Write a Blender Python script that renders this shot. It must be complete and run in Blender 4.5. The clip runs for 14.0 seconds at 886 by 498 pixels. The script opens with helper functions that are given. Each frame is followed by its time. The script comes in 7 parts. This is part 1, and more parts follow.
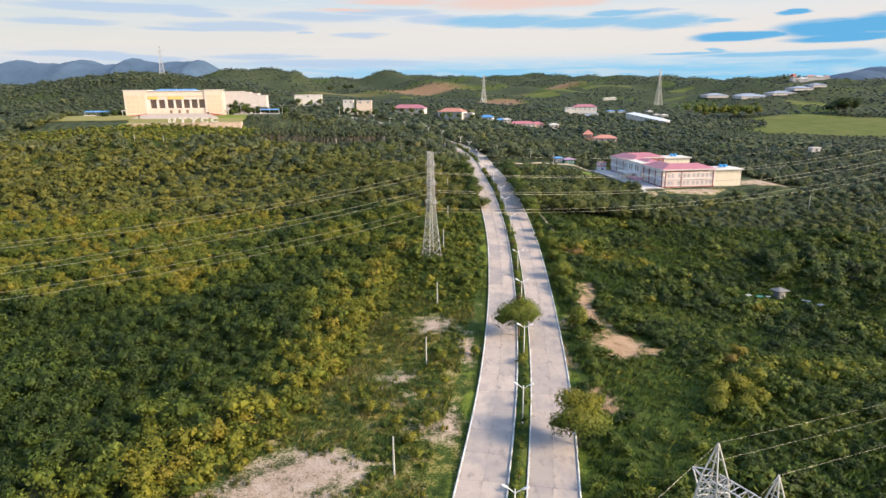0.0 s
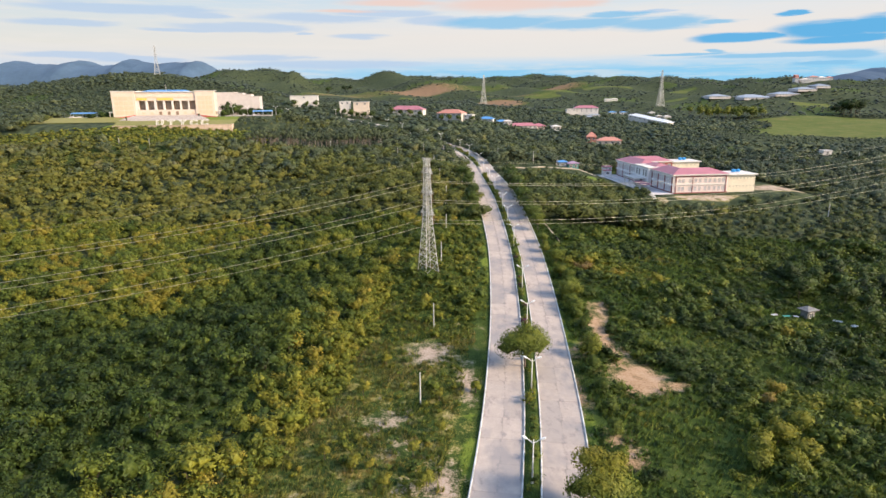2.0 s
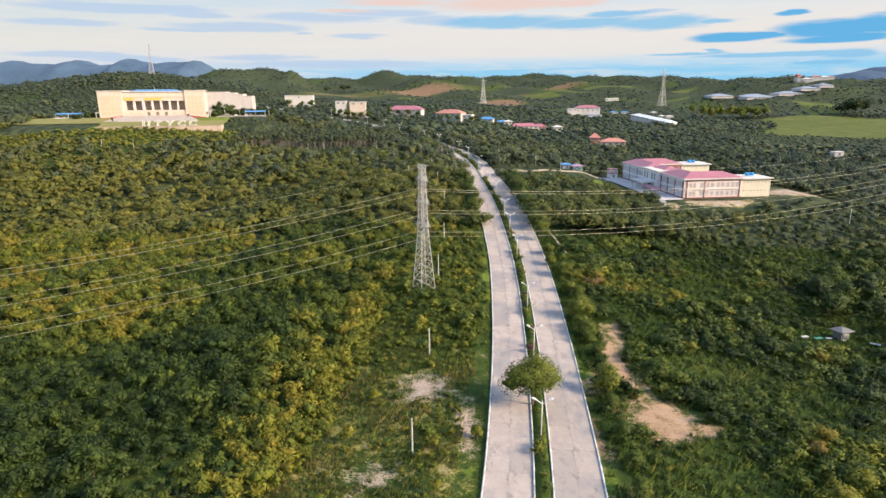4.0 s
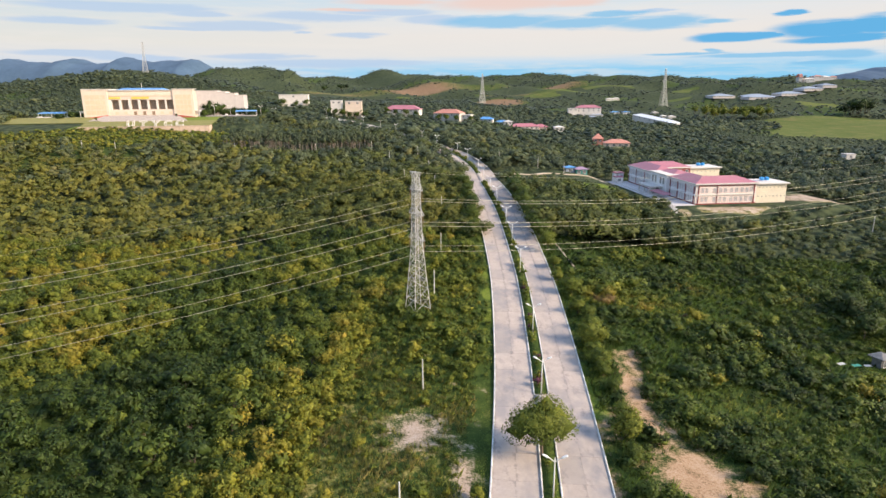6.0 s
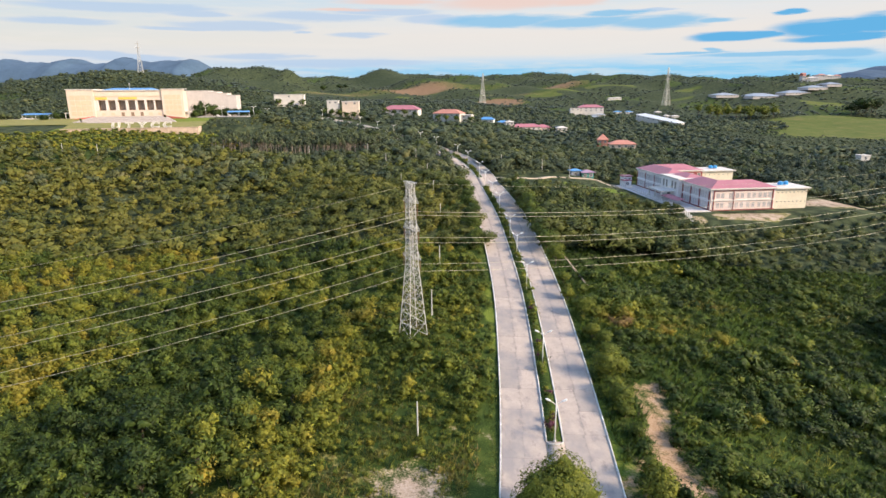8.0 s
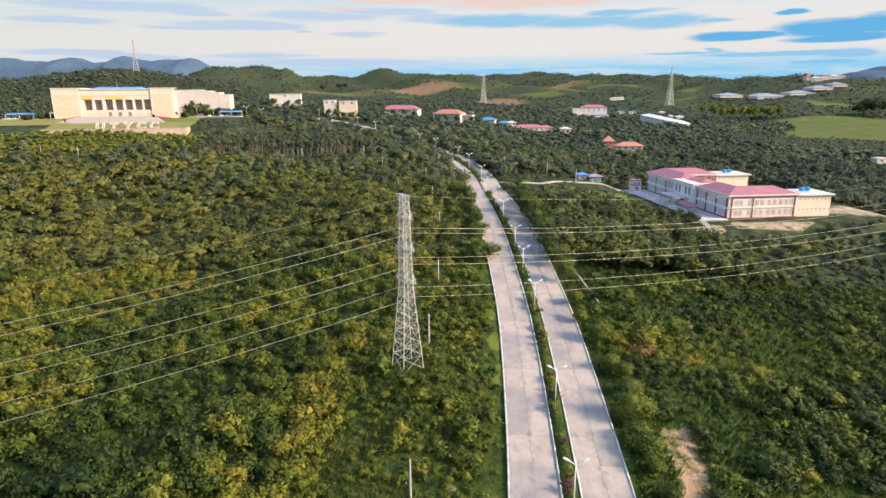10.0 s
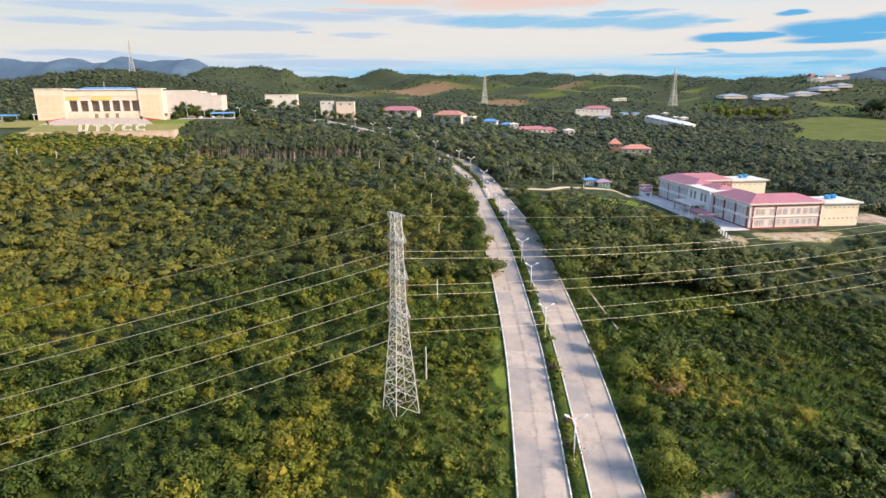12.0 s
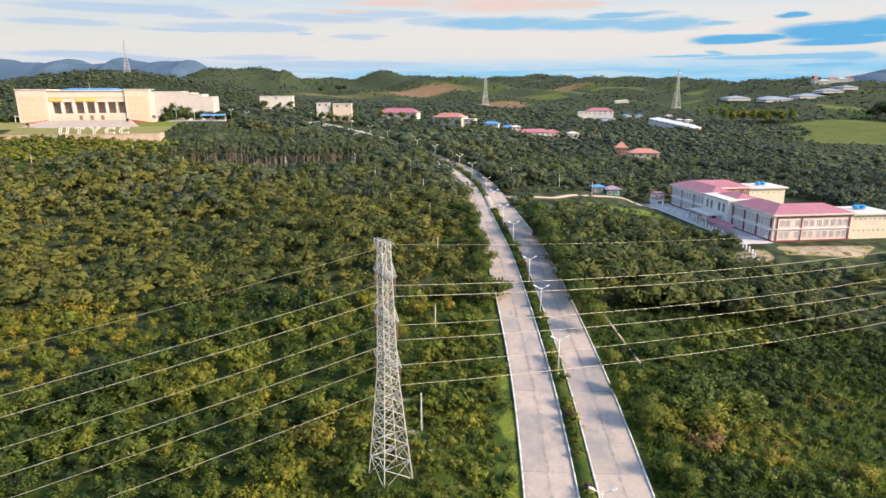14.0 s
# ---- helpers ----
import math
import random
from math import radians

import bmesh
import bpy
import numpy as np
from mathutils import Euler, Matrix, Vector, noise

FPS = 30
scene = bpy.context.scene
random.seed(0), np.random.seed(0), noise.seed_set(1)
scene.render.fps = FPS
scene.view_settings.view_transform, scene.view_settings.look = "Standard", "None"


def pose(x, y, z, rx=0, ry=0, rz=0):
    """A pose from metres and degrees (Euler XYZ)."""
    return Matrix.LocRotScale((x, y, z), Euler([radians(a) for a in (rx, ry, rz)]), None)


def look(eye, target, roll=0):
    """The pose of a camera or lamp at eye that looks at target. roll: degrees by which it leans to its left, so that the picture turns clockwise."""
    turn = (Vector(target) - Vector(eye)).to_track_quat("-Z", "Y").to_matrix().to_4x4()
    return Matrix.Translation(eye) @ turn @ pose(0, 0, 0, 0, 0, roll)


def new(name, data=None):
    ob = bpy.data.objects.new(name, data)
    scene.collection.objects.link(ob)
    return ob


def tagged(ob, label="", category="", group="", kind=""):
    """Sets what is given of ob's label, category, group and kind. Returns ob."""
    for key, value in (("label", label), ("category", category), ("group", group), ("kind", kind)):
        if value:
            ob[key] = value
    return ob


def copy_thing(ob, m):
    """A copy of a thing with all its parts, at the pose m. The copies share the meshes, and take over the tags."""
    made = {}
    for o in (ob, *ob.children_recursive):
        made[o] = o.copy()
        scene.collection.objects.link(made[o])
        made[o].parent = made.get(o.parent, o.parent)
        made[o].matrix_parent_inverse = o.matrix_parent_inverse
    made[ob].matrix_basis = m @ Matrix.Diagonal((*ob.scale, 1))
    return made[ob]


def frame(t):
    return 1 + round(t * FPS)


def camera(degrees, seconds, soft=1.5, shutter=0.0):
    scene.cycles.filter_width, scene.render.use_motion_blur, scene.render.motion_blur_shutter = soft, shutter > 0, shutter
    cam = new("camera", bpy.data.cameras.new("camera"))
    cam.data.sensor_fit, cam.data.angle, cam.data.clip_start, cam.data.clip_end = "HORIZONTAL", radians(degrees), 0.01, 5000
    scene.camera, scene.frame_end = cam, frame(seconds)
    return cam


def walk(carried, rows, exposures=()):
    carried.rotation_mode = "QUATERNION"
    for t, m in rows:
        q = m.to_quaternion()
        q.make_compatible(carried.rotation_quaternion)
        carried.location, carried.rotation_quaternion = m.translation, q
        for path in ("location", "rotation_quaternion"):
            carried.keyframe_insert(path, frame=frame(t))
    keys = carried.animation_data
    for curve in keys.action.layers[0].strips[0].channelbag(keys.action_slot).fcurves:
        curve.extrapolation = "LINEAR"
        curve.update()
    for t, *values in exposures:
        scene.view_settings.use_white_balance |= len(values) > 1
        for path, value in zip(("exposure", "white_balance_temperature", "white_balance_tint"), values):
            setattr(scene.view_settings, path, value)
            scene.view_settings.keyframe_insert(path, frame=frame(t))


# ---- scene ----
cam = camera(72.8, 14.0)
PATH = [
    (0, (-1.424, -1.164, 56.019), (-1.448, 0.772, 55.517), -0.5),
    (0.5, (-1.295, 3.149, 56.02), (-1.32, 5.086, 55.52), -0.5),
    (1, (-1.171, 7.459, 56.021), (-1.196, 9.396, 55.521), -0.5),
    (1.5, (-1.05, 11.763, 56.021), (-1.074, 13.7, 55.523), -0.5),
    (2, (-0.931, 16.06, 56.021), (-0.954, 17.997, 55.522), -0.5),
    (2.5, (-0.811, 20.352, 56.021), (-0.834, 22.289, 55.522), -0.5),
    (3, (-0.687, 24.639, 56.02), (-0.71, 26.576, 55.52), -0.5),
    (5.5, (-0.047, 46.044, 55.988), (-0.063, 47.98, 55.488), -0.5),
    (6, (0.071, 50.321, 55.986), (0.054, 52.257, 55.484), -0.4),
    (6.5, (0.178, 54.595, 55.984), (0.159, 56.531, 55.482), -0.4),
    (7, (0.27, 58.868, 55.983), (0.252, 60.804, 55.481), -0.5),
    (7.5, (0.348, 63.145, 55.983), (0.331, 65.08, 55.481), -0.5),
    (8, (0.411, 67.427, 55.983), (0.393, 69.363, 55.48), -0.5),
    (10.5, (0.669, 88.889, 55.991), (0.65, 90.824, 55.487), -0.4),
    (11, (0.71, 93.208, 55.992), (0.691, 95.144, 55.489), -0.4),
    (11.5, (0.743, 97.557, 55.995), (0.723, 99.492, 55.493), -0.4),
    (12, (0.769, 101.928, 56.0), (0.748, 103.864, 55.498), -0.4),
    (12.5, (0.793, 106.313, 56.004), (0.772, 108.25, 55.504), -0.4),
    (13, (0.815, 110.707, 56.007), (0.794, 112.643, 55.508), -0.3),
    (13.5, (0.837, 115.104, 56.011), (0.815, 117.041, 55.513), -0.3),
    (14, (0.86, 119.504, 56.015), (0.839, 121.441, 55.518), -0.3),
]
walk(cam, [(t, look(eye, target, roll)) for t, eye, target, roll in PATH], [(0, 1.1), (14, 1.1)])

# ---- world, sun, exposure ----
SUN_AZ, SUN_EL = 112.0, 28.0  # degrees clockwise from +y, and above the horizon
world = bpy.data.worlds.new("sky")
scene.world = world
world.use_nodes = True
wt = world.node_tree
wt.nodes.clear()


def node(tree, kind, **inputs):
    n = tree.nodes.new(kind)
    for k, v in inputs.items():
        n.inputs[k.replace("_", " ")].default_value = v
    return n


def ramp(tree, fac, stops, mode="LINEAR"):
    n = tree.nodes.new("ShaderNodeValToRGB")
    n.color_ramp.interpolation = mode
    while len(n.color_ramp.elements) < len(stops):
        n.color_ramp.elements.new(0.5)
    for e, (p, c) in zip(n.color_ramp.elements, stops):
        e.position, e.color = p, (*c, 1) if len(c) == 3 else c
    tree.links.new(fac, n.inputs["Fac"])
    return n.outputs["Color"]


def math_node(tree, op, a, b=None, clamp=False):
    n = tree.nodes.new("ShaderNodeMath")
    n.operation, n.use_clamp = op, clamp
    for i, v in enumerate((a, b)):
        if v is None:
            continue
        if isinstance(v, (int, float)):
            n.inputs[i].default_value = v
        else:
            tree.links.new(v, n.inputs[i])
    return n.outputs[0]


def mix_color(tree, fac, a, b, blend="MIX"):
    n = tree.nodes.new("ShaderNodeMix")
    n.data_type, n.blend_type = "RGBA", blend
    for i, v in ((0, fac), (6, a), (7, b)):
        if isinstance(v, (int, float)):
            n.inputs[i].default_value = v
        elif isinstance(v, tuple):
            n.inputs[i].default_value = (*v, 1)
        else:
            tree.links.new(v, n.inputs[i])
    return n.outputs[2]


sky = node(wt, "ShaderNodeTexSky")
sky.sky_type, sky.sun_disc = "NISHITA", False
sky.sun_elevation, sky.sun_rotation = radians(SUN_EL), radians(SUN_AZ)
co = node(wt, "ShaderNodeTexCoord")
sep = node(wt, "ShaderNodeSeparateXYZ")
wt.links.new(co.outputs["Generated"], sep.inputs[0])

def cloud_noise(scale, shift, detail, rough):
    mp = node(wt, "ShaderNodeMapping")
    mp.inputs["Scale"].default_value, mp.inputs["Location"].default_value = scale, shift
    wt.links.new(co.outputs["Generated"], mp.inputs[0])
    n = node(wt, "ShaderNodeTexNoise", Scale=1.0, Detail=detail, Roughness=rough, Distortion=0.3)
    wt.links.new(mp.outputs[0], n.inputs["Vector"])
    return n.outputs["Fac"]


# clouds seen low over the land: bearing and height in degrees, half width, half height
DEEP_CLOUDS = [(30.5, 4.65, 4.1, 0.70), (33.5, 4.71, 2.4, 0.79), (31.4, 3.83, 4.2, 0.33), (23.6, 4.26, 3.2, 0.44), (25.5, 4.36, 1.2, 0.22), (28.1, 5.91, 1.1, 0.21)]
MID_CLOUDS = [(4.9, 6.16, 6.4, 0.61), (12.3, 5.80, 6.5, 0.55), (18.9, 5.65, 6.1, 0.62), (23.7, 5.61, 2.5, 0.26), (22.7, 3.28, 0.8, 0.18), (27.7, 2.81, 7.1, 0.19), (32.6, 2.71, 3.1, 0.37), (30.5, 2.12, 2.4, 0.17), (20.5, 3.07, 3.5, 0.11), (14.2, 6.51, 2.8, 0.27)]
PALE_CLOUDS = [(-31.2, 5.59, 4.3, 0.33), (-21.4, 6.56, 2.7, 0.26), (-28.0, 6.78, 7.1, 0.41), (-17.8, 5.69, 6.7, 0.41), (-11.6, 6.55, 6.4, 0.55), (-5.7, 6.98, 5.5, 0.37), (-7.7, 5.04, 3.1, 0.28), (-23.2, 5.36, 3.1, 0.13), (-31.2, 3.24, 4.4, 0.29), (-26.9, 2.99, 3.8, 0.31), (-16.2, 3.18, 5.4, 0.28), (-9.8, 2.68, 10.2, 0.44), (-1.1, 6.36, 3.5, 0.47), (-12.7, 5.28, 1.0, 0.14), (16.5, 6.65, 2.3, 0.18)]
PINK_CLOUDS = [(4.9, 7.64, 7.4, 0.69), (-4.6, 7.81, 5.5, 0.37), (10.8, 7.49, 3.3, 0.41), (-8.6, 7.14, 4.0, 0.14)]
azim = math_node(wt, "MULTIPLY", math_node(wt, "ARCTAN2", sep.outputs["X"], sep.outputs["Y"]), 57.2958)
elev = math_node(wt, "MULTIPLY", math_node(wt, "ARCSINE", sep.outputs["Z"]), 57.2958)
drift = cloud_noise((5.0, 5.0, 44), (0.2, 1.1, 0.4), 6.0, 0.6)
fray = cloud_noise((11.0, 11.0, 120), (0.7, 0.1, 0.9), 6.0, 0.62)
at_sky = node(wt, "ShaderNodeCombineXYZ")
wt.links.new(math_node(wt, "ADD", azim, math_node(wt, "MULTIPLY", math_node(wt, "SUBTRACT", drift, 0.5), 7.0)), at_sky.inputs[0])
wt.links.new(math_node(wt, "ADD", elev, math_node(wt, "MULTIPLY", math_node(wt, "SUBTRACT", fray, 0.5), 0.55)), at_sky.inputs[1])


def cloud_bank(clouds, ragged=1.4, lo=0.55, hi=1.15):
    """How thick the nearest of several long flat clouds is, 0 to 1."""
    near = None
    for a, e, wa, we in clouds:
        n = wt.nodes.new("ShaderNodeVectorMath")
        n.operation = "MULTIPLY_ADD"
        n.inputs[1].default_value, n.inputs[2].default_value = (1 / wa, 1 / we, 0), (-a / wa, -e / we, 0)
        wt.links.new(at_sky.outputs[0], n.inputs[0])
        d = wt.nodes.new("ShaderNodeVectorMath")
        d.operation = "LENGTH"
        wt.links.new(n.outputs[0], d.inputs[0])
        near = d.outputs["Value"] if near is None else math_node(wt, "MINIMUM", near, d.outputs["Value"])
    near = math_node(wt, "ADD", near, math_node(wt, "MULTIPLY", math_node(wt, "SUBTRACT", drift, 0.5), ragged))
    return ramp(wt, math_node(wt, "MULTIPLY", near, 0.5), [(lo * 0.5, (1, 1, 1)), (hi * 0.5, (0, 0, 0))], "EASE")


# clear air: light blue at the foot, a cream belt above it, paler blue higher up; cooler towards the east
east = ramp(wt, math_node(wt, "ADD", math_node(wt, "MULTIPLY", azim, 0.0125), 0.5), [(0.10, (0, 0, 0)), (0.52, (1, 1, 1))])
up_ = math_node(wt, "MULTIPLY", elev, 0.1)
air_w = ramp(wt, up_, [(0.0, (0.50, 0.70, 0.90)), (0.20, (0.60, 0.73, 0.88)), (0.30, (0.76, 0.78, 0.82)), (0.42, (0.83, 0.81, 0.76)), (0.60, (0.74, 0.79, 0.80)), (0.80, (0.60, 0.74, 0.86)), (1.0, (0.42, 0.62, 0.84))])
air_e = ramp(wt, up_, [(0.0, (0.24, 0.62, 0.92)), (0.20, (0.32, 0.66, 0.92)), (0.27, (0.60, 0.76, 0.90)), (0.33, (0.84, 0.82, 0.80)), (0.50, (0.88, 0.83, 0.79)), (0.66, (0.82, 0.83, 0.84)), (0.82, (0.66, 0.79, 0.88)), (1.0, (0.42, 0.62, 0.84))])
air = mix_color(wt, east, air_w, air_e)
thin = ramp(wt, fray, [(0.46, (0, 0, 0)), (0.66, (1, 1, 1))])
c1 = mix_color(wt, math_node(wt, "MULTIPLY", thin, 0.45), air, (0.88, 0.84, 0.80))
c1 = mix_color(wt, math_node(wt, "MULTIPLY", cloud_bank(PALE_CLOUDS, 1.6), 0.75), c1, (0.50, 0.65, 0.86))
c1 = mix_color(wt, math_node(wt, "MULTIPLY", cloud_bank(MID_CLOUDS), 0.85), c1, (0.26, 0.58, 0.86))
c1 = mix_color(wt, math_node(wt, "MULTIPLY", cloud_bank(PINK_CLOUDS, 1.2, 0.3, 1.2), 0.9), c1, (0.90, 0.68, 0.61))
c1 = mix_color(wt, math_node(wt, "MULTIPLY", cloud_bank(DEEP_CLOUDS), 0.95), c1, (0.105, 0.46, 0.82))
# banks of cloud over the rest of the sky
heap = ramp(wt, cloud_noise((1.5, 1.5, 14), (1.15, 0.3, 0.5), 5.0, 0.52), [(0.46, (0, 0, 0)), (0.6, (1, 1, 1))])
over = ramp(wt, up_, [(0.84, (0, 0, 0)), (1.0, (1, 1, 1))])
cloudy = mix_color(wt, math_node(wt, "MULTIPLY", math_node(wt, "MULTIPLY", heap, over), 0.7), c1, (0.74, 0.70, 0.70))
bgs = node(wt, "ShaderNodeBackground", Strength=0.45)
wt.links.new(cloudy, bgs.inputs[0])
bgn = node(wt, "ShaderNodeBackground", Strength=0.20)
wt.links.new(sky.outputs[0], bgn.inputs[0])
# the low belt of cloud fades into the open sky higher up
belt = ramp(wt, sep.outputs["Z"], [(0.25, (1, 1, 1)), (0.6, (0, 0, 0))])
wmix = wt.nodes.new("ShaderNodeMixShader")
wt.links.new(belt, wmix.inputs[0])
wt.links.new(bgn.outputs[0], wmix.inputs[1])
wt.links.new(bgs.outputs[0], wmix.inputs[2])
wout = wt.nodes.new("ShaderNodeOutputWorld")
wt.links.new(wmix.outputs[0], wout.inputs[0])

sun = new("sun", bpy.data.lights.new("sun", "SUN"))
sun.data.energy, sun.data.angle, sun.data.color = 3.3, radians(14.0), (1.0, 0.80, 0.57)
_a, _e = radians(SUN_AZ), radians(SUN_EL)
sun.matrix_world = look((300 * math.sin(_a) * math.cos(_e), 300 * math.cos(_a) * math.cos(_e), 300 * math.sin(_e)), (0, 0, 0))


# ---- materials ----
def mk(name, c1, c2=None, scale=1.0, rough=0.7, bump=0.0, metal=0.0, fine=6.0, obj_random=0.0, island=0.0, streaks=0.0):
    """Two colours mixed by noise at two scales (metres), with optional relief and variation from piece to piece."""
    m = bpy.data.materials.new(name)
    m.use_nodes = True
    t = m.node_tree
    bsdf = t.nodes["Principled BSDF"]
    bsdf.inputs["Roughness"].default_value, bsdf.inputs["Metallic"].default_value = rough, metal
    geo = node(t, "ShaderNodeNewGeometry")
    n1 = node(t, "ShaderNodeTexNoise", Scale=1.0 / scale, Detail=5.0, Roughness=0.6)
    n2 = node(t, "ShaderNodeTexNoise", Scale=fine / scale, Detail=3.0, Roughness=0.6)
    t.links.new(geo.outputs["Position"], n1.inputs["Vector"])
    t.links.new(geo.outputs["Position"], n2.inputs["Vector"])
    f = math_node(t, "ADD", math_node(t, "MULTIPLY", n1.outputs["Fac"], 0.65), math_node(t, "MULTIPLY", n2.outputs["Fac"], 0.35))
    col = ramp(t, f, [(0.36, c1), (0.62, c2 or tuple(v * 0.8 for v in c1))])
    if obj_random or island:
        rnd = node(t, "ShaderNodeObjectInfo").outputs["Random"] if obj_random else geo.outputs["Random Per Island"]
        k = obj_random or island
        hsv = node(t, "ShaderNodeHueSaturation")
        t.links.new(col, hsv.inputs["Color"])
        t.links.new(math_node(t, "ADD", math_node(t, "MULTIPLY", rnd, 2 * k), 1 - k), hsv.inputs["Value"])
        col = hsv.outputs["Color"]
    if streaks:
        mp = node(t, "ShaderNodeMapping")
        mp.inputs["Scale"].default_value = (1.2, 1.2, 0.12)
        t.links.new(geo.outputs["Position"], mp.inputs[0])
        n3 = node(t, "ShaderNodeTexNoise", Scale=1.0, Detail=4.0)
        t.links.new(mp.outputs[0], n3.inputs["Vector"])
        col = mix_color(t, math_node(t, "MULTIPLY", ramp(t, n3.outputs["Fac"], [(0.45, (0, 0, 0)), (0.7, (1, 1, 1))]), streaks), col,
                        tuple(v * 0.45 for v in c1))
    t.links.new(col, bsdf.inputs["Base Color"])
    if bump:
        b = node(t, "ShaderNodeBump", Strength=min(1.0, bump), Distance=0.05 * scale)
        t.links.new(n2.outputs["Fac"], b.inputs["Height"])
        t.links.new(b.outputs[0], bsdf.inputs["Normal"])
    return m


def foliage(name, stops, translucent=0.3, value=0.24, leaflet=4.0):
    """Leaves: colour by the tint of the plant, varied leaf by leaf, partly letting light through."""
    m = bpy.data.materials.new(name)
    m.use_nodes = True
    t = m.node_tree
    bsdf = t.nodes["Principled BSDF"]
    bsdf.inputs["Roughness"].default_value = 0.55
    bsdf.inputs["Specular IOR Level"].default_value = 0.25
    att = node(t, "ShaderNodeAttribute")
    att.attribute_name = "tint"
    geo = node(t, "ShaderNodeNewGeometry")
    oi = node(t, "ShaderNodeObjectInfo")
    r = math_node(t, "MULTIPLY", math_node(t, "SUBTRACT", geo.outputs["Random Per Island"], 0.5), 0.15)
    o = math_node(t, "MULTIPLY", math_node(t, "SUBTRACT", oi.outputs["Random"], 0.5), 0.2)
    fac = math_node(t, "ADD", math_node(t, "ADD", att.outputs["Fac"], r), o, clamp=True)
    col = ramp(t, fac, stops)
    leaflets = node(t, "ShaderNodeTexNoise", Scale=leaflet, Detail=2.0, Roughness=0.6)
    t.links.new(geo.outputs["Position"], leaflets.inputs["Vector"])
    hsv = node(t, "ShaderNodeHueSaturation")
    t.links.new(col, hsv.inputs["Color"])
    vary = math_node(t, "ADD", math_node(t, "MULTIPLY", geo.outputs["Random Per Island"], 2 * value), 1 - value)
    t.links.new(math_node(t, "MULTIPLY", vary, math_node(t, "ADD", math_node(t, "MULTIPLY", leaflets.outputs["Fac"], 0.7), 0.65)), hsv.inputs["Value"])
    t.links.new(hsv.outputs["Color"], bsdf.inputs["Base Color"])
    bmp = node(t, "ShaderNodeBump", Strength=0.8, Distance=0.6 / leaflet)
    t.links.new(leaflets.outputs["Fac"], bmp.inputs["Height"])
    t.links.new(bmp.outputs[0], bsdf.inputs["Normal"])
    tr = node(t, "ShaderNodeBsdfTranslucent")
    t.links.new(hsv.outputs["Color"], tr.inputs["Color"])
    mx = node(t, "ShaderNodeMixShader", Fac=translucent)
    t.links.new(bsdf.outputs[0], mx.inputs[1])
    t.links.new(tr.outputs[0], mx.inputs[2])
    t.links.new(mx.outputs[0], t.nodes["Material Output"].inputs["Surface"])
    return m


LEAF = foliage("leaves", [(0.0, (0.020, 0.036, 0.010)), (0.3, (0.060, 0.092, 0.016)), (0.55, (0.134, 0.162, 0.022)),
                          (0.75, (0.216, 0.206, 0.024)), (0.9, (0.270, 0.210, 0.032)), (1.0, (0.210, 0.140, 0.060))])
# muted plantation leaves, with a little blue-grey distance haze put into the colour
HAZED_DULL_LEAF = foliage("plantation_leaves", [(0.0, (0.038, 0.054, 0.035)), (0.3, (0.068, 0.088, 0.047)), (0.55, (0.108, 0.128, 0.056)),
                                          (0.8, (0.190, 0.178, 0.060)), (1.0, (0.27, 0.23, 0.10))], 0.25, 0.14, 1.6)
OLIVE_LEAF = foliage("olive_leaves", [(0.0, (0.036, 0.052, 0.023)), (0.3, (0.072, 0.092, 0.025)), (0.55, (0.125, 0.134, 0.027)), (0.8, (0.185, 0.168, 0.030)), (1.0, (0.21, 0.155, 0.05))], 0.28, 0.2, 2.6)
# distance haze is part of this colour: paler and bluer than nearer leaves
HAZED_FAR_LEAF = foliage("distant_leaves", [(0.0, (0.048, 0.064, 0.052)), (0.3, (0.070, 0.090, 0.064)), (0.6, (0.105, 0.124, 0.076)), (1.0, (0.19, 0.18, 0.11))], 0.25, 0.1, 0.8)
PURPLE_LEAF = foliage("purple_leaves", [(0.0, (0.05, 0.022, 0.035)), (0.5, (0.10, 0.035, 0.05)), (1.0, (0.16, 0.06, 0.07))], 0.2, 0.2, 6.0)
GRASS = foliage("grass_blades", [(0.0, (0.042, 0.088, 0.016)), (0.4, (0.12, 0.178, 0.025)), (0.7, (0.30, 0.275, 0.05)), (1.0, (0.42, 0.31, 0.11))], 0.35)
PALE_BARK = mk("pale_bark", (0.30, 0.25, 0.20), (0.19, 0.15, 0.12), 0.8, 0.9)
BARK = mk("bark", (0.16, 0.12, 0.085), (0.08, 0.06, 0.045), 0.6, 0.9, 0.5)


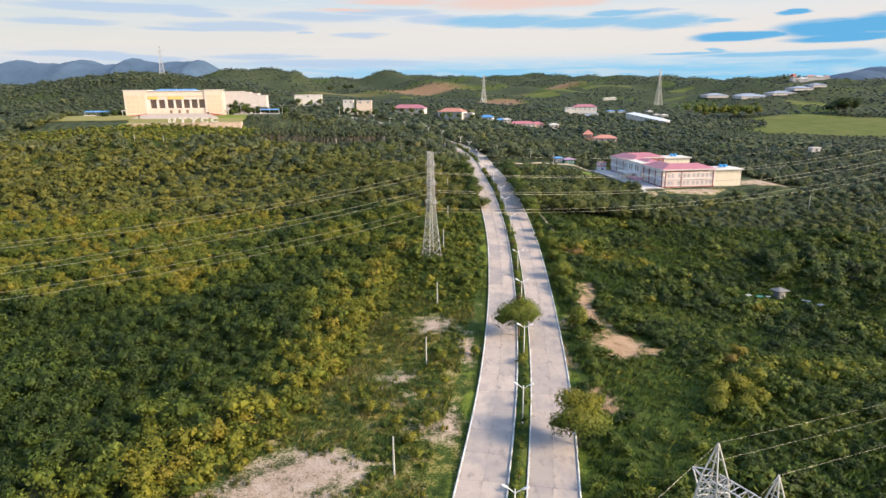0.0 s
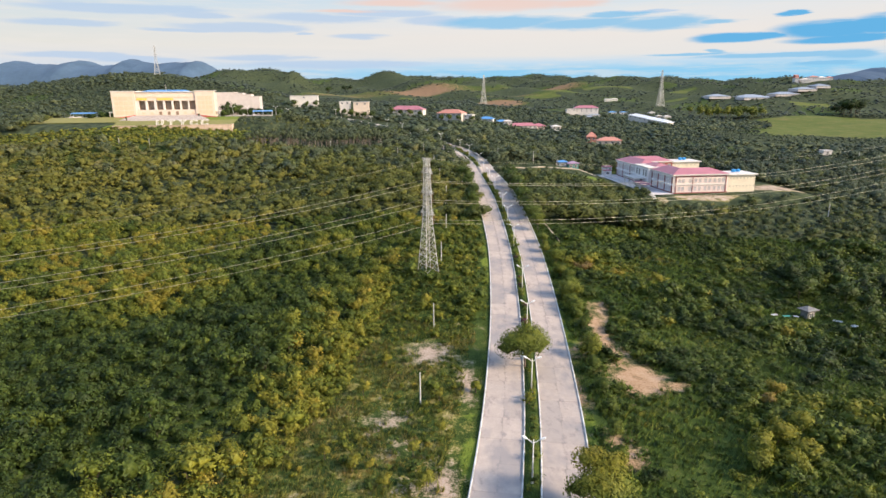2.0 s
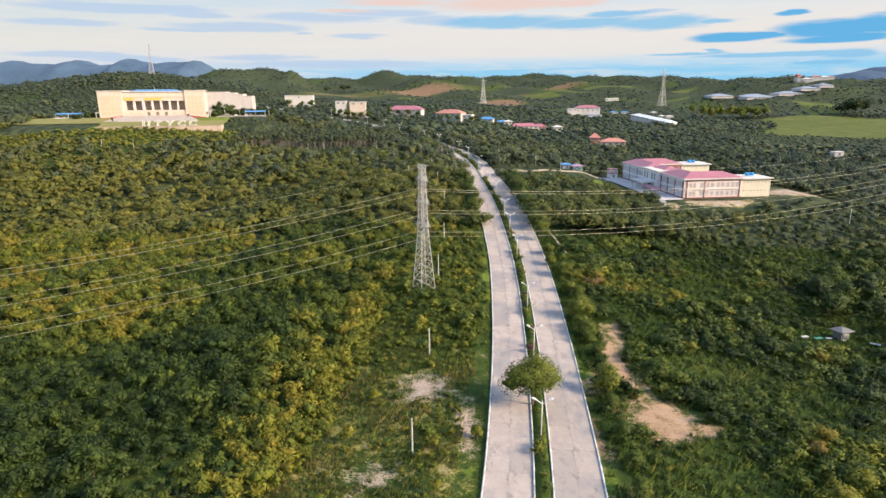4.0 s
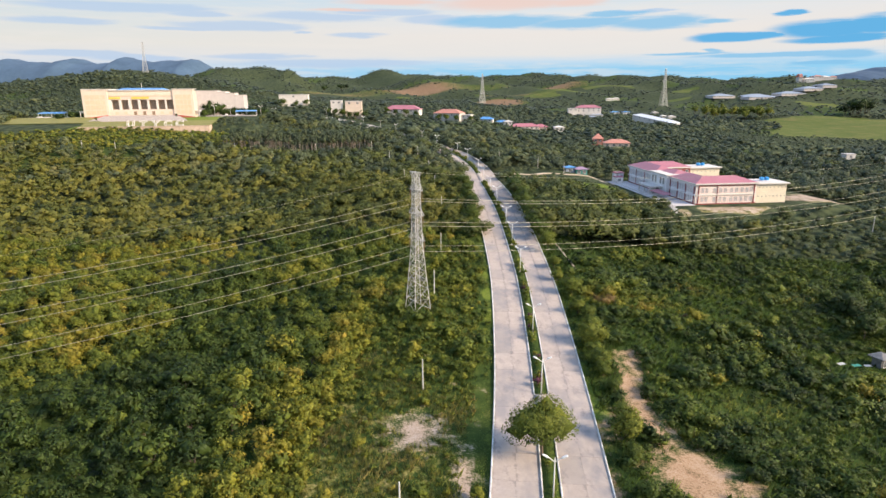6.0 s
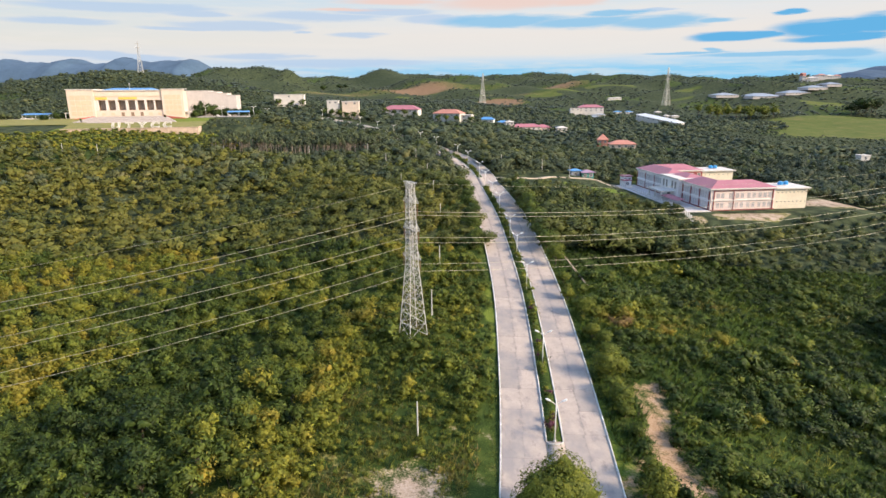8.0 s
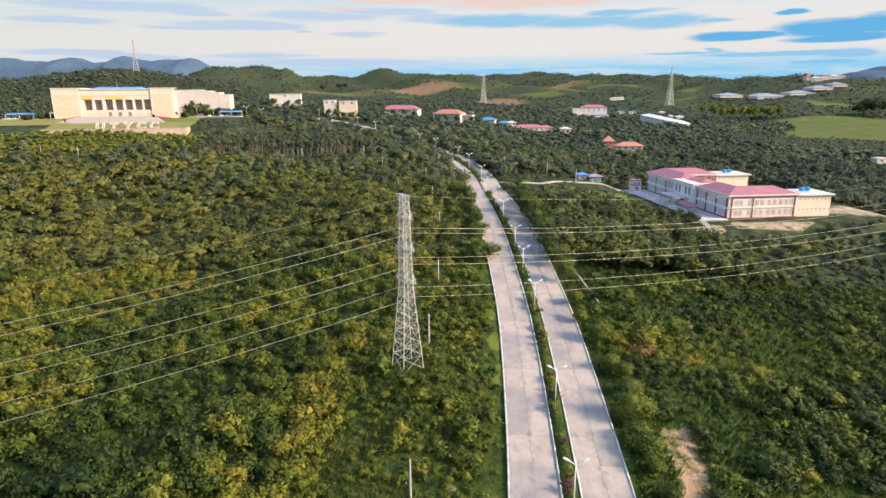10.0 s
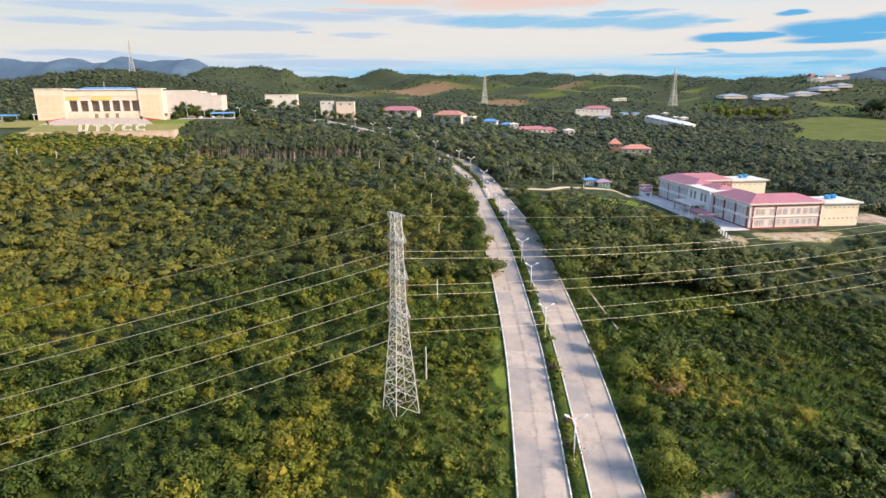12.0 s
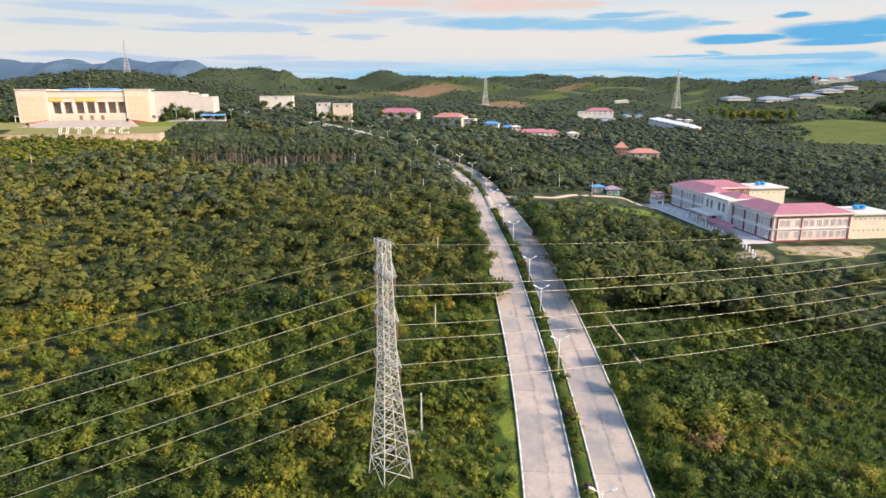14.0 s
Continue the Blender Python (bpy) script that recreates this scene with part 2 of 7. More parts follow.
def slab_concrete():
    """Cast slabs: each of its own shade, grimy along its edges, blotched and rubbed pale in the wheel tracks."""
    m = mk("concrete_slab", (0.46, 0.378, 0.32), (0.385, 0.318, 0.27), 2.2, 0.85, 0.15, obj_random=0.06)
    t = m.node_tree
    bsdf = t.nodes["Principled BSDF"]
    col = bsdf.inputs["Base Color"].links[0].from_socket
    geo, oi, co_ = node(t, "ShaderNodeNewGeometry"), node(t, "ShaderNodeObjectInfo"), node(t, "ShaderNodeTexCoord")
    xyz = node(t, "ShaderNodeSeparateXYZ")
    t.links.new(co_.outputs["Generated"], xyz.inputs[0])

    def noise(s, d, sx=1.0, sy=1.0):
        mp = node(t, "ShaderNodeMapping")
        mp.inputs["Scale"].default_value = (sx, sy, 1)
        t.links.new(geo.outputs["Position"], mp.inputs[0])
        n = node(t, "ShaderNodeTexNoise", Scale=s, Detail=d, Roughness=0.68)
        t.links.new(mp.outputs[0], n.inputs["Vector"])
        return n.outputs["Fac"]

    def edge(v):
        return math_node(t, "SUBTRACT", 0.5, math_node(t, "ABSOLUTE", math_node(t, "SUBTRACT", v, 0.5)))

    # a fifth of the slabs were patched with greyer concrete
    grey = ramp(t, oi.outputs["Random"], [(0.0, (1, 1, 1)), (0.16, (0.6, 0.6, 0.6)), (0.26, (0, 0, 0))], "CONSTANT")
    col = mix_color(t, math_node(t, "MULTIPLY", grey, 0.35), col, (0.29, 0.262, 0.245))
    grime = math_node(t, "ADD", math_node(t, "MINIMUM", edge(xyz.outputs["X"]), math_node(t, "ADD", math_node(t, "MULTIPLY", edge(xyz.outputs["Y"]), 1.8), 0.09)),
                      math_node(t, "MULTIPLY", math_node(t, "SUBTRACT", noise(1.1, 6.0), 0.5), -0.55))
    col = mix_color(t, math_node(t, "MULTIPLY", ramp(t, grime, [(0.0, (1, 1, 1)), (0.12, (0, 0, 0))]), 0.6), col, (0.17, 0.148, 0.142))
    blot = ramp(t, noise(0.5, 7.0, 1.0, 0.5), [(0.55, (0, 0, 0)), (0.68, (1, 1, 1))])
    col = mix_color(t, math_node(t, "MULTIPLY", blot, 0.68), col, (0.20, 0.175, 0.17))
    wide = ramp(t, noise(0.09, 4.0, 1.0, 0.6), [(0.48, (0, 0, 0)), (0.62, (1, 1, 1))])
    col = mix_color(t, math_node(t, "MULTIPLY", wide, 0.75), col, (0.255, 0.235, 0.232))
    t.links.new(col, bsdf.inputs["Base Color"])
    return m


CONCRETE = slab_concrete()
CONCRETE_FAR = mk("concrete_road", (0.43, 0.36, 0.31), (0.33, 0.28, 0.24), 3.0, 0.85, 0.15)
JOINT = mk("joint_filler", (0.39, 0.33, 0.285), (0.31, 0.262, 0.228), 0.5, 0.9)
KERB = mk("kerb_paint", (0.76, 0.74, 0.69), (0.36, 0.34, 0.31), 1.6, 0.75, 0.2)
KERB_DARK = mk("kerb_dark_paint", (0.10, 0.10, 0.10), (0.22, 0.21, 0.20), 1.0, 0.7)
STEEL = mk("galvanised_steel", (0.62, 0.60, 0.57), (0.46, 0.45, 0.43), 0.8, 0.5, 0.0, 0.35)
POLE = mk("painted_pole", (0.78, 0.76, 0.72), (0.60, 0.58, 0.55), 1.0, 0.5)
WIRE = mk("aluminium_wire", (0.52, 0.48, 0.36), (0.42, 0.39, 0.30), 1.0, 0.45, 0.0, 0.5)
POST = mk("concrete_post", (0.62, 0.59, 0.54), (0.46, 0.44, 0.41), 0.5, 0.85)
CERAMIC = mk("insulator_ceramic", (0.35, 0.20, 0.14), (0.22, 0.13, 0.10), 0.3, 0.25)
CREAM = mk("cream_render", (0.71, 0.58, 0.475), (0.63, 0.51, 0.41), 6.0, 0.8, streaks=0.10)
CREAM_PANEL = mk("cream_panel", (0.69, 0.53, 0.37), (0.60, 0.46, 0.33), 2.0, 0.8)
WHITE = mk("white_render", (0.68, 0.63, 0.58), (0.58, 0.54, 0.50), 5.0, 0.8, streaks=0.10)
BRIGHT_WHITE = mk("fresh_white_paint", (0.84, 0.82, 0.82), (0.74, 0.72, 0.72), 3.0, 0.7)
MAROON = mk("maroon_paint", (0.30, 0.07, 0.06), (0.20, 0.05, 0.05), 1.5, 0.6)
RED_ROOF = mk("red_metal_roof", (0.44, 0.165, 0.195), (0.36, 0.135, 0.16), 5.0, 0.5, streaks=0.0)
ORANGE_ROOF = mk("orange_tile_roof", (0.54, 0.24, 0.18), (0.44, 0.19, 0.14), 2.0, 0.7)
BLUE_ROOF = mk("blue_metal_roof", (0.10, 0.30, 0.62), (0.08, 0.24, 0.50), 3.0, 0.45)
GREY_ROOF = mk("grey_metal_roof", (0.36, 0.39, 0.44), (0.28, 0.31, 0.36), 3.0, 0.45, 0.0, 0.2)
TANK = mk("blue_tank_plastic", (0.05, 0.33, 0.68), (0.04, 0.27, 0.58), 1.0, 0.35)
SCHOOL_CREAM = mk("pale_cream_paint", (0.78, 0.655, 0.60), (0.70, 0.58, 0.53), 5.0, 0.8, streaks=0.08)
SCHOOL_YELLOW = mk("light_yellow_paint", (0.74, 0.65, 0.50), (0.66, 0.57, 0.44), 5.0, 0.8, streaks=0.10)
WING_WHITE = mk("dull_white_render", (0.60, 0.54, 0.50), (0.52, 0.46, 0.43), 5.0, 0.8, streaks=0.12)
CURTAIN = mk("brown_curtains", (0.34, 0.27, 0.21), (0.22, 0.17, 0.13), 0.7, 0.8)
GLASS_PALE = mk("curtained_glass", (0.56, 0.53, 0.53), (0.34, 0.32, 0.33), 1.2, 0.3)
WHITE_ROOF = mk("white_metal_roof", (0.72, 0.74, 0.76), (0.6, 0.62, 0.65), 3.0, 0.5)
GLASS_DARK = mk("window_glass", (0.10, 0.11, 0.12), (0.16, 0.17, 0.18), 1.0, 0.12)
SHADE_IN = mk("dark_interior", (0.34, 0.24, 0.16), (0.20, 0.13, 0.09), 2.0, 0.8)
YELLOW = mk("yellow_banner", (0.78, 0.56, 0.12), (0.70, 0.48, 0.10), 2.0, 0.7)
PAVING = mk("forecourt_paving", (0.47, 0.41, 0.375), (0.38, 0.335, 0.31), 3.0, 0.85)
WALLSTONE = mk("retaining_wall_render", (0.62, 0.47, 0.36), (0.48, 0.35, 0.26), 3.0, 0.85, 0.2, streaks=0.35)
RED_TRIM = mk("red_painted_concrete", (0.55, 0.12, 0.09), (0.42, 0.10, 0.08), 2.0, 0.7)
LAMP_HEAD = mk("lamp_head", (0.84, 0.84, 0.83), (0.74, 0.74, 0.73), 0.4, 0.4)
DIRT_ROAD = mk("pale_dirt", (0.52, 0.43, 0.33), (0.40, 0.32, 0.24), 2.5, 0.95, 0.3)
# the blue is distance haze put into the base colour of the slopes
HAZED_MOUNTAIN = mk("mountain_woods", (0.070, 0.120, 0.185), (0.045, 0.082, 0.130), 130.0, 0.95, 0.0, fine=9.0)


def ground_material():
    m = bpy.data.materials.new("ground_cover")
    m.use_nodes = True
    t = m.node_tree
    bsdf = t.nodes["Principled BSDF"]
    bsdf.inputs["Roughness"].default_value = 0.95
    bsdf.inputs["Specular IOR Level"].default_value = 0.1
    geo = node(t, "ShaderNodeNewGeometry")

    def noise(s, d=5.0):
        n = node(t, "ShaderNodeTexNoise", Scale=s, Detail=d, Roughness=0.65)
        t.links.new(geo.outputs["Position"], n.inputs["Vector"])
        return n.outputs["Fac"]

    def attr(name):
        a = node(t, "ShaderNodeAttribute")
        a.attribute_name = name
        return a.outputs["Fac"]

    low, mid, fine = noise(0.02), noise(0.3), noise(2.6)
    green = ramp(t, math_node(t, "ADD", math_node(t, "MULTIPLY", mid, 0.6), math_node(t, "MULTIPLY", fine, 0.4)),
                 [(0.34, (0.020, 0.036, 0.010)), (0.5, (0.050, 0.078, 0.016)), (0.66, (0.110, 0.125, 0.028))])
    dry = ramp(t, math_node(t, "ADD", math_node(t, "MULTIPLY", mid, 0.55), math_node(t, "MULTIPLY", fine, 0.45)), [(0.34, (0.11, 0.115, 0.026)), (0.5, (0.22, 0.20, 0.045)), (0.66, (0.33, 0.27, 0.11))])
    sand = ramp(t, math_node(t, "ADD", math_node(t, "MULTIPLY", mid, 0.5), math_node(t, "MULTIPLY", fine, 0.5)),
                [(0.34, (0.17, 0.125, 0.085)), (0.5, (0.38, 0.285, 0.21)), (0.66, (0.50, 0.41, 0.34))])
    clay = ramp(t, math_node(t, "ADD", math_node(t, "MULTIPLY", mid, 0.5), math_node(t, "MULTIPLY", fine, 0.5)),
                [(0.34, (0.24, 0.145, 0.08)), (0.5, (0.385, 0.25, 0.15)), (0.66, (0.48, 0.345, 0.235))])
    sand = mix_color(t, attr("clay"), sand, clay)
    lawn = ramp(t, math_node(t, "ADD", math_node(t, "MULTIPLY", math_node(t, "ADD", low, mid), 0.3), math_node(t, "MULTIPLY", fine, 0.4)), [(0.36, (0.085, 0.135, 0.020)), (0.5, (0.145, 0.190, 0.030)), (0.64, (0.21, 0.215, 0.045))])
    red = ramp(t, mid, [(0.35, (0.16, 0.105, 0.06)), (0.65, (0.28, 0.17, 0.10))])

    def mask(name, soft):
        n = math_node(t, "ADD", math_node(t, "MULTIPLY", mid, 0.62), math_node(t, "MULTIPLY", fine, 0.38))
        return math_node(t, "ADD", attr(name), math_node(t, "MULTIPLY", math_node(t, "SUBTRACT", n, 0.5), soft))

    def step(v):
        return ramp(t, v, [(0.42, (0, 0, 0)), (0.58, (1, 1, 1))])

    col = mix_color(t, step(mask("dry", 1.6)), green, dry)
    col = mix_color(t, step(mask("lawn", 0.6)), col, lawn)
    meadow_ = ramp(t, math_node(t, "ADD", math_node(t, "MULTIPLY", noise(0.035), 0.6), math_node(t, "MULTIPLY", mid, 0.4)),
                   [(0.36, (0.060, 0.090, 0.022)), (0.5, (0.10, 0.122, 0.028)), (0.62, (0.155, 0.14, 0.05))])
    col = mix_color(t, step(mask("field", 0.5)), col, meadow_)
    col = mix_color(t, step(mask("red", 1.2)), col, red)
    col = mix_color(t, ramp(t, mask("sand", 3.0), [(0.30, (0, 0, 0)), (0.75, (1, 1, 1))]), col, sand)
    # canopy painted on the ground: pale crown tops, shaded gaps between, all colour
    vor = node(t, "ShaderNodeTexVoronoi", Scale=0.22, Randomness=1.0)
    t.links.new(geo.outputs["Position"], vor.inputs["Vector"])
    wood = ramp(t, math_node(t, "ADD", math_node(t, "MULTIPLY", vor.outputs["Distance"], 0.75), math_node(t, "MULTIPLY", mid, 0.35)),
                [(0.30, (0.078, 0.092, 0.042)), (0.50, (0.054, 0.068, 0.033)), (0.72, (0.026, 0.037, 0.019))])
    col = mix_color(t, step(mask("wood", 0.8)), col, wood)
    t.links.new(col, bsdf.inputs["Base Color"])
    b = node(t, "ShaderNodeBump", Strength=0.7, Distance=0.25)
    t.links.new(fine, b.inputs["Height"])
    t.links.new(b.outputs[0], bsdf.inputs["Normal"])
    return m


GROUND = ground_material()


# ---- mesh helpers ----
class Mesh:
    """Collects simple solids into one mesh."""

    def __init__(self):
        self.v, self.f = [], []

    def add(self, verts, faces):
        n = len(self.v)
        self.v.extend(tuple(p) for p in verts)
        self.f.extend(tuple(i + n for i in f) for f in faces)
        return self

    def box(self, x0, x1, y0, y1, z0, z1):
        v = [(x, y, z) for x in (x0, x1) for y in (y0, y1) for z in (z0, z1)]
        return self.add(v, [(0, 1, 3, 2), (4, 6, 7, 5), (0, 4, 5, 1), (2, 3, 7, 6), (0, 2, 6, 4), (1, 5, 7, 3)])

    def tube(self, p, q, r0, r1=None, n=6, caps=True):
        p, q = Vector(p), Vector(q)
        d = (q - p).normalized()
        a = d.orthogonal().normalized()
        b = d.cross(a)
        r1 = r0 if r1 is None else r1
        ring = [(math.cos(6.28318 * i / n), math.sin(6.28318 * i / n)) for i in range(n)]
        v = [p + (a * c + b * s) * r0 for c, s in ring] + [q + (a * c + b * s) * r1 for c, s in ring]
        f = [(i, (i + 1) % n, n + (i + 1) % n, n + i) for i in range(n)]
        if caps:
            f += [tuple(range(n))[::-1], tuple(range(n, 2 * n))]
        return self.add(v, f)

    def pipe(self, pts, r, n=4):
        """One connected tube through several points."""
        pts = [Vector(p) for p in pts]
        d = (pts[-1] - pts[0]).normalized()
        a = d.orthogonal().normalized()
        b = d.cross(a)
        v = [p + (a * math.cos(6.28318 * i / n) + b * math.sin(6.28318 * i / n)) * r for p in pts for i in range(n)]
        f = [(k * n + i, k * n + (i + 1) % n, (k + 1) * n + (i + 1) % n, (k + 1) * n + i) for k in range(len(pts) - 1) for i in range(n)]
        f += [tuple(range(n))[::-1], tuple(range(len(v) - n, len(v)))]
        return self.add(v, f)

    def hip(self, x0, x1, y0, y1, z0, z1, along="x", inset=None, thick=0.25):
        """A hipped roof with eaves of some thickness."""
        w = (y1 - y0) / 2 if along == "x" else (x1 - x0) / 2
        i = w if inset is None else inset
        if along == "x":
            r = [(x0 + i, (y0 + y1) / 2, z1), (x1 - i, (y0 + y1) / 2, z1)]
        else:
            r = [((x0 + x1) / 2, y0 + i, z1), ((x0 + x1) / 2, y1 - i, z1)]
        c = [(x0, y0), (x1, y0), (x1, y1), (x0, y1)]
        v = [(x, y, z0 - thick) for x, y in c] + [(x, y, z0) for x, y in c] + r
        f = [(3, 2, 1, 0), (0, 1, 5, 4), (1, 2, 6, 5), (2, 3, 7, 6), (3, 0, 4, 7)]
        if along == "x":
            f += [(4, 5, 9, 8), (5, 6, 9), (6, 7, 8, 9), (7, 4, 8)]
        else:
            f += [(4, 5, 8), (5, 6, 9, 8), (6, 7, 9), (7, 4, 8, 9)]
        return self.add(v, f)

    def data(self, name, material, smooth=False):
        me = bpy.data.meshes.new(name)
        me.from_pydata(self.v, [], self.f)
        me.materials.append(material)
        if smooth:
            me.polygons.foreach_set("use_smooth", [True] * len(me.polygons))
        me.update()
        return me


def part(name, mesh, material, parent, label="", smooth=False):
    ob = new(name, mesh.data(name, material, smooth) if isinstance(mesh, Mesh) else mesh)
    ob.parent = parent
    if label:
        ob["label"] = label
    return ob


def thing(name, label, category, m=None, group="", kind=""):
    ob = new(name)
    ob.empty_display_size = 0.5
    if m is not None:
        ob.matrix_basis = m
    return tagged(ob, label, category, group, kind)


def single(name, mesh, material, label, category="", kind="", group="", smooth=False):
    return tagged(new(name, mesh.data(name, material, smooth)), label, category, group, kind)


# ---- the lie of the land ----
def sm(a, b, x):
    """Smooth step from a to b, either way round."""
    k = np.clip((x - a) / (b - a), 0, 1)
    return k * k * (3 - 2 * k)


def gauss(x, y, cx, cy, sx, sy):
    return np.exp(-((x - cx) / sx) ** 2 - ((y - cy) / sy) ** 2)


ROAD_Y = [-400, 0, 60, 96, 128, 163, 186, 230, 251, 271, 292, 340, 420, 520, 700, 1200]
ROAD_Z = [-3, -2, -2.3, -2.6, -3.2, -2.9, -1.4, 2.1, 4.6, 7.0, 9.5, 12.5, 16.5, 21, 26, 34]
HALL_ANGLE, SCHOOL_ANGLE = 11.9, 6.7
HALL_AT, SCHOOL_AT = (-264.0, 496.0, 40.0), (115.3, 328.2, 4.8)


def zroad(y):
    return sum(np.interp(np.asarray(y, float) + o, ROAD_Y, ROAD_Z) for o in (-14, -7, 0, 7, 14)) / 5


def local(x, y, at, angle):
    c, s = math.cos(radians(angle)), math.sin(radians(angle))
    dx, dy = x - at[0], y - at[1]
    return c * dx + s * dy, -s * dx + c * dy


def rolling(x, y):
    return (np.sin(x * 0.011 + 1.3 + 0.6 * np.sin(y * 0.004)) * np.sin(y * 0.0065 + 0.4) + 0.55 * np.sin(x * 0.027 + y * 0.013 + 2.1)
            + 0.4 * np.sin(x * 0.019 - y * 0.031))


def height(x, y):
    x, y = np.asarray(x, float), np.asarray(y, float)
    z = zroad(y)
    z = z - (9 * sm(25, 110, x) + 0.05 * np.clip(x - 110, 0, 400)) * sm(100, 170, y) * (1 - 0.75 * sm(900, 2000, y))
    z = z + 24 * gauss(x, y, -240, 485, 150, 120) - 6 * gauss(x, y, -130, 290, 60, 70)
    z = z + 17 * gauss(x, y, -180, 715, 105, 110)
    z = z - 28 * sm(500, 1700, x) * sm(1500, 2500, y)
    z = z + 64 * gauss(x, y, -600, 1220, 290, 330) + 42 * gauss(x, y, -665, 2010, 130, 300) + 26 * gauss(x, y, -502, 2050, 32, 120)
    z = z - 36 * gauss(x, y, -1700, 2300, 480, 900) - 12 * gauss(x, y, -330, 2150, 190, 700) - 9 * sm(750, 1050, x) * sm(1500, 1900, y)
    d = np.hypot(x, y)
    z = z + 84 * sm(1350, 2600, d) + 16 * gauss(x, y, 760, 1540, 320, 240) - 60 * sm(3300, 4200, d)
    z = z + 26 * gauss(x, y, -235, 2400, 105, 120)
    z = z + rolling(x, y) * 11 * sm(900, 2200, d)
    z = z + 3.4 * gauss(x, y, -9, 198, 15, 17) * (1 - sm(2, 10, x))
    z = z + 0.35 * np.sin(x * 0.21 + 2 * np.sin(y * 0.07)) * np.sin(y * 0.17) * sm(12, 30, np.abs(x - 18))
    # levelled ground under the two large buildings
    a, b = local(x, y, SCHOOL_AT, SCHOOL_ANGLE)
    k = sm(-26, -12, a) * (1 - sm(66, 90, a)) * sm(-26, -12, b) * (1 - sm(86, 110, b))
    z = z * (1 - k) + (SCHOOL_AT[2] - 0.05) * k
    a, b = local(x, y, HALL_AT, HALL_ANGLE)
    k = sm(-75, -30, a) * (1 - sm(112, 150, a)) * np.where(a > 16, sm(-73, -58, b), sm(-84, -60, b)) * (1 - sm(100, 150, b))
    lawn = 36.2 + 3.7 * np.clip((b + 77) / 70, 0, 1)
    z = z * (1 - k) + lawn * k
    return z


ROAD_PTS = [(-38, -160), (-26, -100), (-18, -60), (-10, -20), (-2.2, 20), (4.8, 55), (8.4, 77), (12, 100), (15.2, 125), (18.8, 162), (21.0, 195), (22.3, 226), (22.2, 255),
            (21.4, 285), (20.7, 300), (19.2, 325), (17.7, 347), (15.9, 374), (12.0, 404), (4.6, 434), (-7, 462), (-26, 503), (-47, 542), (-76, 600), (-118, 640), (-170, 660)]


def spline(pts, step):
    out = []
    for i in range(1, len(pts) - 2):
        p0, p1, p2, p3 = (np.array(p, float) for p in pts[i - 1:i + 3])
        n = max(2, int(np.linalg.norm(p2 - p1) / step))
        for k in range(n):
            t = k / n
            out.append(0.5 * (2 * p1 + (p2 - p0) * t + (2 * p0 - 5 * p1 + 4 * p2 - p3) * t * t + (3 * p1 - p0 - 3 * p2 + p3) * t ** 3))
    return np.array(out)


def resample(c, step):
    s = np.concatenate([[0], np.cumsum(np.hypot(*np.diff(c, axis=0).T))])
    q = np.arange(0, s[-1], step)
    return np.stack([np.interp(q, s, c[:, 0]), np.interp(q, s, c[:, 1])], 1)


ROAD_C = resample(spline(ROAD_PTS, 2.0), 3.0)
_t = np.gradient(ROAD_C, axis=0)
ROAD_N = np.stack([_t[:, 1], -_t[:, 0]], 1) / np.hypot(*_t.T)[:, None]
HALF_MEDIAN, LANES = 1.6, 7.6


def road_offset(x, y):
    """Distance from the road's middle line, signed to the right, for arrays."""
    x, y = np.asarray(x, float).ravel(), np.asarray(y, float).ravel()
    best, sign = np.full(len(x), 1e9), np.zeros(len(x))
    near = (y < 720) & (np.abs(x) < 260)
    xn, yn = x[near], y[near]
    bn, sn = best[near], sign[near]
    for c, n in zip(ROAD_C[::2], ROAD_N[::2]):
        dx, dy = xn - c[0], yn - c[1]
        d = np.hypot(dx, dy)
        m = d < bn
        bn[m] = d[m]
        sn[m] = (dx * n[0] + dy * n[1])[m]
    # sideways distance where the nearest station is close by
    bn = np.where(bn < 40, np.where(np.abs(sn) > bn - 2.0, sn, np.copysign(bn, sn)), np.copysign(bn, sn))
    best[near] = bn
    return best


SIDE_PTS = [(8, 367), (25, 369), (44.6, 375.5), (58, 388), (70, 394), (83, 397), (97, 393), (103, 388), (108, 384)]
SIDE_C = resample(spline(SIDE_PTS, 2.0), 2.0)
TRAIL_A = resample(spline([(42, 186), (41, 180), (40.1, 173), (38, 164), (36.4, 156.5), (38.1, 149), (40, 143.5), (40.5, 138), (38, 131), (36.5, 125), (34, 118)], 2.0), 1.5)
TRAIL_B = resample(spline([(37.4, 157), (34, 154), (30, 152), (27, 151.5), (26.5, 143), (25.5, 134), (24.5, 126), (27, 114), (28.3, 108.5), (28.5, 103), (31, 99), (36, 96)], 2.0), 1.5)


def line_dist(x, y, c):
    x, y = np.asarray(x, float).ravel(), np.asarray(y, float).ravel()
    d = np.full(len(x), 1e9)
    for p in c:
        d = np.minimum(d, np.hypot(x - p[0], y - p[1]))
    return d


def forest_edge(y):
    return np.interp(y, [60, 76, 96, 119, 142, 171, 195, 218, 240], [-48, -44, -36, -31, -27, -24, -24, -15, 3])


def meadow(x, y):
    """Open rough grass east of the road."""
    return np.maximum(gauss(x, y, 40, 108, 11, 26), 0.9 * gauss(x, y, 58, 160, 16, 9)) + 0.6 * gauss(x, y, 62, 208, 18, 7)


def patchy_field(x, y):
    """Far clearings among the woods."""
    return 0.5 + 0.28 * np.sin(x * 0.012 + 1.9) * np.sin(y * 0.009 + 0.7) + 0.22 * np.sin(x * 0.023 - y * 0.017)


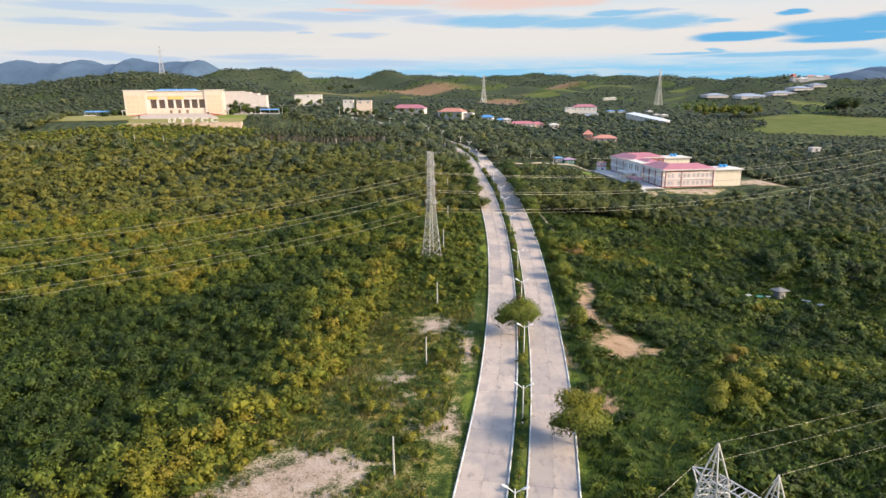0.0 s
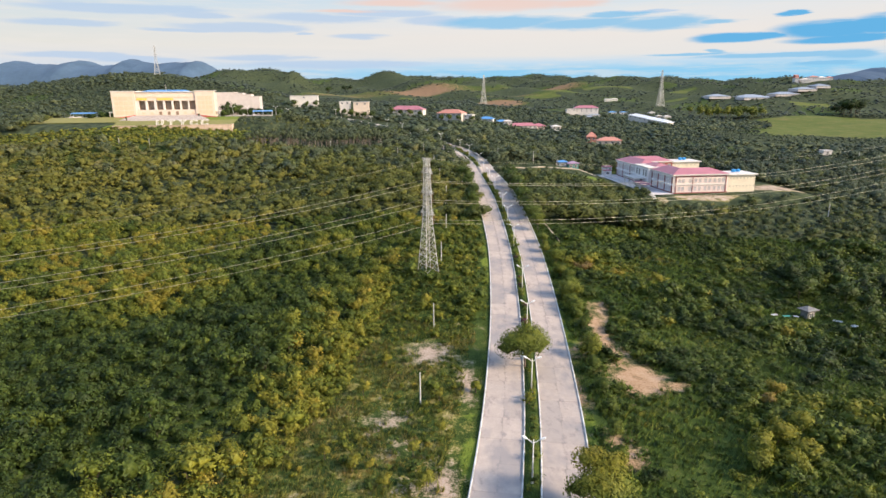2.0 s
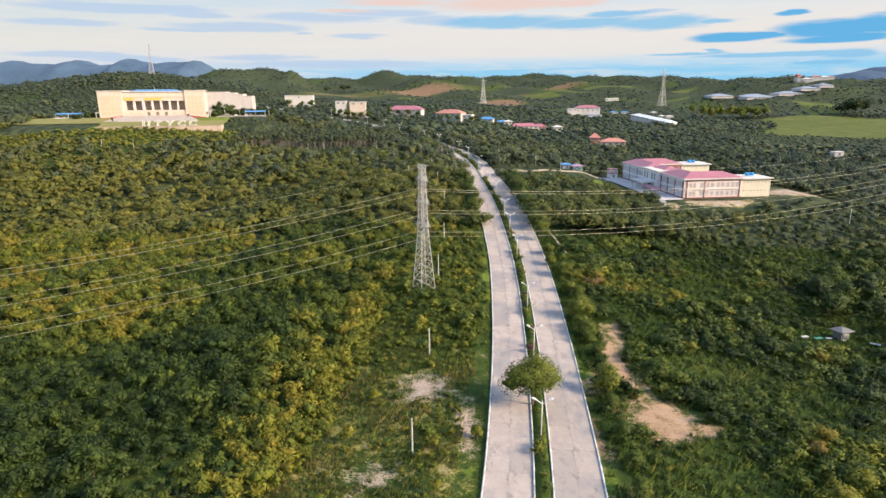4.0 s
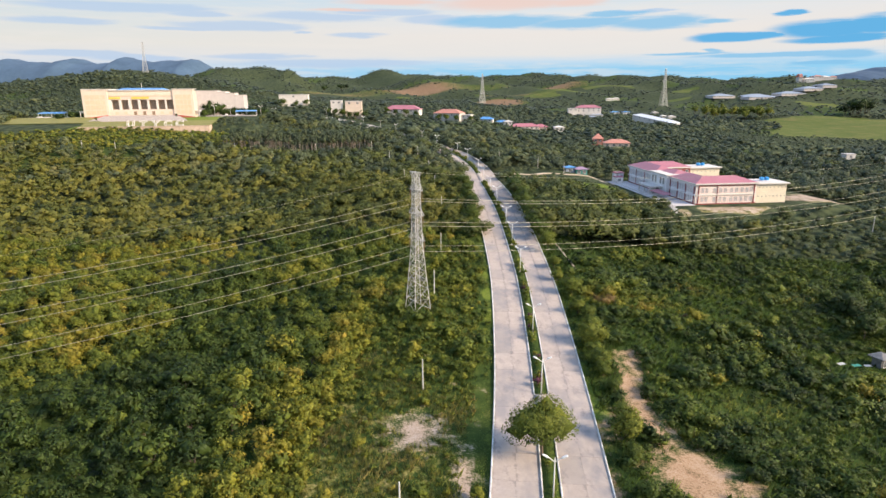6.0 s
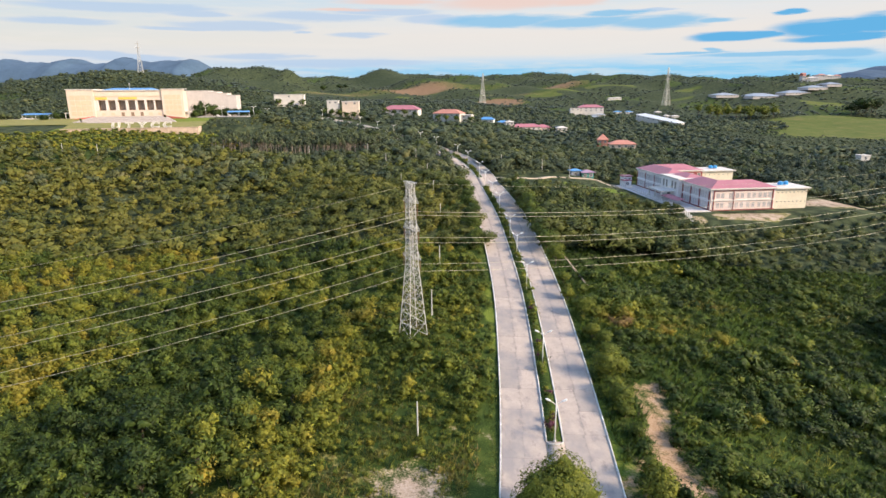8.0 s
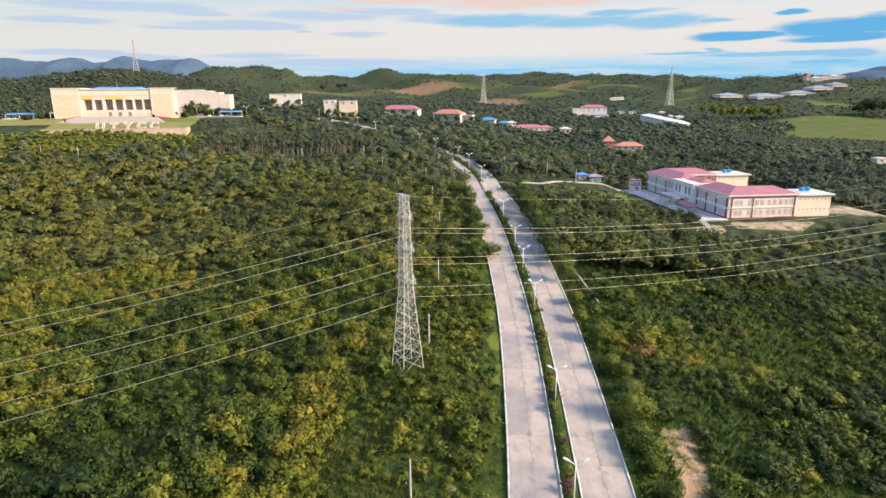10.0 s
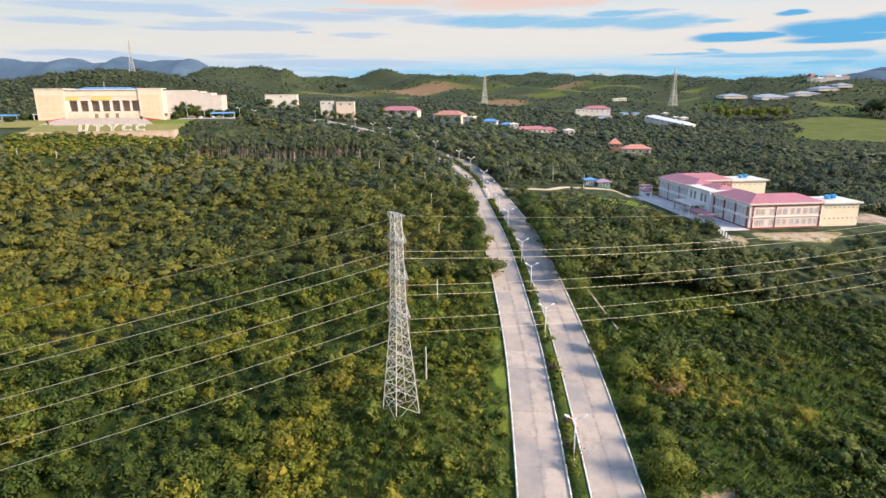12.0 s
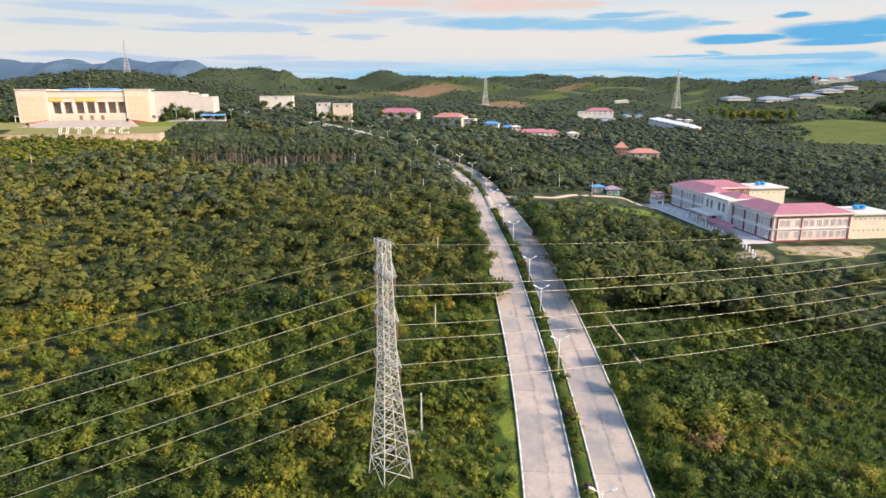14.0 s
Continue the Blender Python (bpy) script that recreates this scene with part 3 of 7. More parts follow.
def masks(x, y):
    x, y = np.asarray(x, float).ravel(), np.asarray(y, float).ravel()
    off = road_offset(x, y)
    sand = np.zeros(len(x))
    for cx, cy, sx, sy, k in ((-25, 82, 12, 7, 0.95), (-30, 75, 12, 7, 0.95), (-6.0, 147, 6.0, 7, 0.85), (-13, 117, 6, 5, 0.62), (-9, 108, 4, 5, 0.58), (-8, 169, 4, 3, 0.5),
                              (-5, 96, 4, 6, 0.6), (27.5, 148, 2.2, 6, 1.0), (39.5, 134.5, 6.5, 8.0, 1.05), (45, 131.5, 4.5, 3.5, 0.9), (27, 147, 1.8, 5, 0.9), (23.5, 109, 1.5, 3, 0.8),
                              (-9, 219, 4, 4, 0.75), (-4, 206, 3, 3, 0.6), (180, 345, 26, 14, 1.0), (100, 312, 14, 7, 0.8), (128, 318, 24, 7, 0.9),
                              (96, 404, 20, 5, 0.8), (150, 425, 30, 5, 0.9), (182, 499, 26, 5, 0.9), (312, 506, 46, 5, 0.9), (-184, 348, 8, 7, 0.8), (-171, 340, 8, 4, 0.6), (-45, 494, 14, 4, 0.7)):
        sand = np.maximum(sand, k * gauss(x, y, cx, cy, sx, sy))
    for c, w in ((TRAIL_A, 2.6), (TRAIL_B, 1.4)):
        near = (x > 20) & (x < 60) & (y > 70) & (y < 190)
        s = np.zeros(len(x))
        s[near] = np.exp(-(line_dist(x[near], y[near], c) / w) ** 2)
        sand = np.maximum(sand, s)
    # worn gravel beside the verge
    verge = np.exp(-((off + 13.2) / 1.1) ** 2) * (y < 150)
    sand = np.maximum(sand, 0.75 * verge)
    dry = (0.44 - 0.2 * sm(152, 170, y)) * (x > forest_edge(y)) * (x < 6) * (y < 210) + 0.28 * (x > 26) * (y < 330) * (off > 10)
    dry = np.maximum(dry, 0.8 * gauss(x, y, 55, 215, 12, 9))
    dry = np.where(meadow(x, y) > 0.3, 0.22, dry)
    lawn = ((off < -9) & (off > -11.9 - 0.7 * np.sin(y * 0.31) * np.sin(y * 0.13 + 1)) & (y < 262)) * (0.62 + 0.3 * np.sin(y * 0.47 + off)) + ((off > 9) & (off < 11.5) & (y < 200)) * 0.9
    a, b = local(x, y, HALL_AT, HALL_ANGLE)
    lawn = np.maximum(lawn, 1.0 * ((a > -40) & (a < 99) & (b > np.where(a > 18, -78, -44)) & (b < 5)))
    field = 1.0 * ((x > 380 + 0.52 * (y - 780) + 18 * np.sin(y * 0.05)) & (x < 1100) & (y > 775 + 14 * np.sin(x * 0.03)) & (y < 1135 + 25 * np.sin(x * 0.021)))
    field = np.maximum(field, 1.0 * ((x > 735) & (x < 830) & (y > 1320) & (y < 1400)))
    for cx, cy, sx, sy in ((250, 1680, 75, 40), (330, 1760, 90, 40), (150, 1720, 60, 40), (480, 1900, 120, 50), (620, 1760, 110, 40), (-330, 1750, 120, 60), (-90, 1640, 60, 30),
                           (930, 1700, 120, 40), (1250, 1700, 160, 50), (560, 1560, 60, 30), (300, 905, 30, 16), (330, 1010, 36, 14)):
        field = np.maximum(field, 0.85 * gauss(x, y, cx, cy, sx, sy))
    a, b = local(x, y, SCHOOL_AT, SCHOOL_ANGLE)
    dry = np.maximum(dry, 0.6 * ((a > -20) & (a < 75) & (b > -24) & (b < 4)))
    lawn = np.maximum(lawn, 0.75 * gauss(x, y, 75, 370, 35, 14))
    red = 1.0 * gauss(x, y, 100, 1480, 90, 60) + 0.5 * gauss(x, y, -60, 1950, 230, 170) + 0.6 * gauss(x, y, 330, 2000, 170, 110) + 0.55 * gauss(x, y, 170, 1720, 120, 60)
    red = np.maximum(red, 0.42 * gauss(x, y, 10, 1880, 170, 60)) + 0.9 * gauss(x, y, 128, 1570, 70, 40) + 0.36 * gauss(x, y, -85, 1865, 90, 50) + 0.9 * gauss(x, y, 144, 905, 22, 14) + 0.8 * gauss(x, y, 282, 962, 26, 10)
    red = np.maximum(red, 0.8 * gauss(x, y, 100, 740, 26, 12)) + 0.5 * gauss(x, y, -300, 1700, 200, 150)
    d = np.hypot(x, y)
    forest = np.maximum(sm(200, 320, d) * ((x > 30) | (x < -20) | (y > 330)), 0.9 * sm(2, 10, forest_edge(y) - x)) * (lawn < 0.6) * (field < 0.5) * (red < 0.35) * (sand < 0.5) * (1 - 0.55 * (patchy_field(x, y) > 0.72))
    lawn = np.where(y < 600, lawn * (0.8 + 0.35 * np.sin(x * 0.09 + 1.0) * np.sin(y * 0.07)), lawn)
    return dict(sand=sand, dry=dry, lawn=lawn, field=field, red=red, wood=forest, clay=np.maximum(sm(12, 22, x) * (y < 300), 1.0 * (x < -150)))


def build_ground():
    def axis(lo, hi, n, c, k):
        u = np.linspace(math.asinh((lo - c) / k), math.asinh((hi - c) / k), n)
        return c + k * np.sinh(u)

    xs, ys = axis(-4300, 4300, 280, 5, 150), axis(-600, 4700, 300, 150, 150)
    X, Y = np.meshgrid(xs, ys)
    Z = height(X, Y)
    off = road_offset(X, Y).reshape(X.shape)
    Z = Z - 0.6 * (1 - sm(8.6, 10.4, np.abs(off)))
    ny, nx = X.shape
    v = np.stack([X, Y, Z], -1).reshape(-1, 3)
    i = np.arange(nx * ny).reshape(ny, nx)
    f = np.stack([i[:-1, :-1], i[:-1, 1:], i[1:, 1:], i[1:, :-1]], -1).reshape(-1, 4)
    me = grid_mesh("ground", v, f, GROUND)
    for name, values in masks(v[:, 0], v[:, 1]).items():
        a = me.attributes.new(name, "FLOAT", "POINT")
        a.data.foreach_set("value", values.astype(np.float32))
    me.polygons.foreach_set("use_smooth", [True] * len(me.polygons))
    return tagged(new("ground", me), "rolling green scrubland with bare sandy patches and dry grass", "ground", kind="structure")


def grid_mesh(name, v, f, material):
    me = bpy.data.meshes.new(name)
    v, f = np.asarray(v, np.float32), np.asarray(f, np.int32)
    me.vertices.add(len(v))
    me.vertices.foreach_set("co", v.ravel())
    k = f.shape[1]
    me.loops.add(f.size)
    me.loops.foreach_set("vertex_index", f.ravel())
    me.polygons.add(len(f))
    me.polygons.foreach_set("loop_start", np.arange(0, f.size, k, dtype=np.int32))
    me.materials.append(material)
    me.update(calc_edges=True)
    return me


build_ground()


def ridge(name, x0, x1, y, base, peaks, label, seed):
    """A far range: a long body with a worn crest made of several peaks."""
    rng = np.random.default_rng(seed)
    n, k = 160, 14
    x = np.linspace(x0, x1, n)
    crest = base * np.ones(n)
    for cx, w, hgt in peaks:
        crest = crest + hgt * np.exp(-np.abs((x - cx) / w) ** 1.15)
    crest += 5 * np.sin(x * 0.012 + seed) + 4.0 * np.sin(x * 0.031) + rng.normal(0, 1.3, n)
    crest *= sm(x0, x0 + 320, x) * sm(x1, x1 - 320, x)
    v = []
    for j in range(k):
        t = j / (k - 1)
        spread = np.cos(t * math.pi) * 420
        z = crest * np.sin(t * math.pi) ** 1.1
        wob = 25 * np.sin(x * 0.006 + 1.5 * t) * np.sin(t * math.pi)
        v.append(np.stack([x, y - spread + wob, z], 1))
    v = np.concatenate(v)
    i = np.arange(n * k).reshape(k, n)
    f = np.stack([i[:-1, :-1], i[:-1, 1:], i[1:, 1:], i[1:, :-1]], -1).reshape(-1, 4)
    me = grid_mesh(name, v, f, HAZED_MOUNTAIN)
    me.polygons.foreach_set("use_smooth", [True] * len(me.polygons))
    return tagged(new(name, me), label, "mountains", kind="structure")


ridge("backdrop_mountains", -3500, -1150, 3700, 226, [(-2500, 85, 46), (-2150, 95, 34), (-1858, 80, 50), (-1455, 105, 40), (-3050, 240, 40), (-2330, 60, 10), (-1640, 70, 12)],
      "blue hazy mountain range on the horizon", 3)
ridge("backdrop_mountains", 1900, 3300, 3600, 104, [(2440, 210, 66), (2800, 260, 44)], "low hazy blue mountains far away on the horizon", 5)


# ---- road ----
def strip(name, c, n, o0, o1, dz, thick, material, label, category="", kind="structure", parent=None):
    """A ribbon of some thickness along a line, between two sideways offsets."""
    a, b = c + n * np.reshape(o0, (-1, 1)), c + n * np.reshape(o1, (-1, 1))
    z = height(c[:, 0], c[:, 1])
    rows = [np.column_stack([a, z + dz - thick]), np.column_stack([a, z + dz]), np.column_stack([b, z + dz]), np.column_stack([b, z + dz - thick])]
    v = np.concatenate(rows)
    m = len(c)
    i = np.arange(4 * m).reshape(4, m)
    f = np.concatenate([np.stack([i[k, :-1], i[k, 1:], i[(k + 1) % 4, 1:], i[(k + 1) % 4, :-1]], -1) for k in range(4)])
    me = grid_mesh(name, v, f, material)
    ob = new(name, me)
    if parent is not None:
        ob.parent = parent
        return ob
    return tagged(ob, label, category, kind=kind)


def normals(c):
    t = np.gradient(c, axis=0)
    return np.stack([t[:, 1], -t[:, 0]], 1) / np.hypot(*t.T)[:, None]


IN, OUT = HALF_MEDIAN, HALF_MEDIAN + LANES
stations = ROAD_C[:, 1]


def out_at(y):
    """Half width of the whole road: the carriageways narrow past the cross-roads."""
    return IN + LANES * (1 - 0.2 * sm(300, 365, np.asarray(y, float)))


gap_lo, gap_hi = 349.0, 367.0  # the cross-roads
first_gap = (153.0, 159.5)     # a short opening in the central strip
ROAD = {}
for side, sgn in (("west", -1), ("east", 1)):
    o = (sgn * (IN + 0.02) * np.ones(len(stations)), sgn * (out_at(stations) - 0.02))[::sgn]
    ROAD[side] = strip("road_" + side, ROAD_C, ROAD_N, o[0], o[1], 0.08, 0.4, JOINT, "pale concrete carriageway with dark joints and stains", "road")
# the openings in the central strip are paved
for lo, hi in ((gap_lo, gap_hi), first_gap):
    k = (stations > lo - 3) & (stations < hi + 3)
    strip("road_crossing", ROAD_C[k], ROAD_N[k], -IN, IN, 0.09, 0.4, CONCRETE_FAR, "paved opening across the planted central strip", "road")
k = stations > 382
for side, sgn in (("west", -1), ("east", 1)):
    o = (sgn * (IN + 0.02) * np.ones(int(k.sum())), sgn * (out_at(stations[k]) - 0.02))[::sgn]
    strip("paving", ROAD_C[k], ROAD_N[k], o[0], o[1], 0.10, 0.1, CONCRETE_FAR, "", parent=ROAD[side])
strip("side_road", SIDE_C, normals(SIDE_C), -2.2, 2.2, 0.12, 0.4, DIRT_ROAD, "narrow pale side road leading to the school gate", "road")

for lo, hi in ((-1e9, first_gap[0]), (first_gap[1], gap_lo), (gap_hi, 1e9)):
    k = (stations > lo) & (stations < hi)
    strip("median_soil", ROAD_C[k], ROAD_N[k], -IN + 0.25, IN - 0.25, 0.16, 0.5, GROUND, "grassy central strip between white kerbs", "median")
    for o in (-IN, IN - 0.28):
        strip("kerb", ROAD_C[k], ROAD_N[k], o, o + 0.28, 0.30, 0.6, KERB, "white painted concrete kerb of the central strip", "kerb")
    for end in (0, -1):  # rounded white noses
        c = ROAD_C[k][end]
        if 100 < c[1] < 400:
            n = ROAD_N[k][end]
            t = np.array([-n[1], n[0]]) * (-1 if end == 0 else 1)
            msh = Mesh()
            z = float(height(c[0], c[1]))
            prev = None
            for j in range(9):
                a = math.pi * j / 8
                q = c + n * math.cos(a) * (IN - 0.14) + t * math.sin(a) * 1.1
                if prev is not None:
                    msh.tube((*prev, z + 0.14), (*q, z + 0.14), 0.13, n=4)
                prev = q
            single("kerb", msh, KERB, "rounded white kerb end of the central strip", "kerb", "structure")
for lo, hi in ((-1e9, gap_lo + 2), (gap_hi - 2, 1e9)):
    k = (stations > lo) & (stations < hi)
    strip("kerb", ROAD_C[k], ROAD_N[k], -out_at(stations[k]) - 0.3, -out_at(stations[k]), 0.24, 0.6, KERB, "white painted concrete kerb along the verge", "kerb")
    strip("kerb", ROAD_C[k], ROAD_N[k], out_at(stations[k]), out_at(stations[k]) + 0.3, 0.24, 0.6, KERB, "white painted concrete kerb along the verge", "kerb")

# ---- plants ----
OCT_V = np.array([(1, 0, 0), (0, 1, 0), (-1, 0, 0), (0, -1, 0), (0, 0, 1), (0, 0, -1)], float)
OCT_F = np.array([(0, 1, 4), (1, 2, 4), (2, 3, 4), (3, 0, 4), (1, 0, 5), (2, 1, 5), (3, 2, 5), (0, 3, 5)])


def leaves_on(rng, lobes, n, size, flat=0.75, spread=(0.6, 1.22), rough=0.55):
    """Small bent leaf sprays on the outside of a crown made of lobes; triangles as an array (n, 3, 3)."""
    L = np.array(lobes)
    w = L[:, 3] ** 2
    pick = rng.choice(len(L), n, p=w / w.sum())
    d = rng.normal(size=(n, 3))
    d[:, 2] = d[:, 2] * 0.9 + 0.25
    d /= np.linalg.norm(d, axis=1)[:, None]
    r = L[pick, 3] * rng.uniform(*spread, n)
    pos = L[pick, :3] + d * r[:, None] * np.array([1, 1, flat])
    nor = d + np.array([0, 0, 0.35]) + rng.normal(size=(n, 3)) * rough
    nor /= np.linalg.norm(nor, axis=1)[:, None]
    ref = rng.normal(size=(n, 3))
    a = np.cross(nor, ref)
    a /= np.linalg.norm(a, axis=1)[:, None]
    b = np.cross(nor, a)
    s = size * rng.uniform(0.6, 1.35, n)[:, None]
    tip = pos + a * s * 0.85 - nor * s * 0.22
    k = rng.uniform(-0.5, 0.5, n)[:, None]
    return np.stack([pos - a * s * (0.45 + k) - b * s * 0.46, tip, pos - a * s * (0.45 - k) + b * s * 0.46], 1)


def crown_lobes(rng, height_, width, lobes):
    out = [(0, 0, height_ * 0.62, width * 0.33)]
    for i in range(lobes - 1):
        a = 6.283 * (i + rng.uniform(0, 0.7)) / max(1, lobes - 1)
        q = rng.uniform(0.16, 0.34) * width
        out.append((math.cos(a) * q, math.sin(a) * q, height_ * rng.uniform(0.42, 0.86), width * rng.uniform(0.17, 0.28)))
    return out


def crown_arrays(rng, h, w, lobes, n, size, core=True, flat=0.9, spread=(0.6, 1.22)):
    L = crown_lobes(rng, h, w, lobes)
    q = leaves_on(rng, L, n, size, flat, spread, 0.5 if n > 30 else 0.32)
    v, quads = q.reshape(-1, 3), np.zeros((0, 4), int)
    tris = np.arange(len(q) * 3).reshape(-1, 3)
    if core:
        for c in L[: (1 if n < 4 else (2 if n < 40 else (4 if n < 400 else 20)))]:
            iv = OCT_V * c[3] * (0.72 if n > 80 else (0.8 if n > 30 else 0.9)) * np.array([1, 1, flat]) * (1 + rng.normal(0, 0.2, (6, 1))) + np.array(c[:3])
            tris = np.concatenate([tris, OCT_F + len(v)])
            v = np.concatenate([v, iv])
    return v, quads, tris, L


def crown_normals(v, q, t, soft, up=0.12):
    """Point normals of a crown: each spray's own, leaning towards the way out of the crown."""
    n = np.zeros_like(v)
    for f in (q, t):
        if len(f):
            p = v[f]
            fn = np.cross(p[:, 1] - p[:, 0], p[:, 2] - p[:, 0])
            fn /= np.linalg.norm(fn, axis=1)[:, None] + 1e-9
            for k in range(f.shape[1]):
                n[f[:, k]] += fn
    n /= np.linalg.norm(n, axis=1)[:, None] + 1e-9
    top = v[:, 2].max()
    out = (v - np.array([0, 0, 0.5 * top])) * np.array([1, 1, 0.9])
    out /= np.linalg.norm(out, axis=1)[:, None] + 1e-9
    r = n * (1 - soft) + out * soft + np.array([0, 0, up])
    return r / (np.linalg.norm(r, axis=1)[:, None] + 1e-9)


def mixed_mesh(name, v, quads, tris, material, tint=None, point_normals=None):
    me = bpy.data.meshes.new(name)
    me.vertices.add(len(v))
    me.vertices.foreach_set("co", np.asarray(v, np.float32).ravel())
    loops = np.concatenate([quads.ravel(), tris.ravel()]).astype(np.int32)
    me.loops.add(len(loops))
    me.loops.foreach_set("vertex_index", loops)
    me.polygons.add(len(quads) + len(tris))
    me.polygons.foreach_set("loop_start", np.concatenate([np.arange(len(quads)) * 4, len(quads) * 4 + np.arange(len(tris)) * 3]).astype(np.int32))
    me.materials.append(material)
    me.update(calc_edges=True)
    if tint is not None:
        a = me.attributes.new("tint", "FLOAT", "POINT")
        a.data.foreach_set("value", np.asarray(tint, np.float32))
    if point_normals is not None:
        me.polygons.foreach_set("use_smooth", np.ones(len(me.polygons), bool))
        me.normals_split_custom_set_from_vertices(point_normals)
    return me


def wood(rng, h, L, thick):
    m = Mesh()
    m.tube((0, 0, -0.4), (rng.uniform(-.15, .15), rng.uniform(-.15, .15), h * 0.42), thick, thick * 0.65, 6)
    for c in L[1:5]:
        m.tube((0, 0, h * 0.3), (c[0], c[1], c[2]), thick * 0.5, thick * 0.15, 4)
    m.tube((0, 0, h * 0.42), (L[0][0], L[0][1], L[0][2]), thick * 0.6, thick * 0.2, 5)
    return m


PROTO = {}


def prototypes(kind, count, h, w, lobes, n, size, seed, core=True, flat=0.9):
    rng = np.random.default_rng(seed)
    PROTO[kind] = [crown_arrays(rng, h * rng.uniform(0.85, 1.15), w * rng.uniform(0.85, 1.2), lobes + int(rng.integers(0, 3)), n, size, core, flat, (0.6, 1.22) if n > 80 else (0.78, 1.08))
                   for _ in range(count)]


# unit plants: about one metre high, scaled where they are set out
prototypes("tree", 8, 1.0, 0.95, 8, 285, 0.079, 11)
prototypes("shrub", 8, 1.0, 1.35, 6, 118, 0.122, 12)
prototypes("mid", 12, 1.0, 1.1, 7, 88, 0.122, 13)
prototypes("road", 10, 1.0, 1.05, 7, 180, 0.096, 17)
prototypes("under", 8, 1.0, 1.1, 5, 40, 0.17, 16)
prototypes("far", 8, 1.0, 1.15, 3, 9, 0.27, 14)
prototypes("dot", 8, 1.0, 1.6, 2, 3, 0.42, 15)


def plant_stuff(name, kind, x, y, size, tint, label, seed, wide=1.0, material=None):
    rng = np.random.default_rng(seed)
    x, y, size, tint = (np.asarray(a, float) for a in (x, y, size, tint))
    z = height(x, y)
    V, Q, T, C, N = [], [], [], [], []
    soft = {"tree": 0.45, "road": 0.5, "shrub": 0.45, "under": 0.6, "mid": 0.6, "far": 0.75, "dot": 0.8}[kind]
    base = 0
    which = rng.integers(0, len(PROTO[kind]), len(x))
    for p, (v, q, t, _) in enumerate(PROTO[kind]):
        k = np.where(which == p)[0]
        if not len(k):
            continue
        a = rng.uniform(0, 6.283, len(k))
        c, s = np.cos(a), np.sin(a)
        sx = size[k] * wide * rng.uniform(0.85, 1.2, len(k))
        vx = (v[None, :, 0] * c[:, None] - v[None, :, 1] * s[:, None]) * sx[:, None] + x[k, None]
        vy = (v[None, :, 0] * s[:, None] + v[None, :, 1] * c[:, None]) * sx[:, None] + y[k, None]
        vz = v[None, :, 2] * size[k, None] + z[k, None] - 0.12 * size[k, None]
        V.append(np.stack([vx, vy, vz], -1).reshape(-1, 3))
        pn = crown_normals(v, q, t, soft, 0.12 if kind in ("tree", "road", "shrub") else 0.45)
        N.append(np.stack([pn[None, :, 0] * c[:, None] - pn[None, :, 1] * s[:, None], pn[None, :, 0] * s[:, None] + pn[None, :, 1] * c[:, None],
                           np.broadcast_to(pn[None, :, 2], vx.shape)], -1).reshape(-1, 3))
        o = base + np.arange(len(k))[:, None, None] * len(v)
        Q.append((q[None] + o).reshape(-1, 4))
        T.append((t[None] + o).reshape(-1, 3))
        C.append(np.repeat(tint[k], len(v)))
        base += len(k) * len(v)
    me = mixed_mesh(name, np.concatenate(V), np.concatenate(Q), np.concatenate(T), material or LEAF, np.concatenate(C), np.concatenate(N))
    return tagged(new(name, me), label, "woodland", kind="stuff")


def jitter_grid(rng, x0, x1, y0, y1, step):
    gx, gy = np.meshgrid(np.arange(x0, x1, step), np.arange(y0, y1, step))
    p = np.stack([gx.ravel(), gy.ravel()], 1) + rng.uniform(-0.5, 0.5, (gx.size, 2)) * step
    return p[:, 0], p[:, 1]


def in_view(x, y, margin=12):
    return (y > 55) & (np.abs(x) < 0.76 * (y + 6) + margin)


def patchy(x, y, s, seed):
    """Smooth noise, about 0 to 1."""
    a = np.sin(x / s + seed) * np.sin(y / s * 1.13 + 2 * seed) + 0.6 * np.sin(x / s * 1.9 - y / s * 1.4 + seed * 3) + 0.4 * np.sin(x / s * 3.7 + y / s * 3.1 + seed)
    return np.clip(0.5 + a / 3.2, 0, 1)


def clear_of(x, y):
    """True where plants may stand: off roads, bare soil, lawns, buildings."""
    off = np.abs(road_offset(x, y))
    ok = off > np.where(y > 440, 4.0, out_at(y) + np.where(y > 225, 0.6, 1.6))
    near = (y > 330) & (y < 420) & (x > 0) & (x < 115)
    d = np.full(len(x), 1e9)
    d[near] = line_dist(x[near], y[near], SIDE_C)
    ok &= d > 7.0
    a, b = local(x, y, SCHOOL_AT, SCHOOL_ANGLE)
    ok &= ~((a > -15) & (a < 72) & (b > -14) & (b < 86))
    ok &= ~((a > -22) & (a < 40) & (b > -24) & (b < -10) & (np.sin(x * 1.7 + y) > -0.6))
    a, b = local(x, y, HALL_AT, HALL_ANGLE)
    ok &= ~((a > -35) & (a < 99) & (b > -77.5) & (b < 20))
    ok &= ~((a > -45) & (a < 125) & (b > -30) & (b < 75))
    m = masks(x, y)
    ok &= (m["sand"] + 0.25 * (patchy(x, y, 3.0, 1.7) - 0.5)) < np.where(x > 20, 0.32, 0.42)
    ok &= ~(((m["lawn"] > 0.4) | (m["field"] > 0.2)) & (y > 500))
    ok &= (m["red"] < 0.55) | (np.random.default_rng(5).random(len(x)) < 0.12)
    for bx, by, r in BUILT:
        ok &= np.hypot(x - bx, y - by) > r
    return ok


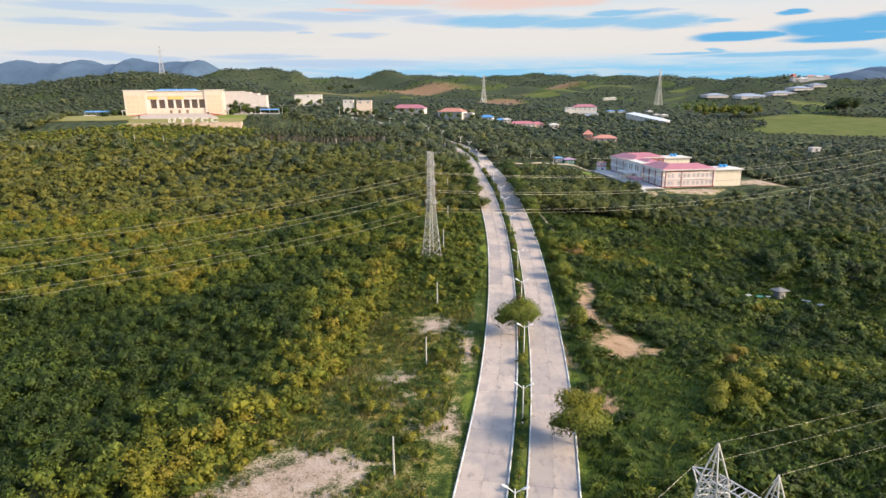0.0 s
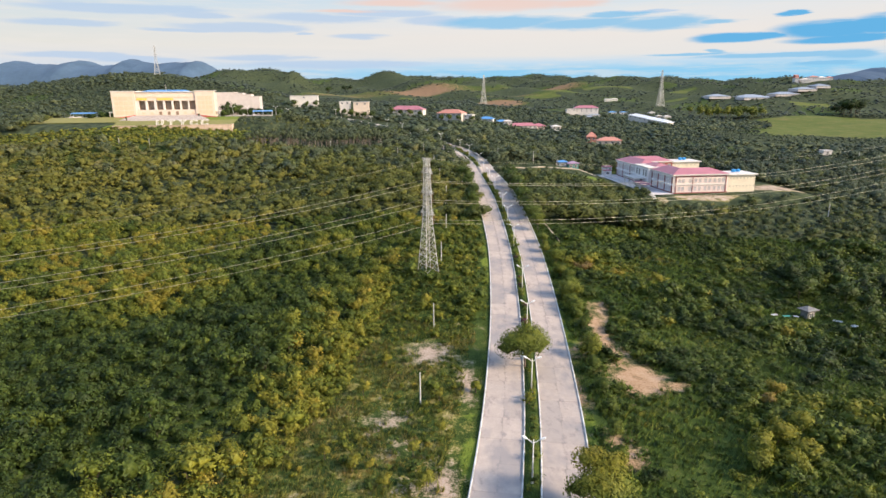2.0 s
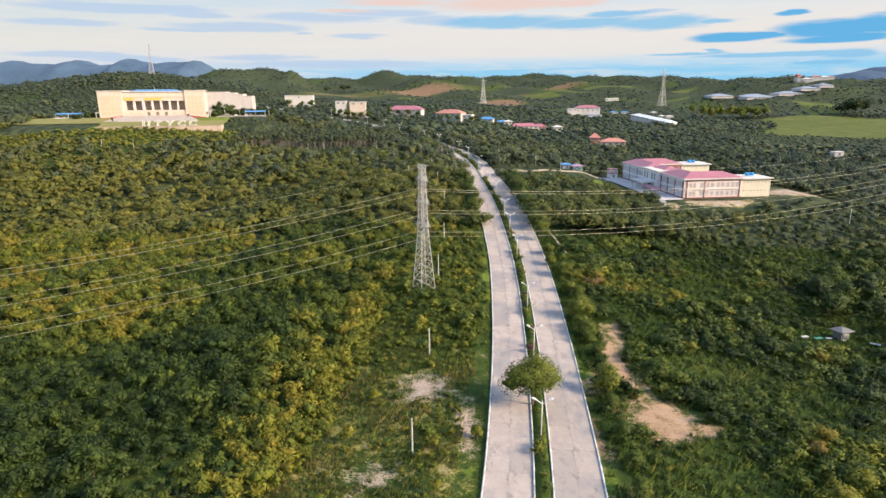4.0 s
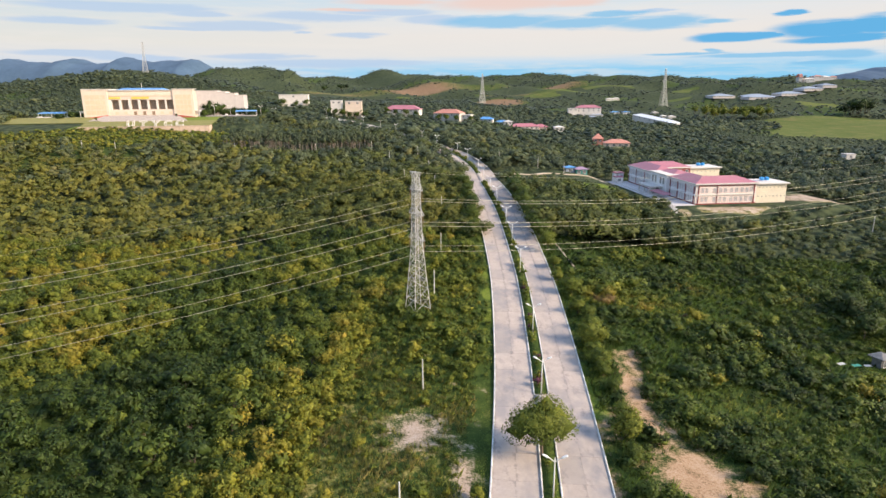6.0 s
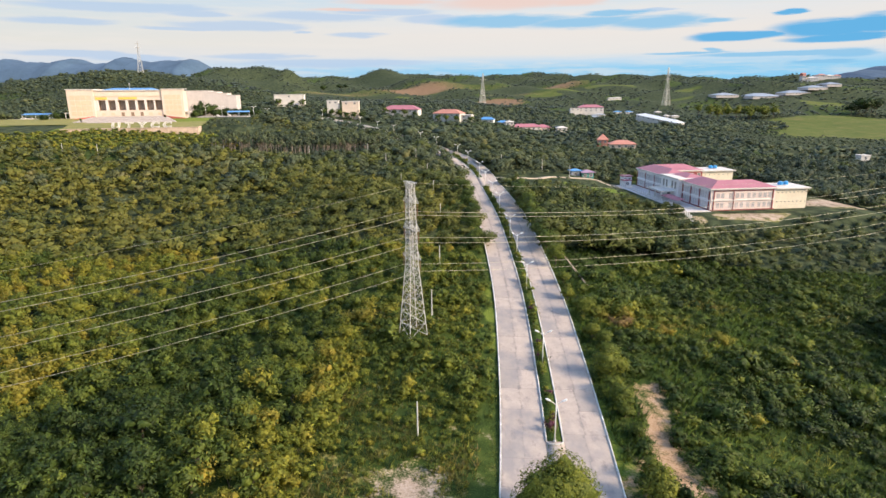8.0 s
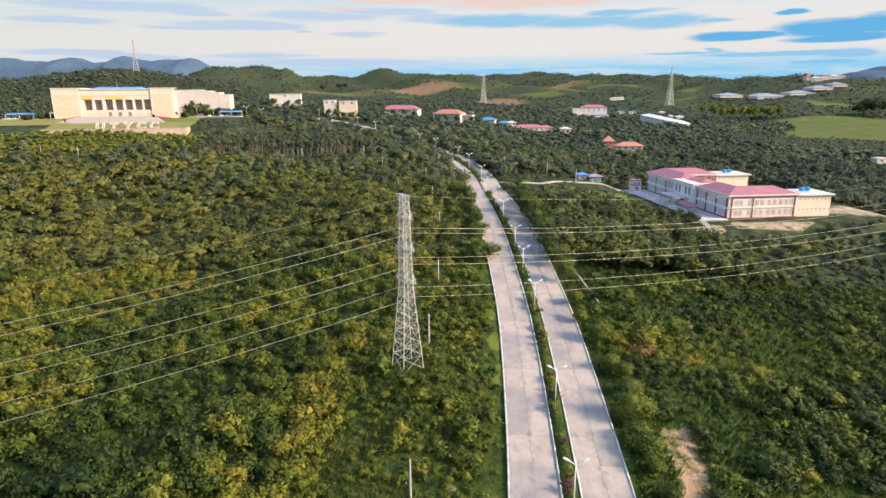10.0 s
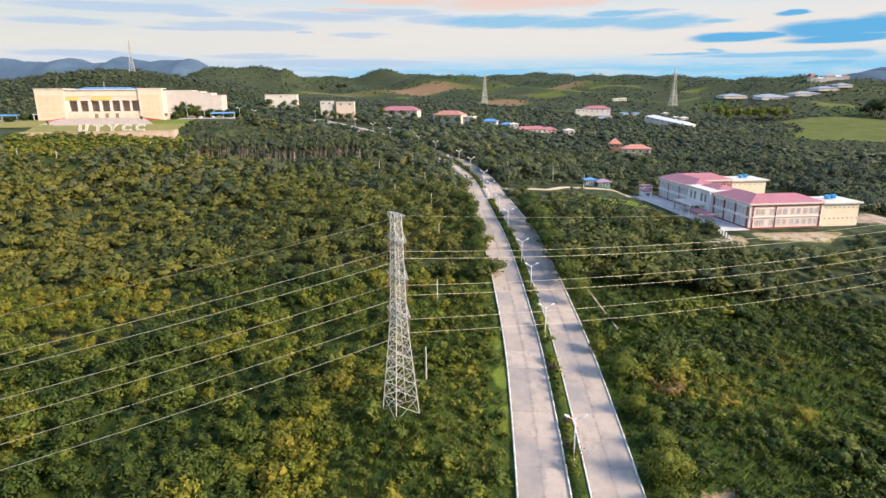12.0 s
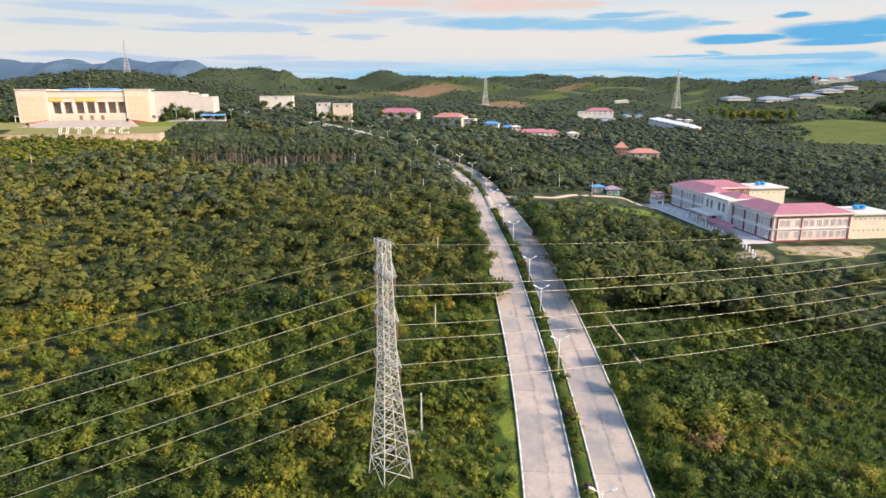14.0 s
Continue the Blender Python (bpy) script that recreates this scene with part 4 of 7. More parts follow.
BUILT = [(304, 1172, 14), (324, 1170, 12), (242, 1050, 14), (394, 1526, 22), (380, 1110, 14), (409, 1268, 12), (64, 700, 8), (116, 690, 9), (313, 525, 8), (1120, 1925, 55), (-162, 708, 17), (-103, 672, 8), (-50, 775, 20), (8, 706, 17), (48, 714, 12), (86, 695, 16), (226, 1064, 24), (290, 940, 20), (304, 918, 18),
         (135, 557, 13), (77, 404, 9), (100, 402, 8), (-8, 195.5, 3.5), (106, 187, 6), (95, 187, 5), (115, 181, 6), (39, 244, 3), (39.8, 234, 3), (38, 254, 3), (40.3, 226, 3)]


def scatter():
    rng = np.random.default_rng(42)
    # left-hand wood, close by
    x, y = jitter_grid(rng, -230, 8, 56, 262, 3.7)
    k = in_view(x, y) & (x < forest_edge(y) + rng.normal(0, 2.0, len(x))) & (road_offset(x, y) < -14)
    x, y = x[k], y[k]
    k = clear_of(x, y)
    x, y = x[k], y[k]
    size = 2.9 + 3.4 * patchy(x, y, 17, 0.4) * rng.uniform(0.4, 1.2, len(x)) + 2.2 * (rng.random(len(x)) < 0.10)
    # sunlight on the wood's edge and west, shade inside: all put into tint
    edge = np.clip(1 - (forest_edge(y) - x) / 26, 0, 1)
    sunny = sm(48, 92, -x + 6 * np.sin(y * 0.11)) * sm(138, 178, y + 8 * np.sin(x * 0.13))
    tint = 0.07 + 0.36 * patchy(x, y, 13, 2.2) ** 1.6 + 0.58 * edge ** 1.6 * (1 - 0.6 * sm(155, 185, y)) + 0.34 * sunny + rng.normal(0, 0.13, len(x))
    inner_shade = sm(10, 26, forest_edge(y) - x) * (1 - sm(165, 215, y)) * (1 - sunny)
    tint = np.clip(tint * (1 - 0.68 * inner_shade) + 0.13 * sm(70, 40, -x) * sm(165, 200, y) + 0.08 * inner_shade * np.abs(rng.normal(0, 1, len(x))), 0, 0.74)
    wood_ = (x, y, size, tint)
    # right-hand scrub, close by
    x, y = jitter_grid(rng, 18, 240, 56, 262, 2.35)
    k = in_view(x, y) & (road_offset(x, y) > 11.2)
    x, y = x[k], y[k]
    k = clear_of(x, y)
    x, y = x[k], y[k]
    dens = patchy(x, y, 15, 5.1) + 0.3 * patchy(x, y, 5, 3.3)
    k = ((dens > 0.42) | (rng.random(len(x)) < 0.55)) & (rng.random(len(x)) > 0.3 * sm(0.3, 0.6, meadow(x, y)))
    x, y, dens = x[k], y[k], dens[k]
    tall = patchy(x, y, 22, 1.1)
    size = 1.0 + 1.5 * dens * rng.uniform(0.3, 1.3, len(x)) + (tall > 0.7) * rng.uniform(0.4, 2.2, len(x)) * (rng.random(len(x)) < 0.35)
    size *= 1 - 0.6 * np.exp(-((road_offset(x, y) - 11) / 5) ** 2)
    bright = patchy(x, y, 13, 8.3) > 0.62
    size = np.where(bright & (rng.random(len(x)) < 0.35), size * 1.5 + 0.6, size)
    tint = np.clip(0.085 + 0.30 * patchy(x, y, 9, 0.9) ** 1.3 + 0.12 * bright + rng.normal(0, 0.10, len(x)) + 0.35 * gauss(x, y, 55, 215, 10, 8), 0, 0.95)
    low = sm(0.25, 0.6, meadow(x, y))
    size *= 1 - 0.45 * low
    tint = np.clip(tint + 0.1 * low + 0.32 * gauss(x, y, 54, 106, 7, 5) + 0.25 * gauss(x, y, 66, 122, 7, 6) + 0.2 * gauss(x, y, 80, 124, 12, 8) - 0.03 + 0.85 * gauss(x, y, 42.4, 209, 4, 5) + 0.7 * gauss(x, y, 65, 204, 4, 3.5) + 0.6 * gauss(x, y, 52, 206, 4, 3), 0, 1.0)
    scrub_ = (x, y, size, tint)
    # thinly grown clearing on the left, and the shrubs round the pylon
    x, y = jitter_grid(rng, -50, 14, 56, 262, 1.9)
    k = in_view(x, y) & (x > forest_edge(y) - 3) & (road_offset(x, y) < np.where((y > 165) & (rng.random(len(x)) < 0.6), -10.8, -13.6))
    x, y = x[k], y[k]
    k = clear_of(x, y) & (rng.random(len(x)) < np.where(y < 155, 0.42, 1.4) * (0.35 + 0.9 * patchy(x, y, 7, 4.2)))
    x, y = x[k], y[k]
    size = np.where(y < 165, 0.75, 1.25) * rng.uniform(0.5, 1.8, len(x)) * np.where(rng.random(len(x)) < 0.06, 2.2, 1.0)
    tint = np.clip(np.where(y < 160, 0.50, 0.42) + 0.24 * patchy(x, y, 8, 6.1) + rng.normal(0, 0.12, len(x)), 0.05, 0.9)
    # tall yellow-green growth along the edge of the wood
    ex, ey = jitter_grid(rng, -60, 0, 58, 205, 1.7)
    d = ex - forest_edge(ey)
    k = in_view(ex, ey) & (np.abs(d - 1 + 3 * (patchy(ex, ey, 6, 1.3) - 0.5)) < 4.5) & (rng.random(len(ex)) < 0.75)
    ex, ey = ex[k], ey[k]
    k = clear_of(ex, ey)
    ex, ey = ex[k], ey[k]
    x, y = np.concatenate([x, ex]), np.concatenate([y, ey])
    size = np.concatenate([size, rng.uniform(1.5, 4.0, len(ex)) * (1 - 0.08 * np.abs(ex - forest_edge(ey)))])
    tint = np.concatenate([tint, np.clip(0.60 + 0.22 * patchy(ex, ey, 7, 0.2) + rng.normal(0, 0.09, len(ex)), 0.2, 0.85)])
    clear_ = (x, y, size, tint)
    return wood_, scrub_, clear_


WOOD, SCRUB, CLEARING = scatter()
# the nearest trees of the wood stand as things of their own
x, y, size, tint = WOOD
own = (size > 3.9) & (y < 172) & (x > -0.74 * (y + 2)) & (x > forest_edge(y) - 34)
idx = np.where(own)[0][::2][:230]
rest = np.ones(len(x), bool)
rest[idx] = False
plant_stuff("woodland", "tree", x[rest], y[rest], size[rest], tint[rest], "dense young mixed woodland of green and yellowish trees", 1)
# undergrowth that fills the floor of the wood
rng = np.random.default_rng(19)
ux, uy = jitter_grid(rng, -200, 0, 60, 225, 2.9)
k = in_view(ux, uy) & (ux < forest_edge(uy) - 1)
ux, uy = ux[k], uy[k]
k = clear_of(ux, uy)
ux, uy = ux[k], uy[k]
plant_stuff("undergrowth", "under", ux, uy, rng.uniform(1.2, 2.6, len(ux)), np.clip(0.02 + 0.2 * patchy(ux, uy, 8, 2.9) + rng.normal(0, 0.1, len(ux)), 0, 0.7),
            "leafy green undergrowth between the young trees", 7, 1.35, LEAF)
TREES = []
rng = np.random.default_rng(9)
for i, (v, q, t, L) in enumerate(PROTO["tree"]):
    for j, tn in enumerate((0.2, 0.42, 0.66)):
        root = thing("tree", ("dark green", "fresh green", "yellowish green")[j] + " young broadleaf tree in the dense wood", "tree", group="trees of the wood")
        crown = new("crown", mixed_mesh("crown", v, q, t, LEAF, np.full(len(v), tn), crown_normals(v, q, t, 0.45)))
        crown.parent = root
        part("trunk", wood(rng, 1.0, L, 0.03), BARK, root)
        TREES.append((i, j, root))
used = set()
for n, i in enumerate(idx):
    # the tint, with its painted sun and shade, picks the tree's colour
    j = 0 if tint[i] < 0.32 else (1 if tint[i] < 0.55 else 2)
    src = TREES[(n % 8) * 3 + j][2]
    s = size[i]
    m = pose(x[i], y[i], float(height(x[i], y[i])) - 0.1, 0, 0, rng.uniform(0, 360))
    if src.name not in used:
        used.add(src.name)
        src.matrix_basis = m @ Matrix.Diagonal((s, s, s, 1))
    else:
        c = copy_thing(src, m)
        c.scale = (s * rng.uniform(0.9, 1.15), s * rng.uniform(0.9, 1.15), s)
for _, _, root in TREES:
    if root.name not in used:
        for c in list(root.children):
            bpy.data.objects.remove(c)
        bpy.data.objects.remove(root)

x, y, size, tint = SCRUB
plant_stuff("scrub", "shrub", x, y, size, tint, "thick low green scrub with patches of dry brush", 2, 1.15)
x, y, size, tint = CLEARING
plant_stuff("clearing_shrubs", "shrub", x, y, size, tint, "scattered young yellow-green shrubs in the clearing", 3)

def before_houses(x, y):
    """Low growth on the plots in front of the houses."""
    k = np.zeros(len(x))
    for bx, by, r in BUILT:
        if by > 380 and bx > -90:
            k = np.maximum(k, (y < by) & (y > by - 40) & (np.abs(x - bx) < r + 2))
    return k


rng = np.random.default_rng(27)
u, w = jitter_grid(rng, -46, 124, -116, -78.5, 2.3)
hc, hs = math.cos(radians(HALL_ANGLE)), math.sin(radians(HALL_ANGLE))
x, y = HALL_AT[0] + hc * u - hs * w, HALL_AT[1] + hs * u + hc * w
plant_stuff("bank_scrub", "far", x, y, rng.uniform(0.9, 2.6, len(x)), np.clip(0.46 + 0.2 * patchy(x, y, 9, 2.2) + rng.normal(0, 0.07, len(x)), 0, 0.8),
            "bright green scrub and grass on the bank below the wall", 33, 1.5, LEAF)
rng = np.random.default_rng(77)
# middle distance
x, y = jitter_grid(rng, -420, 420, 262, 520, 5.1)
k = in_view(x, y)
x, y = x[k], y[k]
k = clear_of(x, y)
x, y = x[k], y[k]
size = (3.9 + 3.0 * patchy(x, y, 25, 3.1)) * rng.uniform(0.65, 1.3, len(x)) + 2.8 * ((x > 32) & (x < 100) & (y < 335))
size *= np.where((x > -128) & (x < -44) & (y > 392 + 0.33 * (x + 132)) & (y < 432 + 0.33 * (x + 132)), 0.5, 1.0)
size *= np.where((x > 34) & (x < 118) & (y > 338) & (y < 398), 0.42, 1.0)
sa, sb = local(x, y, SCHOOL_AT, SCHOOL_ANGLE)
size *= np.where((sa > -50) & (sa < -12) & (sb > -30) & (sb < 80), 0.5 + 0.4 * np.clip((-14 - sa) / 40, 0, 1), 1.0)
size *= np.where((y < 322) & (x > 95), 0.7, 1.0)
ha, hb = local(x, y, HALL_AT, HALL_ANGLE)
size *= np.where((ha > 96) & (ha < 160) & (hb > -90) & (hb < -20), 0.5, 1.0)
size *= 1 - 0.3 * before_houses(x, y)
# low sun on the western slope is put into the tint as gold
tint = np.clip(0.24 + 0.08 * np.exp(-(x / 70) ** 2) + 0.27 * patchy(x, y, 19, 7.7) ** 1.3 + 0.27 * sm(30, 140, -x) * (1 - 0.7 * sm(330, 450, y)) + rng.normal(0, 0.085, len(x)), 0, 0.97)
# low bright growth on the bank below the retaining wall
bank = ((ha > -45) & (ha < 128) & (hb > -112 + 8 * np.sin(ha * 0.09)) & (hb < -74)) * 1.0
size *= 1 - 0.6 * bank
tint = np.where(bank > 0, 0.46 + rng.normal(0, 0.08, len(x)), tint)
gold = (bank > 0) | (rng.random(len(x)) < np.where(x < 0, 1 - 0.9 * sm(300, 440, y), 0.85 - 0.75 * sm(270, 340, y)))
tint = np.where(gold, tint + 0.06 * np.clip((-x - 20) / 110, 0, 1), tint)
tint = tint + 0.15 * sm(75, 40, -x) * (x < 8) * sm(380, 330, y) - 0.14 * sm(120, 180, x) * (y > 370)
near = (y < 352) & (x > -75) & (x < 112)
plant_stuff("woodland", "road", x[near], y[near], size[near], np.clip(tint[near] - 0.02, 0, 0.74), "mixed green trees along the road", 15, 1.15, OLIVE_LEAF)
x, y, size, tint, gold = x[~near], y[~near], size[~near], tint[~near], gold[~near]
plant_stuff("woodland", "mid", x[gold], y[gold], size[gold], np.clip(tint[gold], 0, 0.74), "mixed green and golden woodland on the slope", 14, 1.22, OLIVE_LEAF)
gold = ~gold
plant_stuff("woodland", "mid", x[gold], y[gold], size[gold], tint[gold], "dark green plantation woodland on the slopes", 4, 1.22, HAZED_DULL_LEAF)
x, y = jitter_grid(rng, -900, 900, 520, 1160, 7.3)
k = in_view(x, y, 20)
x, y = x[k], y[k]
k = clear_of(x, y) & (patchy(x, y, 60, 2.9) > 0.12)
x, y = x[k], y[k]
size = np.clip(rng.lognormal(1.36, 0.3, len(x)), 2.2, 9.0) * (0.75 + 0.4 * patchy(x, y, 60, 1.9)) * np.where((x > 300) & (y > 640) & (y < 800), 0.55, 1.0) * (1 - 0.2 * before_houses(x, y))
tint = np.clip(0.16 + 0.26 * patchy(x, y, 45, 4.4) ** 1.4 + rng.normal(0, 0.08, len(x)), 0, 0.95)
plant_stuff("far_woodland", "far", x, y, size, tint, "dark green woodland covering the plain and hills", 5, 1.55, HAZED_DULL_LEAF)
x, y = jitter_grid(rng, -2600, 2600, 1150, 3250, 19.5)
k = in_view(x, y, 40) & (patchy(x, y, 130, 6.6) + 0.3 * rng.random(len(x)) > 0.38 + 0.3 * gauss(x, y, 100, 1950, 420, 380))
x, y = x[k], y[k]
k = clear_of(x, y)
x, y = x[k], y[k]
size = rng.uniform(2.4, 4.4, len(x))
tint = np.clip(0.16 + 0.28 * patchy(x, y, 90, 2.4) + rng.normal(0, 0.08, len(x)), 0, 0.8)
plant_stuff("distant_woods", "dot", x, y, size, tint, "far woods dotted over the hills at the horizon", 6, 2.2, HAZED_FAR_LEAF)



def plantation(n, seed):
    """Slim straight trees whose bare pale trunks show along the edge of the clearing."""
    rng = np.random.default_rng(seed)
    u = rng.uniform(0, 1, n)
    deep = rng.uniform(0, 1, n) ** 1.6 * 26
    x = -132 + 88 * u + rng.normal(0, 0.8, n)
    y = 404 + 29 * u + deep + 3 * np.sin(u * 9)
    k = clear_of(x, y)
    x, y = x[k], y[k]
    h = rng.uniform(6.0, 9.0, len(x))
    z = height(x, y)
    m = Mesh()
    for px, py, pz, ph in zip(x, y, z, h):
        m.tube((px, py, pz - 0.2), (px + rng.normal(0, 0.25), py, pz + ph * 0.8), 0.17, 0.1, 4, False)
    single("plantation_trunks", m, PALE_BARK, "pale straight trunks of a tree plantation", "woodland", "stuff")
    V, T, C, N = [], [], [], []
    base = 0
    for i in range(len(x)):
        v, _, t, _ = PROTO["mid"][i % len(PROTO["mid"])]
        s = h[i] * 0.5
        a = rng.uniform(0, 6.283)
        R = np.array([[math.cos(a), -math.sin(a), 0], [math.sin(a), math.cos(a), 0], [0, 0, 1]])
        V.append((v @ R.T) * np.array([s * 0.75, s * 0.75, s]) + np.array([x[i], y[i], z[i] + h[i] * 0.52]))
        N.append(crown_normals(v, np.zeros((0, 4), int), t, 0.6, 0.3) @ R.T)
        T.append(t + base)
        C.append(np.full(len(v), rng.uniform(0.2, 0.62)))
        base += len(v)
    me = mixed_mesh("plantation_crowns", np.concatenate(V), np.zeros((0, 4), int), np.concatenate(T), HAZED_DULL_LEAF, np.concatenate(C), np.concatenate(N))
    tagged(new("plantation_crowns", me), "narrow olive crowns of the tree plantation", "woodland", kind="stuff")


plantation(330, 23)


# ---- power line ----
def pylon(at, angle, h, base, waist, top_w, arms, label):
    """Lattice tower with pairs of arms across the line and a beam on top."""
    root = thing("electricity_pylon", label, "pylon", pose(*at, 0, 0, angle))
    waist_z = arms[-1] - 1.2

    def half(z):
        return np.interp(z, [0, waist_z, h], [base / 2, waist / 2, top_w / 2])

    def corners(z):
        w = half(z)
        return [Vector((sx * w, sy * w, z)) for sx, sy in ((-1, -1), (1, -1), (1, 1), (-1, 1))]

    levels = [0.0]
    while levels[-1] < h - 1.0:
        levels.append(min(h, levels[-1] + max(1.15, half(levels[-1]) * 1.25)))
    levels[-1] = h
    for i in range(4):
        leg = Mesh()
        leg.pipe([corners(a)[i] for a in levels], 0.10)
        part("leg", leg, STEEL, root)
    br = Mesh()
    for a, b in zip(levels[:-1], levels[1:]):
        A, B = corners(a), corners(b)
        for i in range(4):
            j = (i + 1) % 4
            br.tube(A[i], B[j], 0.055, n=3, caps=False)
            br.tube(A[j], B[i], 0.055, n=3, caps=False)
            br.tube(B[i], B[j], 0.05, n=3, caps=False)
    part("bracing", br, STEEL, root)
    tips = []
    for k, z in enumerate(arms):
        reach = (2.7, 3.0, 3.4)[k]
        for s in (-1, 1):
            arm = Mesh()
            w, w2 = half(z), half(z + 1.6)
            tip = Vector((s * reach, 0, z))
            for sy in (-1, 1):
                lo, hi = Vector((s * w, sy * w, z)), Vector((s * w2, sy * w2, z + 1.7))
                arm.tube(lo, tip + Vector((0, sy * 0.25, 0)), 0.07, n=4, caps=False)
                arm.tube(hi, tip + Vector((0, sy * 0.25, 0.1)), 0.06, n=4, caps=False)
                for t in (0.3, 0.6):
                    arm.tube(lo.lerp(tip, t), hi.lerp(tip, t), 0.045, n=3, caps=False)
                    arm.tube(lo.lerp(tip, t), hi.lerp(tip, t - 0.3), 0.045, n=3, caps=False)
            for t in (0.0, 0.35, 0.7, 1.0):
                q = Vector((s * w, 0, z)).lerp(tip, t)
                e = w * (1 - t) + 0.25 * t
                arm.tube(q + Vector((0, -e, 0)), q + Vector((0, e, 0)), 0.045, n=3, caps=False)
            part("crossarm", arm, STEEL, root)
            ins = Mesh()
            for j in range(7):
                ins.tube(tip + Vector((0, 0, -0.15 - j * 0.24)), tip + Vector((0, 0, -0.25 - j * 0.24)), 0.13, 0.08, 6)
            ins.tube(tip, tip + Vector((0, 0, -2.6)), 0.05, n=4)
            part("insulator", ins, CERAMIC, root)
            tips.append(root.matrix_basis @ (tip + Vector((0, 0, -2.5))))
    beam = Mesh()
    w = half(h)
    for sy in (-1, 1):
        beam.tube((-2.2, sy * w * 0.5, h), (2.2, sy * w * 0.5, h), 0.07, n=4)
        for s in (-1, 1):
            beam.tube((s * w, sy * w, h - 1.2), (s * 2.2, sy * w * 0.5, h), 0.055, n=4)
            beam.tube((s * 1.2, sy * w * 0.5, h), (s * w, sy * w, h - 0.7), 0.045, n=3)
    for q in (-2.2, -1.4, -0.6, 0.6, 1.4, 2.2):
        beam.tube((q, -w * 0.5, h), (q, w * 0.5, h), 0.05, n=3)
    part("earth_wire_beam", beam, STEEL, root)
    tips.append(root.matrix_basis @ Vector((2.2, 0, h)))
    return root, tips


def cable(name, p, q, sag, r, label, n=24):
    c = bpy.data.curves.new(name, "CURVE")
    c.dimensions, c.bevel_depth, c.bevel_resolution = "3D", r, 0
    s = c.splines.new("POLY")
    s.points.add(n)
    for i in range(n + 1):
        t = i / n
        w = Vector(p).lerp(Vector(q), t)
        s.points[i].co = (w.x, w.y, w.z - sag * 4 * t * (1 - t), 1)
    c.materials.append(WIRE)
    return tagged(new(name, c), label, "power line", group="wires of the power line")


PYLON_Z = float(height(-7.7, 195.4))
tower, tips = pylon((-7.7, 195.4, PYLON_Z), -55.0, 37.6 - PYLON_Z, 4.6, 2.0, 1.25, [33.3 - PYLON_Z, 27.3 - PYLON_Z, 21.0 - PYLON_Z],
                    "tall grey steel lattice pylon standing among shrubs beside the road")
LEFT_DIR, RIGHT_DIR = Vector((-0.866, -0.5, 0)), Vector((0.924, 0.383, 0))
for i, p in enumerate(tips):
    earth = i >= 6
    r = 0.018 if earth else 0.036
    cable("power_cable", p, p + LEFT_DIR * 250 + Vector((0, 0, -4 if earth else -1.5)), 8.6 if not earth else 8.4, r, "pale aluminium power cable sagging from the pylon")
    cable("power_cable", p, p + RIGHT_DIR * 250 + Vector((0, 0, 0 if earth else 2.0)), 7.2 if not earth else 6.5, r, "pale aluminium power cable sagging from the pylon")


def portal_pylon(at, angle, h):
    """Two lattice legs joined by a lattice beam, with a peak on each."""
    root = thing("portal_pylon", "grey steel lattice portal pylon with two peaks above the scrub", "pylon", pose(*at, 0, 0, angle))
    for s in (-1, 1):
        m = Mesh()
        for a, b in zip(np.linspace(0, h, 16)[:-1], np.linspace(0, h, 16)[1:]):
            wa, wb = np.interp(a, [0, h], [1.3, 0.5]), np.interp(b, [0, h], [1.3, 0.5])
            A = [Vector((s * 1.75 + sx * wa, sy * wa, a)) for sx, sy in ((-1, -1), (1, -1), (1, 1), (-1, 1))]
            B = [Vector((s * 1.75 + sx * wb, sy * wb, b)) for sx, sy in ((-1, -1), (1, -1), (1, 1), (-1, 1))]
            for i in range(4):
                j = (i + 1) % 4
                m.tube(A[i], B[i], 0.06, n=4, caps=False)
                m.tube(A[i], B[j], 0.035, n=3, caps=False)
                m.tube(A[j], B[i], 0.035, n=3, caps=False)
        part("leg_frame", m, STEEL, root)
        pk = Mesh()
        for sx, sy in ((-1, -1), (1, -1), (1, 1), (-1, 1)):
            pk.tube((s * 1.75 + sx * 0.5, sy * 0.5, h), (s * 1.75, 0, h + 2.2), 0.05, n=4)
            pk.tube((s * 1.75 + sx * 0.25, sy * 0.25, h + 1.1), (s * 1.75 - sx * 0.25, sy * 0.25, h + 1.1), 0.03, n=3)
        part("peak", pk, STEEL, root)
        arm = Mesh()
        for sy in (-1, 1):
            arm.tube((s * 2.2, sy * 0.5, h), (s * 3.2, 0, h - 0.2), 0.05, n=4)
            arm.tube((s * 2.2, sy * 0.5, h - 1.2), (s * 3.2, 0, h - 0.2), 0.05, n=4)
        part("crossarm", arm, STEEL, root)
    m = Mesh()
    for a in range(8):
        x0, x1 = -1.75 + a * 3.5 / 8, -1.75 + (a + 1) * 3.5 / 8
        for sy in (-1, 1):
            for z in (h, h - 1.1):
                m.tube((x0, sy * 0.45, z), (x1, sy * 0.45, z), 0.05, n=4)
            m.tube((x0, sy * 0.45, h - 1.1 * (a % 2)), (x1, sy * 0.45, h - 1.1 * ((a + 1) % 2)), 0.035, n=3)
        m.tube((x1, -0.45, h), (x1, 0.45, h), 0.035, n=3)
    part("beam", m, STEEL, root)
    return root


